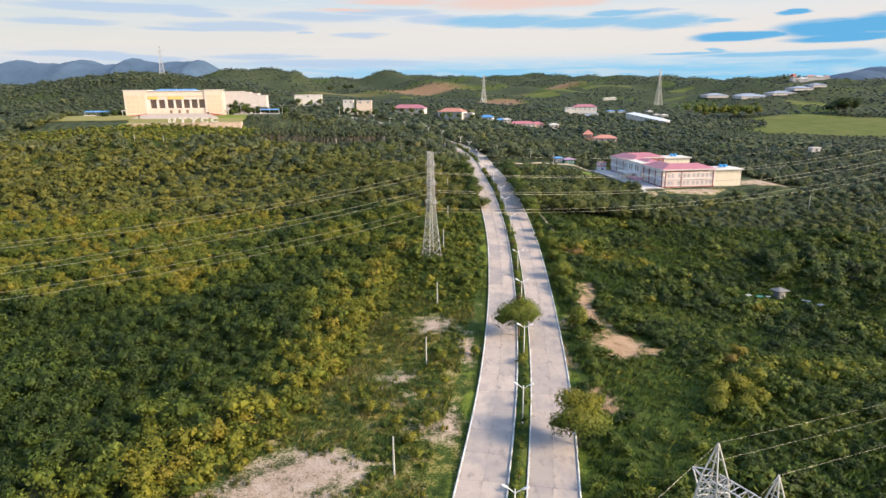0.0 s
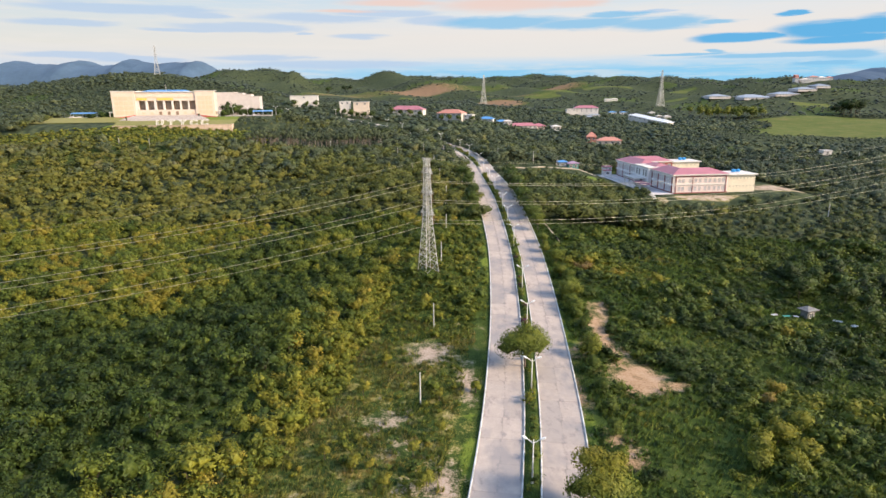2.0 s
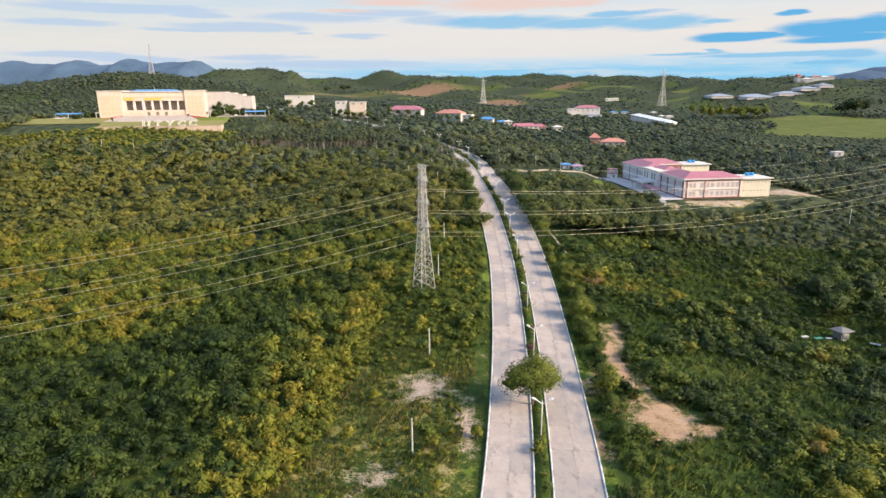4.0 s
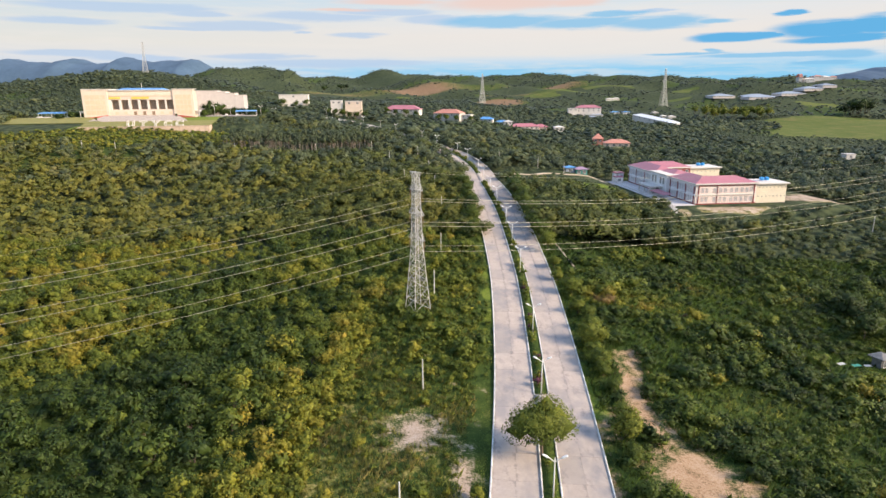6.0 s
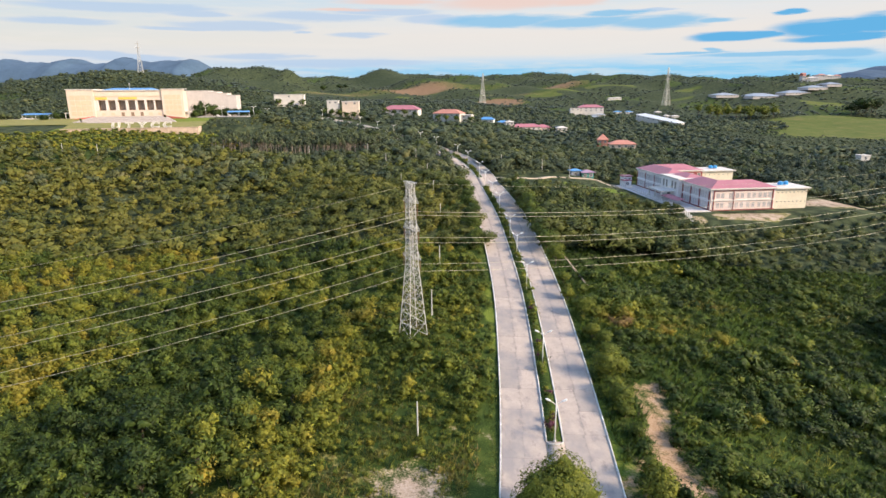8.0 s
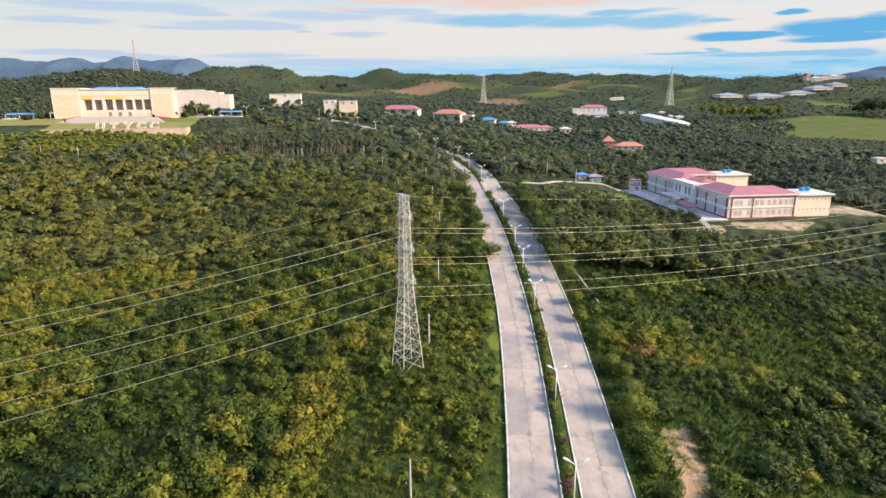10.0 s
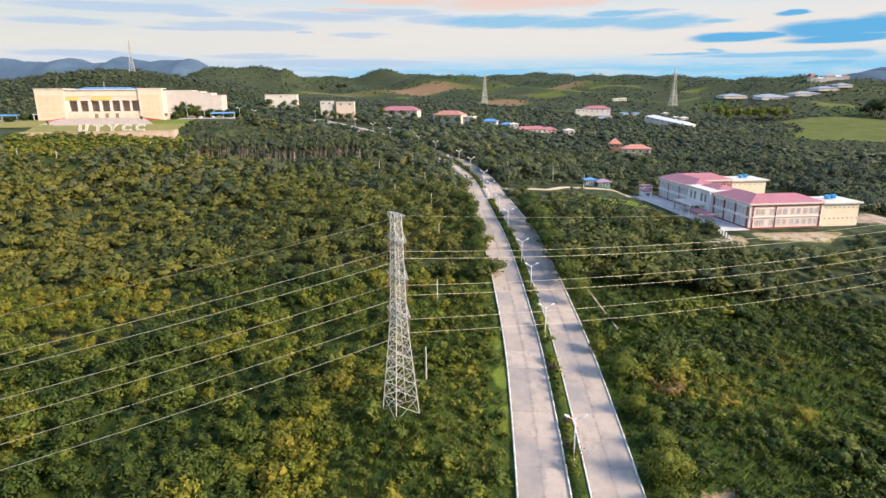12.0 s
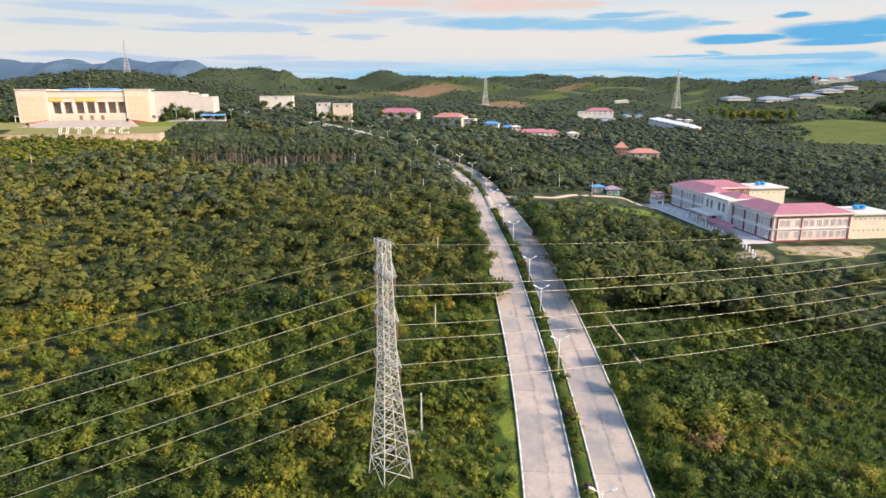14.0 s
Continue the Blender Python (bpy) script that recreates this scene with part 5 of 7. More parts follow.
PS = 2.038  # the frame is drawn at a smaller size and scaled
PZ = float(height(31.4, 57.8))
PTOP = 16.60
portal = portal_pylon((31.35, 57.75, PZ), -58.8, (PTOP - PZ) / PS - 2.2)
portal.scale = (PS, PS, PS)
PH = (PTOP - PZ) / PS
for q in ((-1.75, 0, PH), (-3.2, 0, PH - 2.4), (1.75, 0, PH), (3.2, 0, PH - 2.4)):
    p = portal.matrix_basis @ Vector(q)
    cable("power_cable", p, p + Vector((0.924, 0.383, 0)) * 240, 3.0, 0.013, "thin power cable strung from the portal pylon")
    cable("power_cable", p, p + Vector((-0.75, -0.66, 0)) * 110, 2.0, 0.013, "thin power cable strung from the portal pylon")


# ---- street lamps and posts ----
def street_lamp(angle):
    root = thing("street_lamp", "white two-armed street lamp standing on the central strip", "street lamp", group="lamps of the central strip")
    m = Mesh()
    m.tube((0, 0, 0.0), (0, 0, 0.25), 0.28, 0.24, 8)
    part("base", m, POST, root)
    m = Mesh()
    m.tube((0, 0, 0.2), (0, 0, 7.6), 0.13, 0.075, 8)
    part("pole", m, POLE, root, smooth=True)
    for s in (-1, 1):
        m = Mesh()
        m.pipe([(0, 0, 6.95), (s * 0.45, 0, 7.3), (s * 1.0, 0, 7.7)], 0.07, 6)
        part("arm", m, POLE, root)
        m = Mesh()
        d = Vector((s * 0.85, 0, 0.42)).normalized()
        p = Vector((s * 0.95, 0, 7.66))
        m.tube(p, p + d * 0.25, 0.09, 0.19, 8)
        m.tube(p + d * 0.25, p + d * 0.85, 0.19, 0.17, 8)
        m.tube(p + d * 0.85, p + d * 1.0, 0.17, 0.06, 8)
        part("lamp_head", m, LAMP_HEAD, root)
    return root


first_lamp = None
for ly in (66.5, 96.3, 127.4, 161.2, 186.6, 230.2, 251.5, 270.8, 299.7, 322, 345.5, 369.5, 404, 430, 461, 486, 530, 562, 600, 640):
    i = int(np.argmin(np.abs(ROAD_C[:, 1] - ly)))
    c, n = ROAD_C[i], ROAD_N[i]
    m = pose(c[0], c[1], float(height(c[0], c[1])) + 0.12, 0, 0, math.degrees(math.atan2(n[1], n[0])))
    if first_lamp is None:
        first_lamp = street_lamp(0)
        first_lamp.matrix_basis = m
    else:
        copy_thing(first_lamp, m)


def post(x, y, h):
    root = thing("concrete_post", "slim pale concrete utility post without wires in the grass", "post", pose(x, y, float(height(x, y)) - 0.1), "posts beside the road")
    m = Mesh()
    m.tube((0, 0, 0), (0, 0, h), 0.17, 0.12, 6)
    part("shaft", m, POST, root)
    m = Mesh()
    m.tube((0, 0, h), (0, 0, h + 0.12), 0.14, 0.05, 6)
    part("cap", m, POST, root)
    return root


post0 = post(-6.9, 123.0, 6.8)
for x, y in ((-10.5, 82), (-5.2, 161.9), (-3.8, 208.2), (-2.3, 245.9), (-2.5, 290), (-6, 330), (-10, 372), (-18, 415), (66, 392), (98, 399),
             (30, 402), (52, 398), (-202, 384.5), (-183, 383.6), (-122, 398), (-78, 410), (-47.4, 429), (-44.4, 435.5), (-33.4, 397.4), (-21.2, 344.2), (-150, 408),
             (215, 395), (180, 300), (262, 506), (330, 508), (238, 470)):
    copy_thing(post0, pose(x, y, float(height(x, y)) - 0.1))


# ---- single trees and the planted central strip ----
def big_tree(x, y, h, w, n, size, tint, label, seed, lobes=9, trunk=0.22, spread=(0.7, 1.12), top=0.0):
    rng = np.random.default_rng(seed)
    v, q, t, L = crown_arrays(rng, h, w, lobes, n, size, True, 0.85, spread)
    root = thing("tree", label, "tree", pose(x, y, float(height(x, y))))
    # top yellows the tint with height: a sunlit crown top put into colour
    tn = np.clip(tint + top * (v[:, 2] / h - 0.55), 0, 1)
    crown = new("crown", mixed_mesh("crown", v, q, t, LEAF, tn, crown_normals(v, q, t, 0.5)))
    crown.parent = root
    part("trunk", wood(rng, h, L, trunk), BARK, root)
    return root


big_tree(15.6, 139.5, 9.2, 12.0, 7000, 0.27, 0.54, "large round green tree growing on the central strip", 3, 18, 0.3, (0.8, 1.05), 0.3)
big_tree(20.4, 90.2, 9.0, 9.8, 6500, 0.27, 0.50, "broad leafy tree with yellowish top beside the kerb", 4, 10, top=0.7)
for n_, (x, y, h, w, tn) in enumerate(((33.8, 182, 6.0, 9.0, 0.52), (34.2, 200, 3.8, 4.6, 0.5), (32.6, 222, 4.2, 4.2, 0.48), (33.2, 232, 4.6, 4.6, 0.42), (35, 212, 5.2, 6.5, 0.5), (31.5, 144, 5.4, 6.0, 0.42), (33, 172, 4.5, 5.0, 0.40), (4.2, 128, 2.8, 2.2, 0.6),
                                       (33.5, 246, 6.5, 7, 0.35), (32.5, 258, 7, 9, 0.25), (32, 268, 7, 9, 0.3), (31.5, 279, 8, 10, 0.2), (31.5, 290, 8, 10, 0.22), (31, 301, 7.5, 9, 0.25), (30, 312, 8, 9, 0.2), (29.5, 322, 8, 9, 0.2), (9.0, 262, 6, 6.5, 0.3), (9.3, 276, 6.5, 7, 0.25), (9.5, 288, 7, 8, 0.2), (9, 300, 7, 8, 0.2), (8.5, 312, 7, 8, 0.22), (7.5, 325, 8, 9, 0.18))):
    big_tree(x, y, h * (1.15 if y > 240 else 1.0), w, 1500, 0.32, tn + 0.1, "leafy roadside tree at the edge of the scrub", 20 + n_, 7, 0.14)

for n_, (x, y, h, w) in enumerate(((-16.8, 100.3, 2.6, 2.6), (-11.2, 96.4, 2.2, 2.4), (-7.2, 104.6, 3.6, 2.8), (-4.8, 95.4, 4.0, 3.6), (-8.5, 91.0, 2.4, 3.0), (-3.2, 123.9, 3.0, 2.2),
                                       (-14.0, 100.7, 1.8, 1.8), (-7.1, 86.2, 2.6, 2.8), (-2.6, 112, 3.0, 2.4), (-22, 104, 3.0, 2.6), (-18.5, 126, 3.6, 3.2), (-15.5, 141, 3.4, 3.0))):
    big_tree(x, y, h, w, 420, 0.24, 0.72, "bright yellow-green young bush in the clearing", 220 + n_, 5, 0.06)

for n_, (x, y, h, w, tn) in enumerate(((32.8, 176, 4.2, 4.6, 0.50), (33.0, 168, 3.6, 4.0, 0.42), (33.4, 161, 3.4, 4.2, 0.36), (32.0, 150, 4.6, 4.6, 0.46), (30.6, 138, 3.4, 4.0, 0.34), (29.6, 128, 3.0, 3.6, 0.30),
                                       (29.0, 119, 3.2, 3.6, 0.36), (28.0, 111, 3.4, 3.8, 0.40), (26.8, 103, 3.0, 3.6, 0.44), (35.6, 190, 4.4, 5.2, 0.50), (36.2, 197, 4.0, 4.6, 0.46))):
    big_tree(x, y, h, w, 900, 0.26, tn, "bushy green shrub beside the kerb", 260 + n_, 6, 0.08)
for n_, (x, y, h, w) in enumerate(((50, 104, 4.6, 5.6), (55, 108, 5.2, 6.0), (60.5, 111.5, 4.6, 5.4), (53.5, 99.5, 4.2, 5.0), (57, 103, 4.4, 5.0), (48, 100, 3.6, 4.4))):
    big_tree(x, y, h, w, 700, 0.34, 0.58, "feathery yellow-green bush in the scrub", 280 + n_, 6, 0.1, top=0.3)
for n_, (x, y, h, w, tn) in enumerate(((64, 126, 4.6, 4.0, 0.86), (60.5, 122, 3.8, 3.2, 0.88), (74, 118, 4.4, 4.0, 0.66), (66, 203, 4.2, 4.4, 0.84))):
    big_tree(x, y, h, w, 600, 0.26, tn, "half-dry olive brown bush in the scrub", 290 + n_, 6, 0.08)

shrubs = []
rng = np.random.default_rng(31)
for i in range(5):
    v, q, t, L = PROTO["shrub"][i]
    root = thing("shrub", "small clipped green shrub planted on the central strip", "shrub", group="shrubs of the central strip")
    c = new("foliage", mixed_mesh("foliage", v, q, t, LEAF, np.full(len(v), (0.46, 0.58, 0.68, 0.40, 0.52)[i]), crown_normals(v, q, t, 0.45)))
    c.parent = root
    m = Mesh()
    m.tube((0, 0, -0.1), (0, 0, 0.5), 0.05, 0.03, 5)
    part("stem", m, BARK, root)
    shrubs.append(root)
placed = 0
MEDIAN_C = resample(spline(ROAD_PTS, 1.0), 1.7)
for c in MEDIAN_C:
    if not 60 < c[1] < 452 or gap_lo - 2 < c[1] < gap_hi + 2 or first_gap[0] - 1.5 < c[1] < first_gap[1] + 2.5 or abs(c[1] - 139.5) < 2:
        continue
    lush = float(patchy(np.array([0.0]), np.array([c[1]]), 4.0, 2.4)[0])
    if rng.random() > 0.45 + 0.6 * lush:
        continue
    s = rng.uniform(0.75, 1.4) * (0.8 + 0.6 * lush) * (1.2 if c[1] > 180 else 1.0)
    m = pose(c[0] + rng.uniform(-.55, .55), c[1] + rng.uniform(-.6, .6), float(height(c[0], c[1])) + 0.2, 0, 0, rng.uniform(0, 360))
    src = shrubs[int(rng.integers(0, 5)) if placed >= 5 else placed]
    if placed < 5:
        src.matrix_basis = m @ Matrix.Diagonal((s, s, s, 1))
    else:
        copy_thing(src, m).scale = (s * rng.uniform(0.9, 1.3), s * rng.uniform(0.9, 1.4), s)
    placed += 1


purple = None
for n_, (ly, o, s) in enumerate(((163.5, -0.6, 1.9), (164.6, 0.2, 1.5), (196, 0.1, 1.5), (213, -0.2, 1.7), (189.5, -0.5, 1.3), (176, 0.3, 1.2))):
    i = int(np.argmin(np.abs(ROAD_C[:, 1] - ly)))
    c = ROAD_C[i] + ROAD_N[i] * o
    m = pose(c[0], c[1], float(height(c[0], c[1])) + 0.2, 0, 0, 67 * n_)
    if purple is None:
        v, q, t, L = PROTO["shrub"][2]
        purple = thing("shrub", "dark purple-leaved shrub planted on the central strip", "shrub", m, "purple shrubs of the central strip")
        f = new("foliage", mixed_mesh("foliage", v, q, t, PURPLE_LEAF, np.full(len(v), 0.45), crown_normals(v, q, t, 0.45)))
        f.parent = purple
        st = Mesh()
        st.tube((0, 0, -0.1), (0, 0, 0.5), 0.05, 0.03, 5)
        part("stem", st, BARK, purple)
        purple.scale = (s, s, s)
    else:
        copy_thing(purple, m).scale = (s, s, s)


# ---- grass ----
def grass(name, x, y, h, tint, label, seed, k=6):
    rng = np.random.default_rng(seed)
    n = len(x)
    z = height(x, y)
    X, Y, Z = np.repeat(x, k), np.repeat(y, k), np.repeat(z, k)
    H = np.repeat(h, k) * rng.uniform(0.5, 1.2, n * k)
    a = rng.uniform(0, 6.283, n * k)
    lean = rng.uniform(0.3, 1.0, n * k) * H
    w = 0.085 * H + 0.05
    ox, oy = rng.normal(0, 0.3, n * k), rng.normal(0, 0.3, n * k)
    b0 = np.stack([X + ox - np.sin(a) * w, Y + oy + np.cos(a) * w, Z - 0.1], 1)
    b1 = np.stack([X + ox + np.sin(a) * w, Y + oy - np.cos(a) * w, Z - 0.1], 1)
    tp = np.stack([X + ox + np.cos(a) * lean, Y + oy + np.sin(a) * lean, Z + H * 0.85], 1)
    v = np.stack([b0, b1, tp], 1).reshape(-1, 3)
    t = np.arange(len(v)).reshape(-1, 3)
    nor = np.repeat(np.stack([0.55 * np.cos(a), 0.55 * np.sin(a), np.ones(n * k)], 1), 3, 0)
    nor /= np.linalg.norm(nor, axis=1)[:, None]
    me = mixed_mesh(name, v, np.zeros((0, 4), int), t, GRASS, np.repeat(tint, k * 3), nor)
    return tagged(new(name, me), label, "grass", kind="stuff")


rng = np.random.default_rng(55)
x, y = jitter_grid(rng, -52, 16, 58, 250, 0.8)
off = road_offset(x, y)
mk_ = masks(x, y)
k = in_view(x, y, 4) & (x > forest_edge(y) - 4) & (off < -13.2) & (mk_["sand"] + 0.7 * (patchy(x, y, 1.6, 1.0) - 0.5) < 0.42) & (rng.random(len(x)) < 0.85)
x, y = x[k], y[k]
grass("tall_grass", x, y, rng.uniform(0.35, 1.2, len(x)) * (0.5 + 0.9 * patchy(x, y, 5, 2.0)), np.clip(0.36 - 0.10 * sm(155, 170, y) + 0.40 * patchy(x, y, 6, 3.6) + 0.22 * np.exp(-np.clip(x - forest_edge(y), 0, 60) / 9) + rng.normal(0, 0.10, len(x)), 0, 0.95),
      "tall green and straw-coloured grass in the clearing", 8, 8)
x, y = jitter_grid(rng, 18, 170, 58, 262, 0.95)
off = road_offset(x, y)
mk_ = masks(x, y)
k = in_view(x, y, 4) & (off > 10.6) & (mk_["sand"] + 0.5 * (patchy(x, y, 1.6, 1.0) - 0.5) < 0.42) & (rng.random(len(x)) < 0.8)
x, y = x[k], y[k]
straw = 0.75 * gauss(x, y, 43, 212, 5, 4.5) + 0.6 * gauss(x, y, 56, 214, 7, 4) + 0.6 * gauss(x, y, 72, 228, 12, 4) + 0.6 * gauss(x, y, 104, 226, 12, 4)
lush = patchy(x, y, 10, 3.9)
grass("tall_grass", x, y, rng.uniform(0.7, 1.7, len(x)) * (0.7 + 0.7 * lush) * (1 - 0.35 * np.clip(meadow(x, y), 0, 1)), np.clip(-0.05 + 0.22 * patchy(x, y, 11, 1.6) + 0.10 * lush + 0.25 * meadow(x, y) + straw + rng.normal(0, 0.08, len(x)), 0, 0.95),
      "tall rough grass between the low scrub", 9, 7)
x, y = jitter_grid(rng, -20, 40, 62, 264, 0.62)
off = road_offset(x, y)
k = in_view(x, y, 4) & (((off < -9.7) & (off > -12.4)) | ((off > 9.7) & (off < 11.4) & (y < 200)))
x, y = x[k], y[k]
grass("verge_grass", x, y, rng.uniform(0.12, 0.34, len(x)), np.clip(0.16 + 0.36 * patchy(x, y, 4, 2.6) + rng.normal(0, 0.07, len(x)), 0, 0.7), "short bright green grass on the verge", 10, 4)


x, y = jitter_grid(rng, -12, 26, 60, 350, 0.55)
k = np.abs(road_offset(x, y)) < 1.15
x, y = x[k], y[k]
grass("median_grass", x, y, rng.uniform(0.15, 0.6, len(x)) * (0.5 + patchy(x, y, 4, 1.1)), np.clip(0.12 + 0.4 * patchy(x, y, 5, 4.6) + rng.normal(0, 0.08, len(x)), 0, 0.8), "uneven green grass on the central strip", 12, 5)


# ---- buildings ----
def window(parent, x, y, z, w, h, facing, frame_mat=None, deep=0.12, glass=None):
    """A framed window with glass on a wall that faces -y ("s") or -x ("w") of the building's own axes."""
    f, g = Mesh(), Mesh()
    t = 0.12 if facing == "s" else 0.2
    if facing == "s":
        for a in ((x - w / 2 - t, x - w / 2, z - t, z + h + t), (x + w / 2, x + w / 2 + t, z - t, z + h + t), (x - w / 2, x + w / 2, z - t, z), (x - w / 2, x + w / 2, z + h, z + h + t),
                  (x - 0.05, x + 0.05, z, z + h)):
            f.box(a[0], a[1], y - deep, y + 0.05, a[2], a[3])
        g.box(x - w / 2, x + w / 2, y - deep * 0.4, y - deep * 0.2, z, z + h)
    else:
        for a in ((y - w / 2 - t, y - w / 2, z - t, z + h + t), (y + w / 2, y + w / 2 + t, z - t, z + h + t), (y - w / 2, y + w / 2, z - t, z), (y - w / 2, y + w / 2, z + h, z + h + t),
                  (y - 0.05, y + 0.05, z, z + h)):
            f.box(x - deep, x + 0.05, a[0], a[1], a[2], a[3])
        g.box(x - deep * 0.4, x - deep * 0.2, y - w / 2, y + w / 2, z, z + h)
    ob = part("window", f, frame_mat or WHITE, parent)
    part("pane", g, glass or GLASS_DARK, ob)
    return ob


def hall():
    root = thing("assembly_hall", "large cream assembly hall with tall columns and blue roof", "hall", pose(*HALL_AT, 0, 0, HALL_ANGLE))
    m = Mesh()
    m.box(0, 62, 4.0, 46, -3, 18.6)
    m.box(61.9, 75.9, 5.5, 13, -3, 18.6)
    part("body", m, CREAM, root)
    # front wall round the seven tall bays
    m = Mesh()
    m.box(17, 61.6, 0.6, 4.0, -2, 5.9)
    m.box(17, 61.6, 0.6, 4.0, 12.8, 19.4)
    part("front_wall", m, CREAM, root)
    centers = (21.6, 28.0, 34.6, 40.9, 47.1, 53.2, 59.0)
    edges = [17.0] + [q + s * 2.45 for q in centers for s in (-1, 1)] + [61.6]
    for a, b in zip(edges[::2], edges[1::2]):
        m = Mesh()
        m.box(a, max(b, a + 0.3), 0.4, 2.2, 5.9, 12.8)
        part("column", m, WHITE, root)
    for q in centers:
        m = Mesh()
        m.box(q - 2.45, q + 2.45, 3.7, 3.95, 5.9, 12.8)
        ob = part("bay", m, SHADE_IN, root)
        g = Mesh()
        for k in (-1.6, -0.5, 0.6):
            g.box(q + k, q + k + 0.85, 3.5, 3.68, 6.2, 12.4)
        part("pane", g, CURTAIN, ob)
    for q in (34.6, 40.9, 47.1):
        m = Mesh()
        m.box(q - 1.0, q + 1.0, 0.45, 0.62, 1.9, 4.6)
        part("door", m, SHADE_IN, root)
    for q in (22, 28, 53, 59):
        m = Mesh()
        m.box(q - 1.2, q + 1.2, 0.5, 0.62, 2.4, 4.2)
        part("panel", m, CREAM_PANEL, root)
    # flanking blocks with relief panels
    for x0, x1 in ((0, 17), (61.6, 76)):
        m = Mesh()
        m.box(x0, x1, -0.3, 6, -3, 20.2)
        blk = part("flank_block", m, CREAM, root)
        w = (x1 - x0 - 3.0) / 4
        for i in range(4):
            for j in range(4):
                p = Mesh()
                p.box(x0 + 1.5 + i * w + 0.15, x0 + 1.5 + (i + 1) * w - 0.15, -0.4, -0.25, 2.4 + j * 3.6, 5.5 + j * 3.6)
                part("panel", p, CREAM_PANEL, blk)
    m = Mesh()
    m.box(17.5, 61.2, 0.30, 0.58, 15.3, 15.9)
    part("shadow_band", m, CREAM_PANEL, root)
    for b0, b1 in ((17.8, 25.5), (33, 45)):
        m = Mesh()
        m.box(b0, b1, 0.22, 0.58, 13.4, 14.9)
        part("banner", m, YELLOW, root, "yellow banner above the bays")
    for x0, x1, z in ((-0.4, 17.5, 20.6), (61.2, 76.4, 20.6), (17.5, 61.2, 19.9)):
        m = Mesh()
        m.box(x0, x1, -0.7 if z > 20 else -0.1, 13.2 if x0 > 50 else 46.2, z - 0.5, z)
        part("parapet", m, WHITE, root)
    m = Mesh()
    m.hip(19.5, 50.5, 14, 44, 20.3, 21.5, "x", 1.5, 0.9)
    part("roof", m, BLUE_ROOF, root, "blue metal roof")
    m = Mesh()
    m.box(20, 50, 14.5, 43.5, 18.5, 19.4)
    part("roof_wall", m, WHITE, root)
    m = Mesh()
    m.tube((38, 12, 18.8), (38, 12, 25), 0.1, n=5)
    part("mast", m, POLE, root)
    # side canopies
    for x0, x1 in ((-3.5, 0.1), (75.9, 79.5)):
        m = Mesh()
        m.box(x0, x1, 1, 9, 4.2, 4.7)
        m.box(x0 + 0.3 if x0 < 0 else x1 - 0.7, x0 + 0.7 if x0 < 0 else x1 - 0.3, 1.2, 1.6, -1, 4.2)
        part("canopy", m, WHITE, root)
    # broad flight of steps
    n = 20
    for i in range(n):
        t0, t1 = i / n, (i + 1) / n
        m = Mesh()
        y1 = -1.6 - 38 * t0
        y0 = -1.6 - 38 * t1
        x0, x1 = 15 - 4 * t1, 63 + 16 * t1
        m.box(x0, x1, y0, y1, -4.0, 1.9 - 3.5 * t1)
        part("step", m, PAVING, root)
    for (xa, xb) in ((2, 17), (62, 78)):
        m = Mesh()
        hi, lo = (xb, xa) if xa < 30 else (xa, xb)
        m.add([(hi, -3, 0.2), (lo, -7, -0.8), (lo, -7, 0.2), (hi, -3, 2.2), (hi, -3.5, 0.2), (lo, -7.5, -0.8), (lo, -7.5, 0.2), (hi, -3.5, 2.2)],
              [(0, 1, 2, 3), (4, 7, 6, 5), (0, 4, 5, 1), (3, 2, 6, 7), (1, 5, 6, 2), (0, 3, 7, 4)])
        part("ramp_wall", m, RED_TRIM, root, "red painted ramp wall")
    return root


hall()


def hall_wing():
    root = thing("auditorium_wing", "plain white stepped auditorium block behind the hall", "building", pose(*HALL_AT, 0, 0, HALL_ANGLE))
    y0 = 44.0
    for x0, x1, z in ((62.5, 86, 19.0), (86, 93, 18.2), (93, 100, 17.0), (100, 107, 15.4)):
        m = Mesh()
        m.box(x0, x1, y0, y0 + 28, -4, z)
        blk = part("wall_block", m, WING_WHITE, root)
        p = Mesh()
        p.box(x0 + 0.01, x1 + 0.15, y0 - 0.2, y0 + 28.2, z, z + 0.4)
        part("coping", p, WING_WHITE, blk)
    return root


hall_wing()


def in_hall(a, b):
    c, s = math.cos(radians(HALL_ANGLE)), math.sin(radians(HALL_ANGLE))
    x, y = HALL_AT[0] + c * a - s * b, HALL_AT[1] + s * a + c * b
    return x, y, float(height(x, y))


m = Mesh()
na, nb = 22, 14
lv = []
for i in range(na + 1):
    for j in range(nb + 1):
        a = -55 + (97.4 + 55) * i / na
        b = -76.8 + 44 * j / nb if a > 21.0 else -44 + 48 * j / nb
        x = HALL_AT[0] + math.cos(radians(HALL_ANGLE)) * a - math.sin(radians(HALL_ANGLE)) * b
        y = HALL_AT[1] + math.sin(radians(HALL_ANGLE)) * a + math.cos(radians(HALL_ANGLE)) * b
        lv.append((x, y, 36.4 + 3.7 * (b + 77) / 70 + (0.25 if j < nb else -0.3)))
m.add(lv, [(i * (nb + 1) + j, (i + 1) * (nb + 1) + j, (i + 1) * (nb + 1) + j + 1, i * (nb + 1) + j + 1) for i in range(na) for j in range(nb)])
LAWN = mk("mown_lawn", (0.25, 0.22, 0.05), (0.17, 0.165, 0.04), 5.0, 0.95, 0.3)
single("lawn", m, LAWN, "sunlit yellow-green mown lawn behind the retaining wall", "lawn", "structure")
m = Mesh()
m.box(21.5, 98, -77.5, -76.8, -10, -3.1)
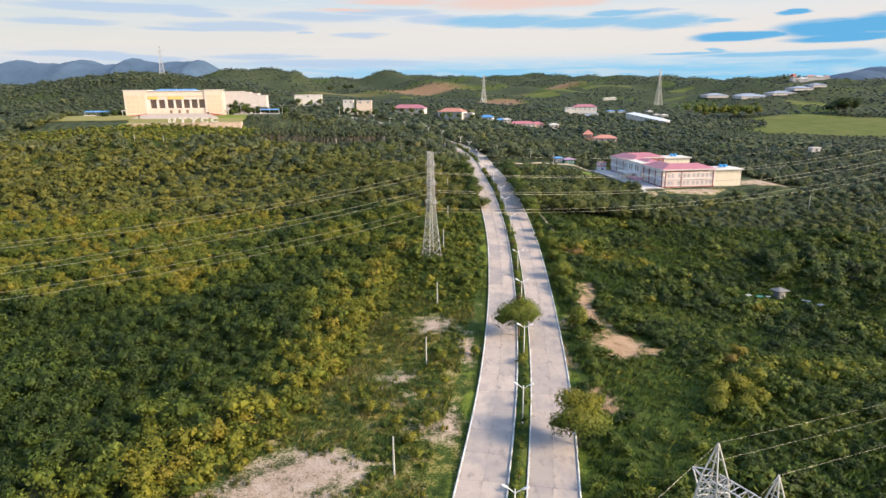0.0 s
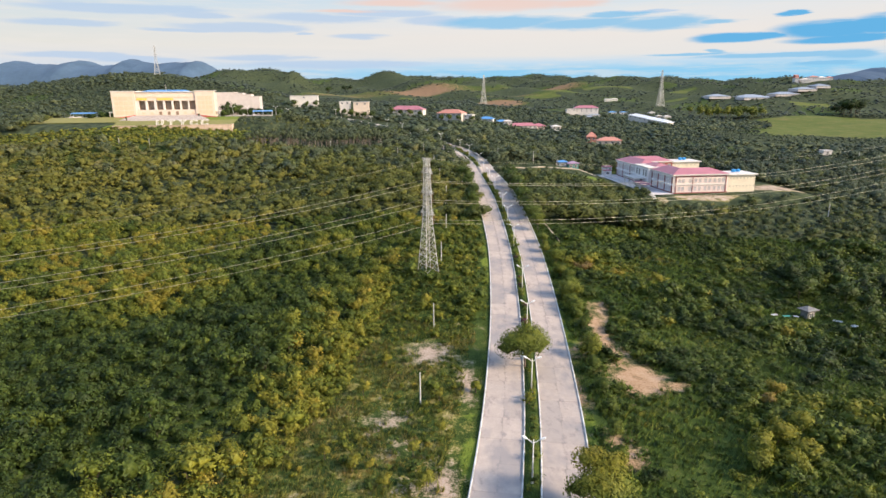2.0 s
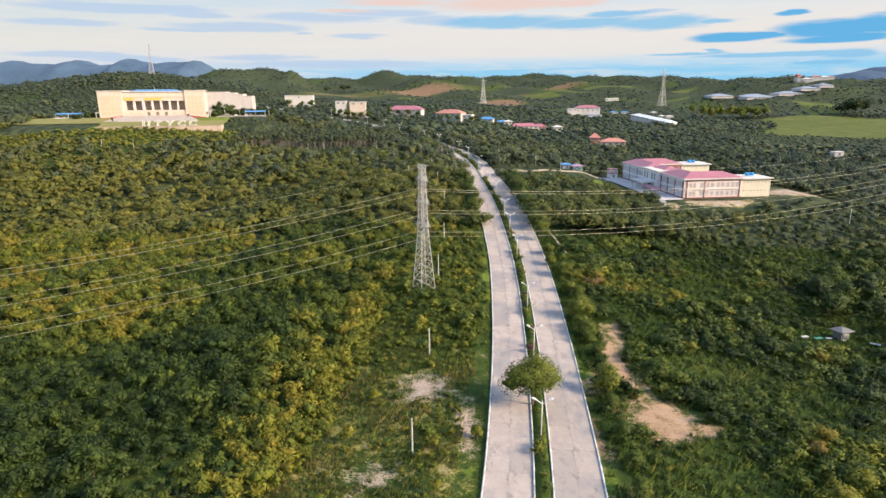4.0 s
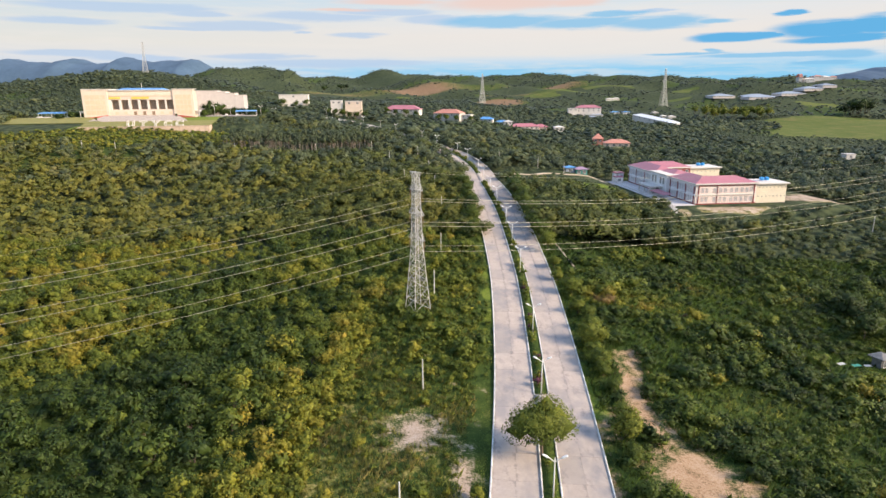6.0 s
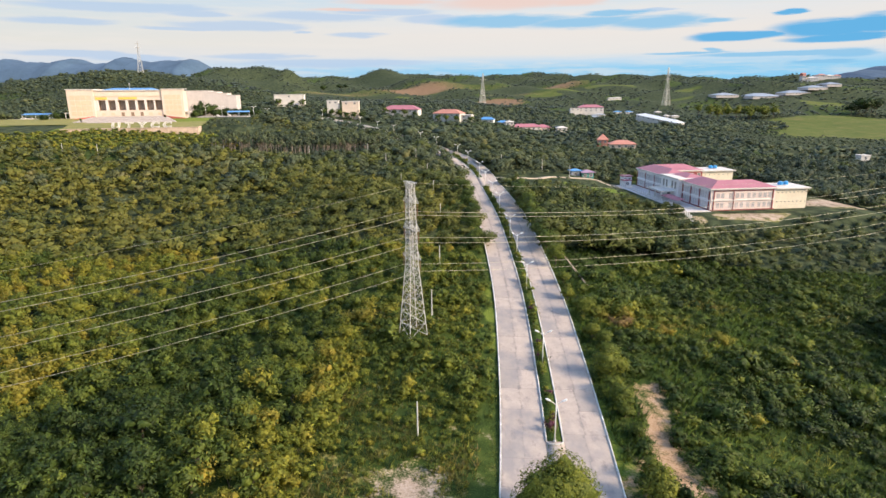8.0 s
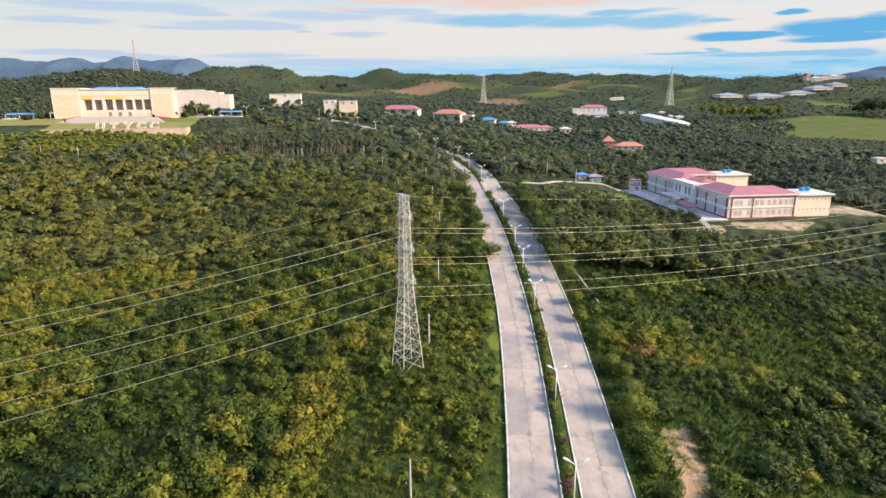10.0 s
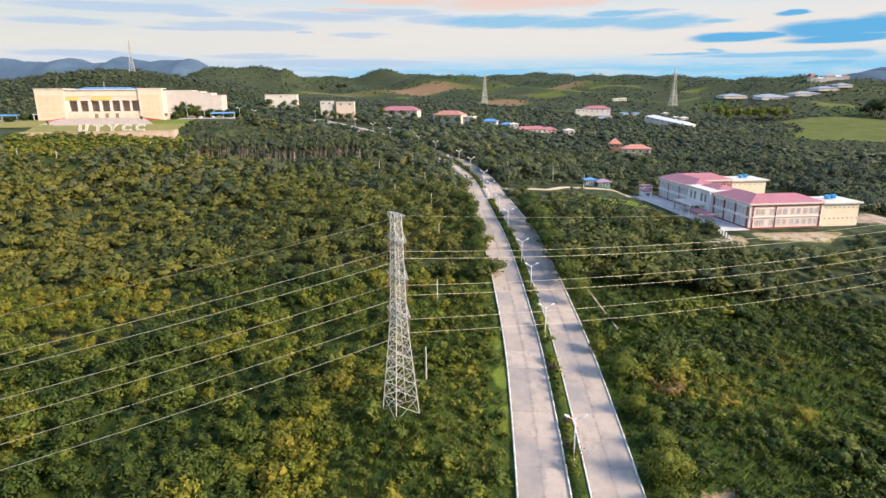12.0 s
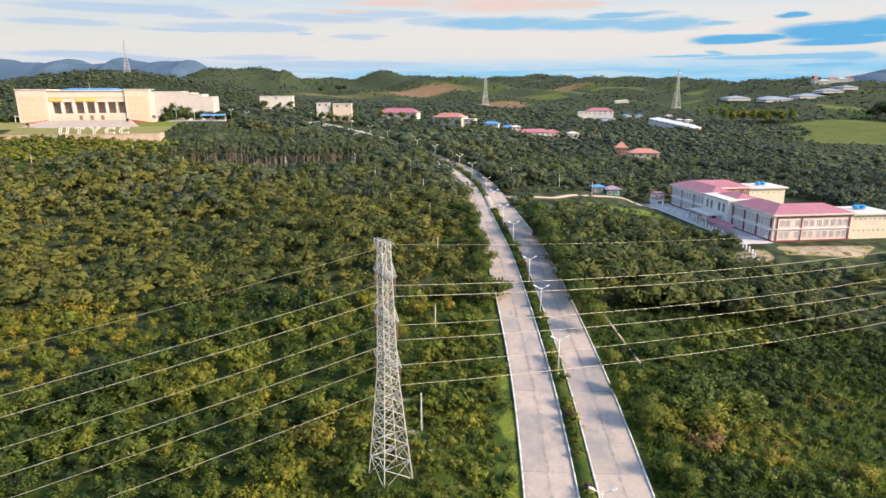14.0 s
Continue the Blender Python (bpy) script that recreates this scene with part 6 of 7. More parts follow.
m.box(21.2, 98.3, -77.7, -76.6, -3.1, -2.8)
m.box(21.5, 22.1, -76.8, -60, -10, -3.1)
m.box(97.4, 98.0, -76.8, -66, -10, -2.9)
w = single("retaining_wall", m, WALLSTONE, "long sandy rendered retaining wall below the lawn", "wall", "structure")
w.matrix_basis = pose(*HALL_AT, 0, 0, HALL_ANGLE)

for ch, a in zip("UTYCC", (49.8, 57.2, 64.6, 72.0, 79.0)):
    cu = bpy.data.curves.new("letter", "FONT")
    cu.body, cu.size, cu.align_x, cu.fill_mode, cu.bevel_depth, cu.bevel_resolution, cu.offset = ch, 6.0, "CENTER", "NONE", 0.24, 0, 0.12
    tmp = bpy.data.objects.new("letter", cu)
    scene.collection.objects.link(tmp)
    bpy.context.view_layer.update()
    me = bpy.data.meshes.new_from_object(tmp.evaluated_get(bpy.context.evaluated_depsgraph_get()))
    bpy.data.objects.remove(tmp)
    me.materials.clear()
    me.materials.append(WHITE)
    x, y, z = in_hall(a, -71.5)
    ob = tagged(new("sign_letter", me), "big hollow white letter %s standing on the lawn" % ch, "letter", "letters on the lawn")
    ob.matrix_basis = pose(x, y, 36.85, 52, 0, HALL_ANGLE) @ Matrix.Diagonal((1.18, 1, 1, 1))


def school():
    root = thing("school_building", "two-storey cream school with red roofs and maroon window bays", "school", pose(*SCHOOL_AT, 0, 0, SCHOOL_ANGLE))
    H = 9.3
    for x0, x1, y0, y1, z, mt in ((0, 13, 0, 76, H, BRIGHT_WHITE), (13, 30, 0, 14, H, SCHOOL_CREAM), (13, 30, 62, 76, H, SCHOOL_YELLOW), (30, 45.4, 0.4, 13.4, H - 0.5, SCHOOL_YELLOW), (30, 48, 62.4, 75.6, H - 0.5, SCHOOL_YELLOW),
                                  (-2.2, 12, 25, 43, H + 0.9, BRIGHT_WHITE)):
        m = Mesh()
        m.box(x0, x1, y0, y1, -1.5, z)
        part("wall_block", m, mt, root)
    m = Mesh()
    m.box(0.0, 30, -0.02, 0.3, 0.4, H - 0.3)
    part("front_skin", m, SCHOOL_CREAM, root)
    # eaves
    for x0, x1, y0, y1, z in ((-0.9, 13.5, -0.9, 25.2, H), (-0.9, 13.5, 42.8, 76.9, H), (13, 30.6, -0.9, 14.6, H), (13, 30.6, 61.4, 76.9, H), (29.8, 46.4, -0.5, 14.2, H - 0.5),
                              (29.8, 49, 61.5, 76.4, H - 0.5), (-2.8, 12.4, 24.4, 43.6, H + 0.9)):
        m = Mesh()
        m.box(x0, x1, y0, y1, z, z + 0.55)
        part("eave", m, WHITE, root)
    for x0, x1, y0, y1, z0, z1, al in ((-0.7, 13.3, -0.7, 26, H + 0.57, H + 3.2, "y"), (-0.7, 13.3, 42, 76.7, H + 0.57, H + 3.2, "y"), (-0.6, 30.4, -0.65, 14.4, H + 0.56, H + 3.1, "x"),
                                       (-0.6, 30.4, 61.6, 76.65, H + 0.56, H + 3.1, "x"), (2.5, 12.2, 27, 42, H + 1.45, H + 3.0, "y")):
        m = Mesh()
        m.hip(x0, x1, y0, y1, z0, z1, al, thick=0.2)
        part("roof", m, RED_ROOF, root)
    # flat roofs with water tanks
    for x0, y0 in ((37, 7.5), (38.5, 69)):
        for k in range(2):
            m = Mesh()
            m.tube((x0 + 2.6 * k, y0, H + 0.4), (x0 + 2.6 * k, y0, H + 1.6), 1.1, 1.1, 10)
            m.tube((x0 + 2.6 * k, y0, H + 1.6), (x0 + 2.6 * k, y0, H + 1.9), 1.1, 0.35, 10)
            part("water_tank", m, TANK, root, "blue plastic water tank")
    # long side: two storeys of window bays
    bays = [(1.0, 9.0), (9.0, 16.8), (16.8, 24.4), (44, 54.5), (54.5, 65.2), (65.2, 75.2)]
    for b0, b1 in bays:
        m = Mesh()
        m.box(-0.45, 0.02, b0 - 0.25, b0 + 0.25, 0, H)
        part("column", m, MAROON, root)
        n = 4
        for s, z in ((0, 0.9), (1, 5.2)):
            for i in range(n):
                q = b0 + (i + 0.5) * (b1 - b0) / n
                window(root, 0, q, z, (b1 - b0) / n * 0.78, 2.85, "w", BRIGHT_WHITE, 0.3, GLASS_PALE)
    for b in (24.4, 75.2):
        m = Mesh()
        m.box(-0.45, 0.02, b - 0.25, b + 0.25, 0, H)
        part("column", m, MAROON, root)
    for b0, b1 in ((0.2, 24.6), (43.6, 75.8)):
        for z in (4.2, 8.6):
            m = Mesh()
            m.box(-0.6, 0.02, b0, b1, z, z + 0.55)
            part("band", m, BRIGHT_WHITE, root)
        m = Mesh()
        m.box(-0.35, 0.02, b0, b1, -0.2, 0.5)
        part("plinth", m, MAROON, root)
    # short side, sunlit
    for q in (3.4, 5.4, 9.2, 12.2, 14.6, 17.6, 20.0, 22.8, 25.2, 27.4):
        for z in (1.2, 5.4):
            window(root, q, -0.02, z, 1.3, 2.2, "s", SCHOOL_CREAM, glass=GLASS_PALE)
    for q, wd in ((1.4, 0.35), (10.6, 0.2), (28.9, 0.45)):
        m = Mesh()
        m.box(q - wd / 2, q + wd / 2, -0.35, -0.02, 0, H - 0.4)
        part("column", m, MAROON, root)
    for z, x0, x1, mt, hgt in ((8.55, 1.2, 29.1, MAROON, 0.28), (4.2, 0.6, 29.4, WHITE, 0.45), (-0.2, 0, 30, MAROON, 0.6)):
        m = Mesh()
        m.box(x0, x1, -0.4, -0.02, z, z + hgt)
        part("band", m, mt, root)
    for q in np.arange(31.5, 45, 1.9):
        for z in (2.9, 7.1):
            m = Mesh()
            m.box(q - 0.22, q + 0.22, 0.30, 0.42, z, z + 0.35)
            part("vent", m, GLASS_DARK, root)
    for q in np.arange(32, 47, 2.6):
        m = Mesh()
        m.box(q - 0.22, q + 0.22, 62.28, 62.42, 6.9, 7.25)
        part("vent", m, GLASS_DARK, root)
    m = Mesh()
    m.box(13, 30, 61.6, 62.0, 6.2, 8.9)
    part("gallery", m, MAROON, root)
    for q in (16, 20, 24, 28):
        window(root, q, 61.55, 6.4, 1.6, 1.8, "s")
    # entrance
    for q in (28, 31.2, 36.8, 40):
        window(root, -2.2, q, 5.6, 1.4, 3.2, "w")
    m = Mesh()
    m.box(-2.3, -2.15, 32.5, 35.5, 0, 3.2)
    part("door", m, GLASS_DARK, root)
    m = Mesh()
    m.box(-9, -2.2, 28.5, 43, 3.9, 4.5)
    por = part("portico", m, WHITE, root)
    for a, b in ((-8.4, 29.2), (-8.4, 42.2), (-8.4, 35.7)):
        m = Mesh()
        m.box(a - 0.3, a + 0.3, b - 0.3, b + 0.3, 0, 3.9)
        part("column", m, WHITE, por)
    m = Mesh()
    m.add([(-9.5, 12, 2.7), (-5, 12, 3.2), (-5, 28, 3.2), (-9.5, 28, 2.7), (-9.5, 12, 2.58), (-5, 12, 3.08), (-5, 28, 3.08), (-9.5, 28, 2.58)],
          [(0, 1, 2, 3), (7, 6, 5, 4), (0, 4, 5, 1), (1, 5, 6, 2), (2, 6, 7, 3), (3, 7, 4, 0)])
    cp = part("carport_roof", m, RED_ROOF, root)
    for a in (-9.2, -5.3):
        for b in (12.5, 20, 27.5):
            m = Mesh()
            m.tube((a, b, 0), (a, b, 2.7), 0.08, n=5)
            part("post", m, POLE, cp)
    return root


school()


def in_school(a, b):
    c, s = math.cos(radians(SCHOOL_ANGLE)), math.sin(radians(SCHOOL_ANGLE))
    x, y = SCHOOL_AT[0] + c * a - s * b, SCHOOL_AT[1] + s * a + c * b
    return x, y, float(height(x, y))


m = Mesh()
m.box(-12, -0.4, -2, 78, -0.5, 0.12)
YARD = mk("pale_yard_paving", (0.62, 0.57, 0.56), (0.50, 0.46, 0.45), 2.5, 0.85)
yard = single("school_yard", m, YARD, "grey paved yard along the school", "pavement", "structure")
yard.matrix_basis = pose(*SCHOOL_AT, 0, 0, SCHOOL_ANGLE)

fence = thing("fence", "white fence of concrete posts and rails round the school yard", "fence")
fence_pts = [(-9.5, 76), (-10.5, 40), (-11.5, 14), (-13, -2), (-16, -14), (-19, -24)]
prev = None
for (a0, b0), (a1, b1) in zip(fence_pts[:-1], fence_pts[1:]):
    n = max(2, int(math.hypot(a1 - a0, b1 - b0) / 2.6))
    for i in range(n):
        t = i / n
        p = Vector(in_school(a0 + (a1 - a0) * t, b0 + (b1 - b0) * t))
        m = Mesh()
        m.box(p.x - 0.2, p.x + 0.2, p.y - 0.2, p.y + 0.2, p.z - 0.3, p.z + 2.0)
        part("post", m, BRIGHT_WHITE, fence)
        if prev is not None:
            for z in (0.6, 1.4):
                m = Mesh()
                m.tube(prev + Vector((0, 0, z)), p + Vector((0, 0, z)), 0.06, n=4)
                part("rail", m, WHITE, fence)
            if b0 > 0:
                m = Mesh()
                m.tube(prev + Vector((0, 0, 0.25)), p + Vector((0, 0, 0.25)), 0.28, n=4)
                part("wall_panel", m, WHITE, fence)
        prev = p


def house(name, x, y, w, d, top, angle, roof, wall, label, category="house", pitch=2.5, along="x", storeys=1, flat=False, bays=4, tilt=0.0):
    """A plain building whose walls rise from the ground there to the given height of its eaves."""
    z = float(height(x, y))
    h = max(2.6, top - z)
    root = thing(name, label, category, pose(x, y, z, 0, 0, angle) @ pose(0, 0, 0, 0, tilt, 0))
    m = Mesh()
    m.box(-w / 2, w / 2, -d / 2, d / 2, -2 - 3 * (tilt > 0), h)
    part("wall", m, wall, root)
    m = Mesh()
    if flat:
        m.box(-w / 2 - 0.4, w / 2 + 0.4, -d / 2 - 0.4, d / 2 + 0.4, h, h + 0.5)
    else:
        m.hip(-w / 2 - 0.8, w / 2 + 0.8, -d / 2 - 0.8, d / 2 + 0.8, h + 0.2, h + 0.2 + pitch, along, thick=0.25)
    part("roof", m, roof, root)
    for s in range(storeys):
        for i in range(bays):
            q = -w / 2 + (i + 0.5) * w / bays
            window(root, q, -d / 2, h - (storeys - s) * 3.2 + 0.9, min(1.8, w / bays * 0.5), 1.5, "s", deep=0.2)
    return root


house("white_block", -163, 709, 30, 16, 55.4, 8, WHITE, WHITE, "plain white flat-roofed block among the trees", "building", flat=True, storeys=1, bays=1)
house("white_house", -110, 664, 11, 9, 49.4, 4, WHITE, WHITE, "low white flat-roofed house in the wood", flat=True, bays=2)
house("white_house", -93, 664, 16, 11, 48.6, 4, WHITE, CREAM, "cream flat-roofed house in the wood", flat=True, bays=2, storeys=1)
house("red_roofed_house", -52, 776, 42, 16, 38.0, -12, RED_ROOF, WHITE, "long white building with a red roof above the trees", "building", pitch=4.5, bays=7)
house("red_roofed_house", 2, 706, 30, 14, 35.4, -25, ORANGE_ROOF, WHITE, "white building with an orange red roof in the wood", "building", pitch=4, bays=5)
house("white_block", 21, 700, 10, 10, 33.6, -20, WHITE, WHITE, "white two-storey end block with pale walls", "building", flat=True, storeys=2, bays=2)
house("blue_roofed_house", 42, 722, 16, 10, 22.5, -14, BLUE_ROOF, WHITE, "small house with a bright blue metal roof", pitch=2.5, bays=3)
house("blue_roofed_house", 58, 708, 14, 9, 18.5, -14, BLUE_ROOF, WHITE, "low shed with a faded blue metal roof", pitch=2, bays=3)
house("red_roofed_house", 80, 694, 30, 11, 18.4, 6, RED_ROOF, WHITE, "low building with a magenta red metal roof", "building", pitch=2.8, bays=6)
house("red_roofed_house", 98, 700, 14, 10, 20.6, 6, RED_ROOF, CREAM, "small cream house with a magenta red roof", pitch=3, bays=3)
house("red_roofed_house", 231, 1066, 40, 18, 31.5, -4, RED_ROOF, WHITE, "distant white building with a red roof", "building", pitch=4, bays=5, storeys=2)
house("white_house", 205, 1060, 16, 10, 30.0, 0, WHITE, WHITE, "distant low white flat-roofed annex", flat=True, bays=2)
house("metal_shed", 297, 930, 70, 16, 18.5, -57, WHITE_ROOF, WHITE, "long shed with a bright pale metal roof", "shed", pitch=3.0, bays=8, tilt=8.0)
house("blue_roofed_house", 222, 1000, 18, 9, 18.5, -8, GREY_ROOF, WHITE, "small pale-roofed shed among the trees", "shed", pitch=2, bays=3)
house("orange_roofed_house", 139, 552, 20, 12, 15.6, -10, ORANGE_ROOF, CREAM, "cream house with an orange tiled roof in the wood", pitch=2.8, bays=4)
house("orange_roofed_house", 127, 566, 8, 7, 18.0, -10, ORANGE_ROOF, ORANGE_ROOF, "small red shrine pavilion with stepped orange roof", pitch=4.0, bays=2)
SHEET_TEAL = mk("teal_sheet_wall", (0.08, 0.30, 0.26), (0.06, 0.22, 0.20), 0.8, 0.6)
MAUVE_ROOF = mk("mauve_metal_roof", (0.36, 0.24, 0.34), (0.28, 0.19, 0.27), 1.5, 0.5)
house("shop_hut", 78, 404, 6.5, 5, 11.4, 6, MAUVE_ROOF, SHEET_TEAL, "small roadside hut with mauve roof and teal walls", "hut", pitch=1.2, bays=2)
house("shop_hut", 71.5, 405, 5, 4.5, 10.9, 6, BLUE_ROOF, GREY_ROOF, "grey roadside lean-to with a blue metal roof", "hut", pitch=0.9, bays=1)
house("gatehouse", 101, 407, 5, 4.5, 9.6, 6, RED_ROOF, BRIGHT_WHITE, "small white gatehouse with a red roof", "gatehouse", bays=2, flat=True)
house("gatehouse", 99.5, 401, 4, 3.5, 8.0, 6, RED_ROOF, BRIGHT_WHITE, "low white gate lodge with a red roof", "gatehouse", bays=1, flat=True)
for x, y, w, rf, lb in ((304, 1172, 14, BLUE_ROOF, "far hut with a pale blue metal roof"), (324, 1170, 12, BLUE_ROOF, "far hut with a pale blue metal roof"), (242, 1050, 18, GREY_ROOF, "far shed with a pale grey roof"),
                        (386, 1524, 20, WHITE, "far small white house on the slope"), (402, 1530, 14, WHITE, "far small white house on the slope"), (384, 1108, 12, WHITE, "far small white house among trees"), (372, 1114, 9, WHITE, "far small white house among trees"),
                        (409, 1268, 12, WHITE, "far small white house among trees"), (64, 700, 8, WHITE, "tiny white hut beside the sheds"), (116, 690, 10, WHITE, "tiny pale hut beside the long roof")):
    house("far_hut", x, y, w, 8, float(height(x, y)) + 4.2, 4, rf, WHITE, lb, "hut", pitch=1.5, bays=2)
house("white_house", 313, 525, 7, 6, float(height(313, 525)) + 5.5, 2, WHITE, WHITE, "small white house by the dirt track", flat=True, bays=1)
for x, y, w, top in ((640, 1510, 52, 0), (702, 1452, 66, 0), (716, 1500, 60, 0), (790, 1492, 58, 0), (838, 1500, 46, 0), (880, 1510, 34, 0)):
    house("factory_shed", x, y, w, 40, float(height(x, y)) + 3.5, 3, GREY_ROOF, WING_WHITE, "far pale grey factory shed on the plain", "shed", pitch=5, bays=8)
for x, y, w, hh, rf in ((1068, 1952, 10, 17, ORANGE_ROOF), (1092, 1946, 30, 9, WHITE), (1120, 1950, 26, 12, ORANGE_ROOF), (1146, 1956, 30, 8, WHITE), (1172, 1960, 18, 10, ORANGE_ROOF)):
    house("far_mansion", x, y, w, 24, float(height(x, y)) + hh, -10, rf, WHITE, "far white building with red roof on the ridge", "building", pitch=4 if w > 10 else 9, bays=4, storeys=2)


def far_pylon(x, y, h, base):
    root = thing("electricity_pylon", "distant thin steel lattice pylon above the woods", "pylon", pose(x, y, float(height(x, y)), 0, 0, 20), "far pylons")
    legs, br = [Mesh() for _ in range(4)], Mesh()
    lv = np.linspace(0, h, 13)
    rings = [[] for _ in range(4)]
    for a, b in zip(lv[:-1], lv[1:]):
        wa, wb = np.interp(a, [0, h * 0.6, h], [base / 2, base * 0.16, base * 0.06]), np.interp(b, [0, h * 0.6, h], [base / 2, base * 0.16, base * 0.06])
        A = [Vector((sx * wa, sy * wa, a)) for sx, sy in ((-1, -1), (1, -1), (1, 1), (-1, 1))]
        B = [Vector((sx * wb, sy * wb, b)) for sx, sy in ((-1, -1), (1, -1), (1, 1), (-1, 1))]
        for i in range(4):
            rings[i] += [A[i]] if b < h - 1e-6 else [A[i], B[i]]
            br.tube(A[i], B[(i + 1) % 4], 0.2, n=3, caps=False)
            br.tube(A[(i + 1) % 4], B[i], 0.2, n=3, caps=False)
    for leg, pts in zip(legs, rings):
        leg.pipe(pts, 0.30)
        part("leg", leg, STEEL, root)
    part("bracing", br, STEEL, root)
    for z in (0.68, 0.8, 0.92):
        m = Mesh()
        m.tube((-base * 0.55, 0, h * z), (base * 0.55, 0, h * z), 0.3, n=4)
        part("crossarm", m, STEEL, root)
    return root


for x, y, top, b in ((76, 1400, 96, 12), (470, 1400, 104, 13), (-541, 1170, 148, 9)):
    far_pylon(x, y, top - float(height(x, y)), b)


for n_, (x, y, h, w) in enumerate(((-118, 655, 8.5, 8), (-110, 653, 7.5, 7), (-103, 655, 8.5, 8), (-96, 653, 7, 7), (-89, 654, 8, 8), (-82, 656, 9, 8), (-172, 696, 8, 8), (-158, 694, 7, 7), (-148, 697, 8.5, 8),
                                       (-70, 763, 9, 9), (-60, 761, 7.5, 8), (-48, 762, 8.5, 9), (-36, 762, 7, 8), (-10, 694, 8, 8), (-1, 692, 9, 8), (9, 693, 8, 8), (24, 689, 6.5, 7))):
    big_tree(x, y, h, w, 260, 0.8, 0.24 + 0.03 * (n_ % 5), "dark green garden tree in front of a house", 310 + n_, 7, 0.15)


# ---- trees and small things round the hall ----
for n_, (a, b, h, w) in enumerate(((81, 34, 15, 13), (85, 28, 11, 11), (88, 38, 14, 12), (-6, 6, 7, 6), (-9, 2, 6, 6), (95, 36, 7, 9), (99, 34, 7, 9), (103, 35, 8, 9), (108, 34, 8, 9), (113, 32, 7, 9), (118, 36, 8, 9), (92, 30, 6, 8), (82, 22, 8, 8), (79, 18, 7, 7), (-14, -6, 5, 6), (124, 30, 8, 9))):
    x, y, z = in_hall(a, b)
    garden = big_tree(x, y, h, w, 420, 0.75, 0.2, "dark green garden tree beside the hall", 60 + n_, 7, 0.15)
    garden.location.z -= 0.24 * h
for a, b in ((88, 14), (100, 10), (112, 14), (122, 20), (132, 24)):
    x, y, z = in_hall(a, b)
    copy_thing(first_lamp, pose(x, y, z, 0, 0, HALL_ANGLE))
for n_, a in enumerate((19, 66)):
    x, y, z = in_hall(a, -36 + 20 * (a > 40))
    big_tree(x, y, 4.0, 2.2, 120, 0.4, 0.15, "slim dark conical shrub beside the hall steps", 80 + n_, 4, 0.08)


def car(x, y, angle, paint, label):
    root = thing("parked_car", label, "car", pose(x, y, float(height(x, y)) + 0.02, 0, 0, angle))
    m = Mesh()
    m.box(-2.2, 2.2, -0.85, 0.85, 0.35, 0.95)
    m.add([(-1.5, -0.8, 0.95), (1.3, -0.8, 0.95), (1.3, 0.8, 0.95), (-1.5, 0.8, 0.95), (-1.1, -0.68, 1.5), (0.7, -0.68, 1.5), (0.7, 0.68, 1.5), (-1.1, 0.68, 1.5)],
          [(4, 5, 6, 7), (0, 1, 5, 4), (1, 2, 6, 5), (2, 3, 7, 6), (3, 0, 4, 7)])
    part("body", m, paint, root)
    for sx in (-1.35, 1.35):
        for sy in (-0.86, 0.68):
            m = Mesh()
            m.tube((sx, sy, 0.33), (sx, sy + 0.18, 0.33), 0.33, n=10)
            part("wheel", m, KERB_DARK, root)
    m = Mesh()
    for sy in (-0.79, 0.77):
        m.box(-0.95, 0.75, sy, sy + 0.02, 1.0, 1.4)
    part("window", m, GLASS_DARK, root)
    return root


for a, b, ang in ((-28, 8, 20), (-34, 12, 15), (96, 18, 100), (104, 20, 100)):
    x, y, z = in_hall(a, b)
    car(x, y, ang, WHITE, "white parked car on the forecourt by the hall")
m = Mesh()
m.box(-60, -4, 4, 22, -0.6, 0.06)
m.box(82, 118, 8, 24, -0.6, 0.06)
lot = single("forecourt", m, PAVING, "pale paved forecourt and car park beside the hall", "pavement", "structure")
lot.matrix_basis = pose(HALL_AT[0], HALL_AT[1], HALL_AT[2] + 0.1, 0, 0, HALL_ANGLE)


def shelter(a, b, w, label):
    """An open car shelter: thin metal roof on posts."""
    x, y, z = in_hall(a, b)
    root = thing("car_shelter", label, "shelter", pose(x, y, z, 0, 0, HALL_ANGLE))
    m = Mesh()
    m.add([(-w / 2, -3, 3.6), (w / 2, -3, 3.6), (w / 2, 3, 4.4), (-w / 2, 3, 4.4), (-w / 2, -3, 3.45), (w / 2, -3, 3.45), (w / 2, 3, 4.25), (-w / 2, 3, 4.25)],
          [(0, 1, 2, 3), (7, 6, 5, 4), (0, 4, 5, 1), (1, 5, 6, 2), (2, 6, 7, 3), (3, 7, 4, 0)])
    part("roof", m, BLUE_ROOF, root)
    for px in (-w / 2 + 0.4, 0, w / 2 - 0.4):
        for py, ph in ((-2.7, 3.5), (2.7, 4.25)):
            m = Mesh()
            m.tube((px, py, -0.2), (px, py, ph), 0.12, n=6)
            part("post", m, POLE, root)
    return root


shelter(112, 10, 16, "blue-roofed open shelter on white posts by the forecourt")
shelter(-26, 14, 18, "long blue-roofed car shelter beside the hall")


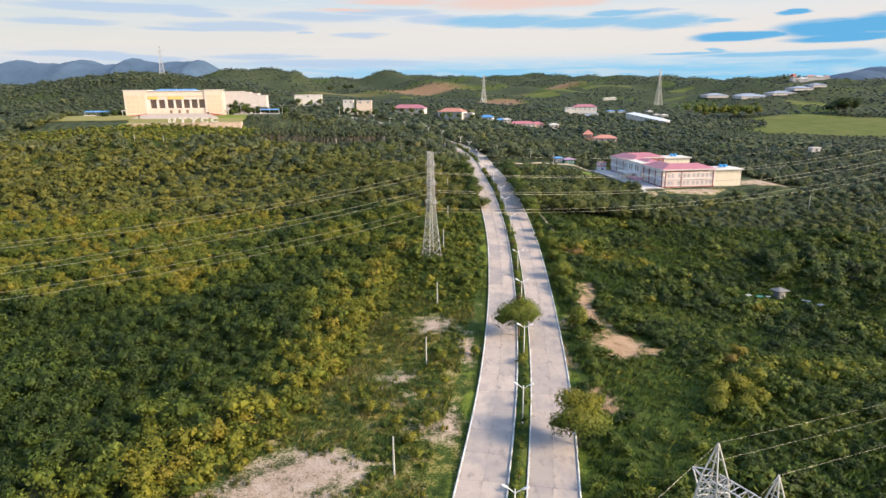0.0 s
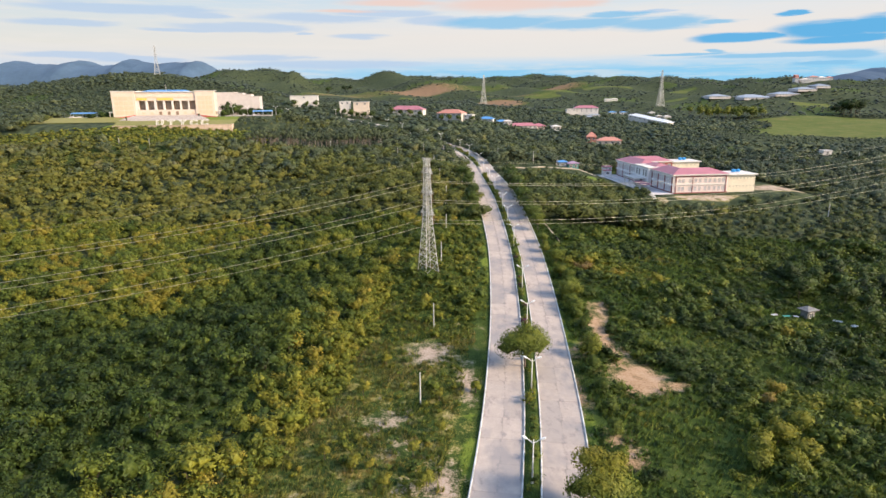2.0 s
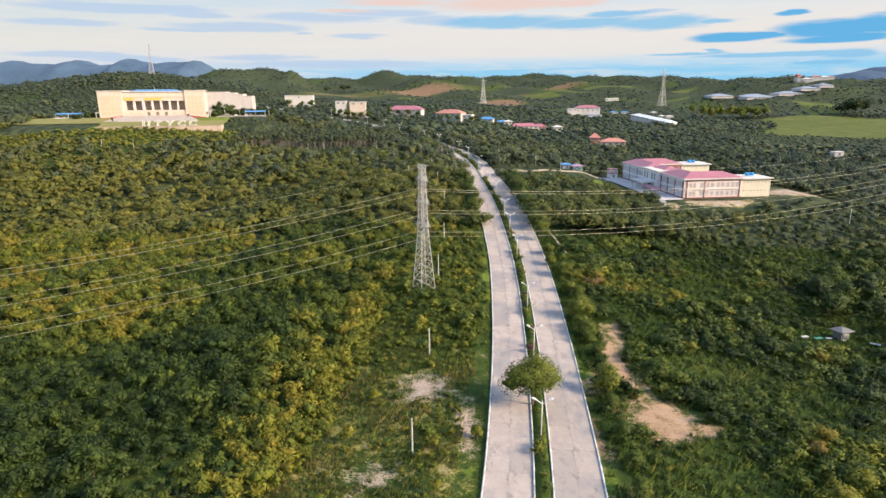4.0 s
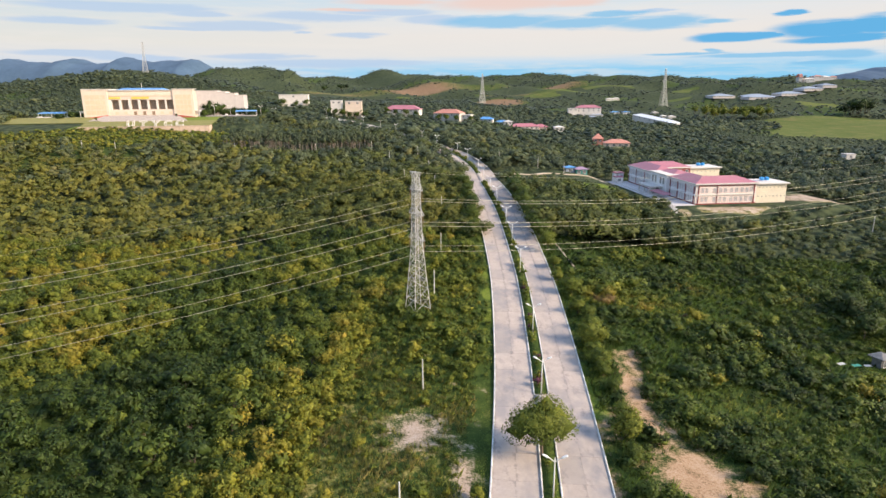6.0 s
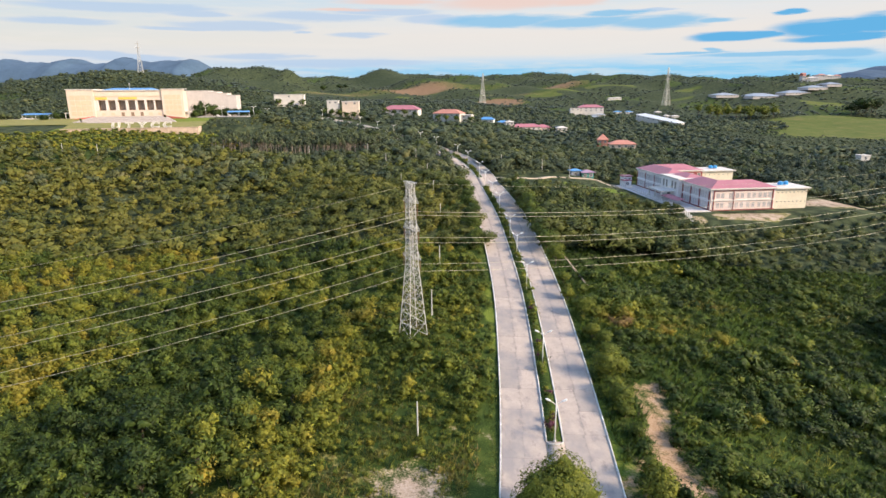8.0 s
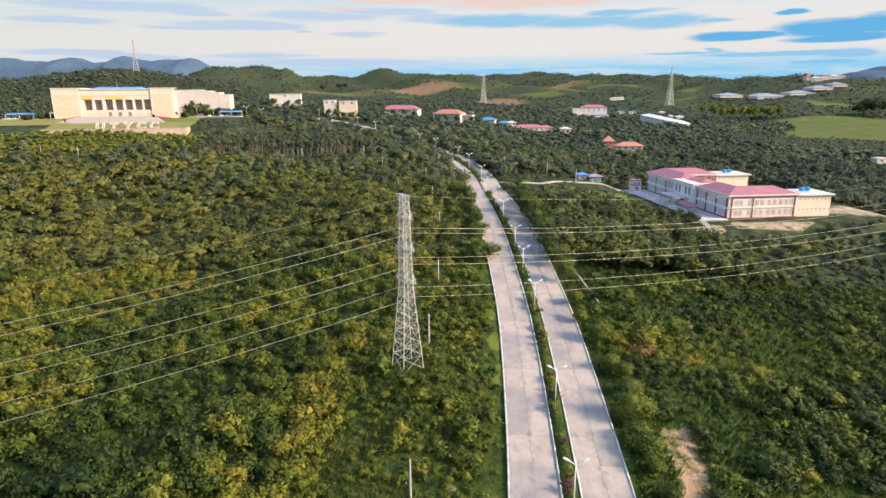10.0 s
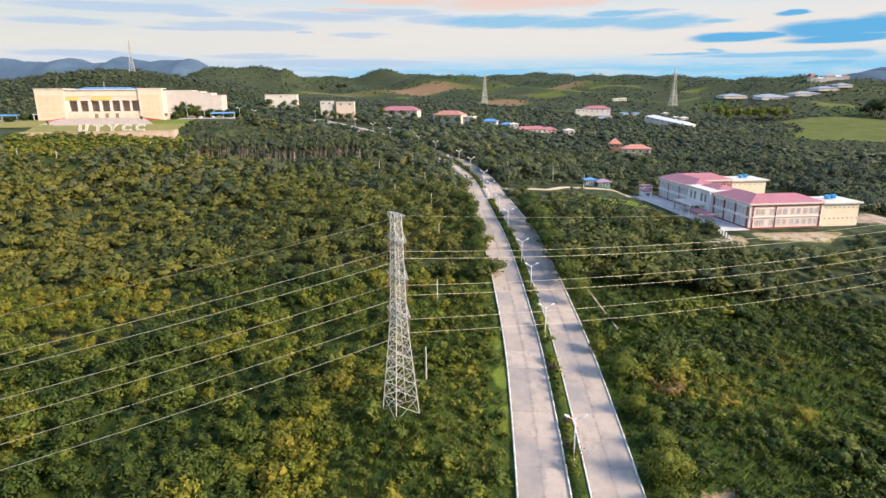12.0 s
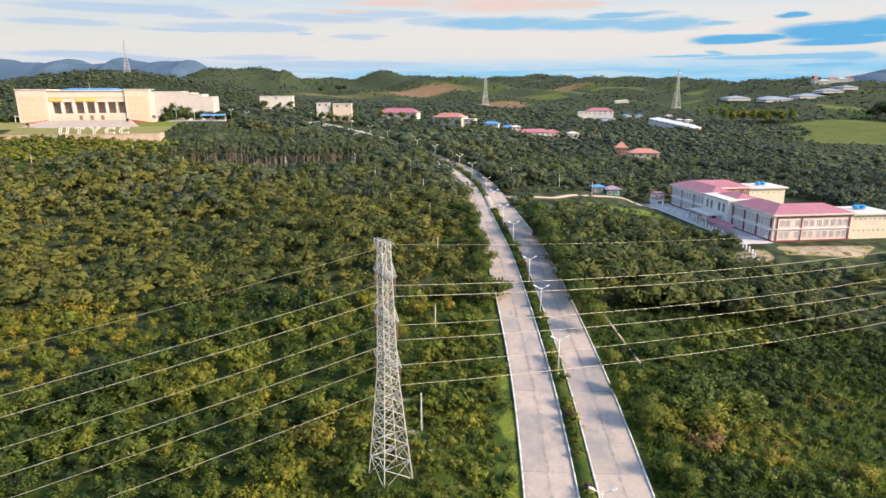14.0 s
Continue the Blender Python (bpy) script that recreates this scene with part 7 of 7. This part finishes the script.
# ---- drain and sheds in the scrub ----
SHEET_GREEN = mk("green_sheet", (0.08, 0.32, 0.22), (0.06, 0.24, 0.17), 0.6, 0.5)
drain_c = resample(spline([(36.5, 266), (37.4, 258), (38.4, 250), (39.3, 242), (40.0, 235), (40.4, 229), (40.5, 224)], 1.0), 1.5)
strip("drain", drain_c, normals(drain_c), -0.22, 0.22, 0.3, 1.0, WALLSTONE, "pale concrete drain running down the slope", "drain")
house("shed", 107, 188, 3.0, 2.4, float(height(107, 188)) + 2.2, 20, KERB_DARK, KERB_DARK, "small grey shed among the scrub", "shed", pitch=0.8, bays=1)
for x, y, w, d, ang, mt, lb in ((99.6, 185.8, 2.8, 1.0, 20, SHEET_GREEN, "green blue plastic sheet lying in the scrub"), (96, 186, 2.4, 1.0, 25, WHITE, "white sheet lying on the scrub"),
                                (102.5, 186, 1.8, 0.8, 10, POST, "pale sheet lying on the scrub"), (113, 183, 2.6, 1.0, -15, POST, "grey roofing sheet on the ground"), (116, 180, 2.8, 1.2, 30, POST, "grey roofing sheet on the ground")):
    m = Mesh()
    for i in range(8):
        x0 = -w / 2 + i * w / 8
        m.add([(x0, -d / 2, 0.0), (x0 + w / 16, -d / 2, 0.08), (x0 + w / 8, -d / 2, 0.0), (x0, d / 2, 0.0), (x0 + w / 16, d / 2, 0.08), (x0 + w / 8, d / 2, 0.0)],
              [(0, 1, 4, 3), (1, 2, 5, 4)])
    ob = single("roofing_sheet", m, mt, lb, "sheet")
    ob.matrix_basis = pose(x, y, float(height(x, y)) + 1.0, 8, 5, ang)


# ---- dark clumps at the far side of the scrub, and the bamboo by the far field ----
rng = np.random.default_rng(91)
for n_ in range(16):
    x, y = 122 + rng.uniform(-14, 26), 200 + rng.uniform(-24, 22)
    big_tree(x, y, rng.uniform(5.5, 9.5), rng.uniform(6, 9), 420, 0.5, 0.12 + 0.1 * rng.random(), "dark green bushy tree at the edge of the scrub", 120 + n_, 7, 0.13)
for n_ in range(30):
    x, y = 505 + rng.uniform(-58, 62), 1150 + rng.uniform(-26, 34)
    big_tree(x, y, rng.uniform(20, 29), rng.uniform(13, 19), 240, 1.5, 0.56, "tall feathery yellow-green bamboo clump by the field", 140 + n_, 6, 0.2)
for n_ in range(9):
    x, y = 735 + rng.uniform(-20, 50), 1165 + rng.uniform(-20, 30)
    big_tree(x, y, rng.uniform(20, 36), rng.uniform(22, 32), 300, 2.0, 0.08, "large dark spreading tree beyond the field", 160 + n_, 7, 0.5)
for n_, (x, y, h, w) in enumerate(((-386, 1995, 24, 28), (-333, 2000, 18, 30), (-318, 2010, 16, 24))):
    big_tree(x, y, h, w, 110, 2.6, 0.05, "lone dark tree standing on the skyline", 180 + n_, 5, 0.6)


# ---- road slabs, each a piece of its own ----
FINE_C = resample(spline(ROAD_PTS, 1.0), 1.0)
FINE_N = normals(FINE_C)
y_first, y_last, LEN = -55.0, 385.0, 7.6
arc = np.concatenate([[0], np.cumsum(np.hypot(*np.diff(FINE_C, axis=0).T))])
s0, s1 = np.interp(y_first, FINE_C[:, 1], arc), np.interp(y_last, FINE_C[:, 1], arc)


def at_arc(s):
    return (np.array([np.interp(s, arc, FINE_C[:, 0]), np.interp(s, arc, FINE_C[:, 1])]), np.array([np.interp(s, arc, FINE_N[:, 0]), np.interp(s, arc, FINE_N[:, 1])]))


rng = np.random.default_rng(6)
for side, sgn in (("west", -1), ("east", 1)):
    for lane in range(2):
        s = s0
        while s < s1:
            e = min(s + LEN, s1)
            dz = 0.10 + rng.normal(0, 0.006)
            v, g = [], 0.008
            for q in (s + g, (s + e) / 2, e - g):
                c, n = at_arc(q)
                z = float(height(c[0], c[1]))
                wide = float(out_at(c[1])) - IN
                for o in sorted((sgn * (IN + lane * wide / 2 + 0.012), sgn * (IN + (lane + 1) * wide / 2 - 0.012))):
                    p = c + n * o
                    v.append((p[0], p[1], z + dz))
            v += [(x, y, z - 0.12) for x, y, z in v]
            m = Mesh()
            m.add(v, [(0, 1, 3, 2), (2, 3, 5, 4), (6, 8, 2, 0)[::-1][::-1], (8, 10, 4, 2), (1, 3, 9, 7), (3, 5, 11, 9), (0, 1, 7, 6), (4, 10, 11, 5)])
            part("slab", m, CONCRETE, ROAD[side])
            s = e
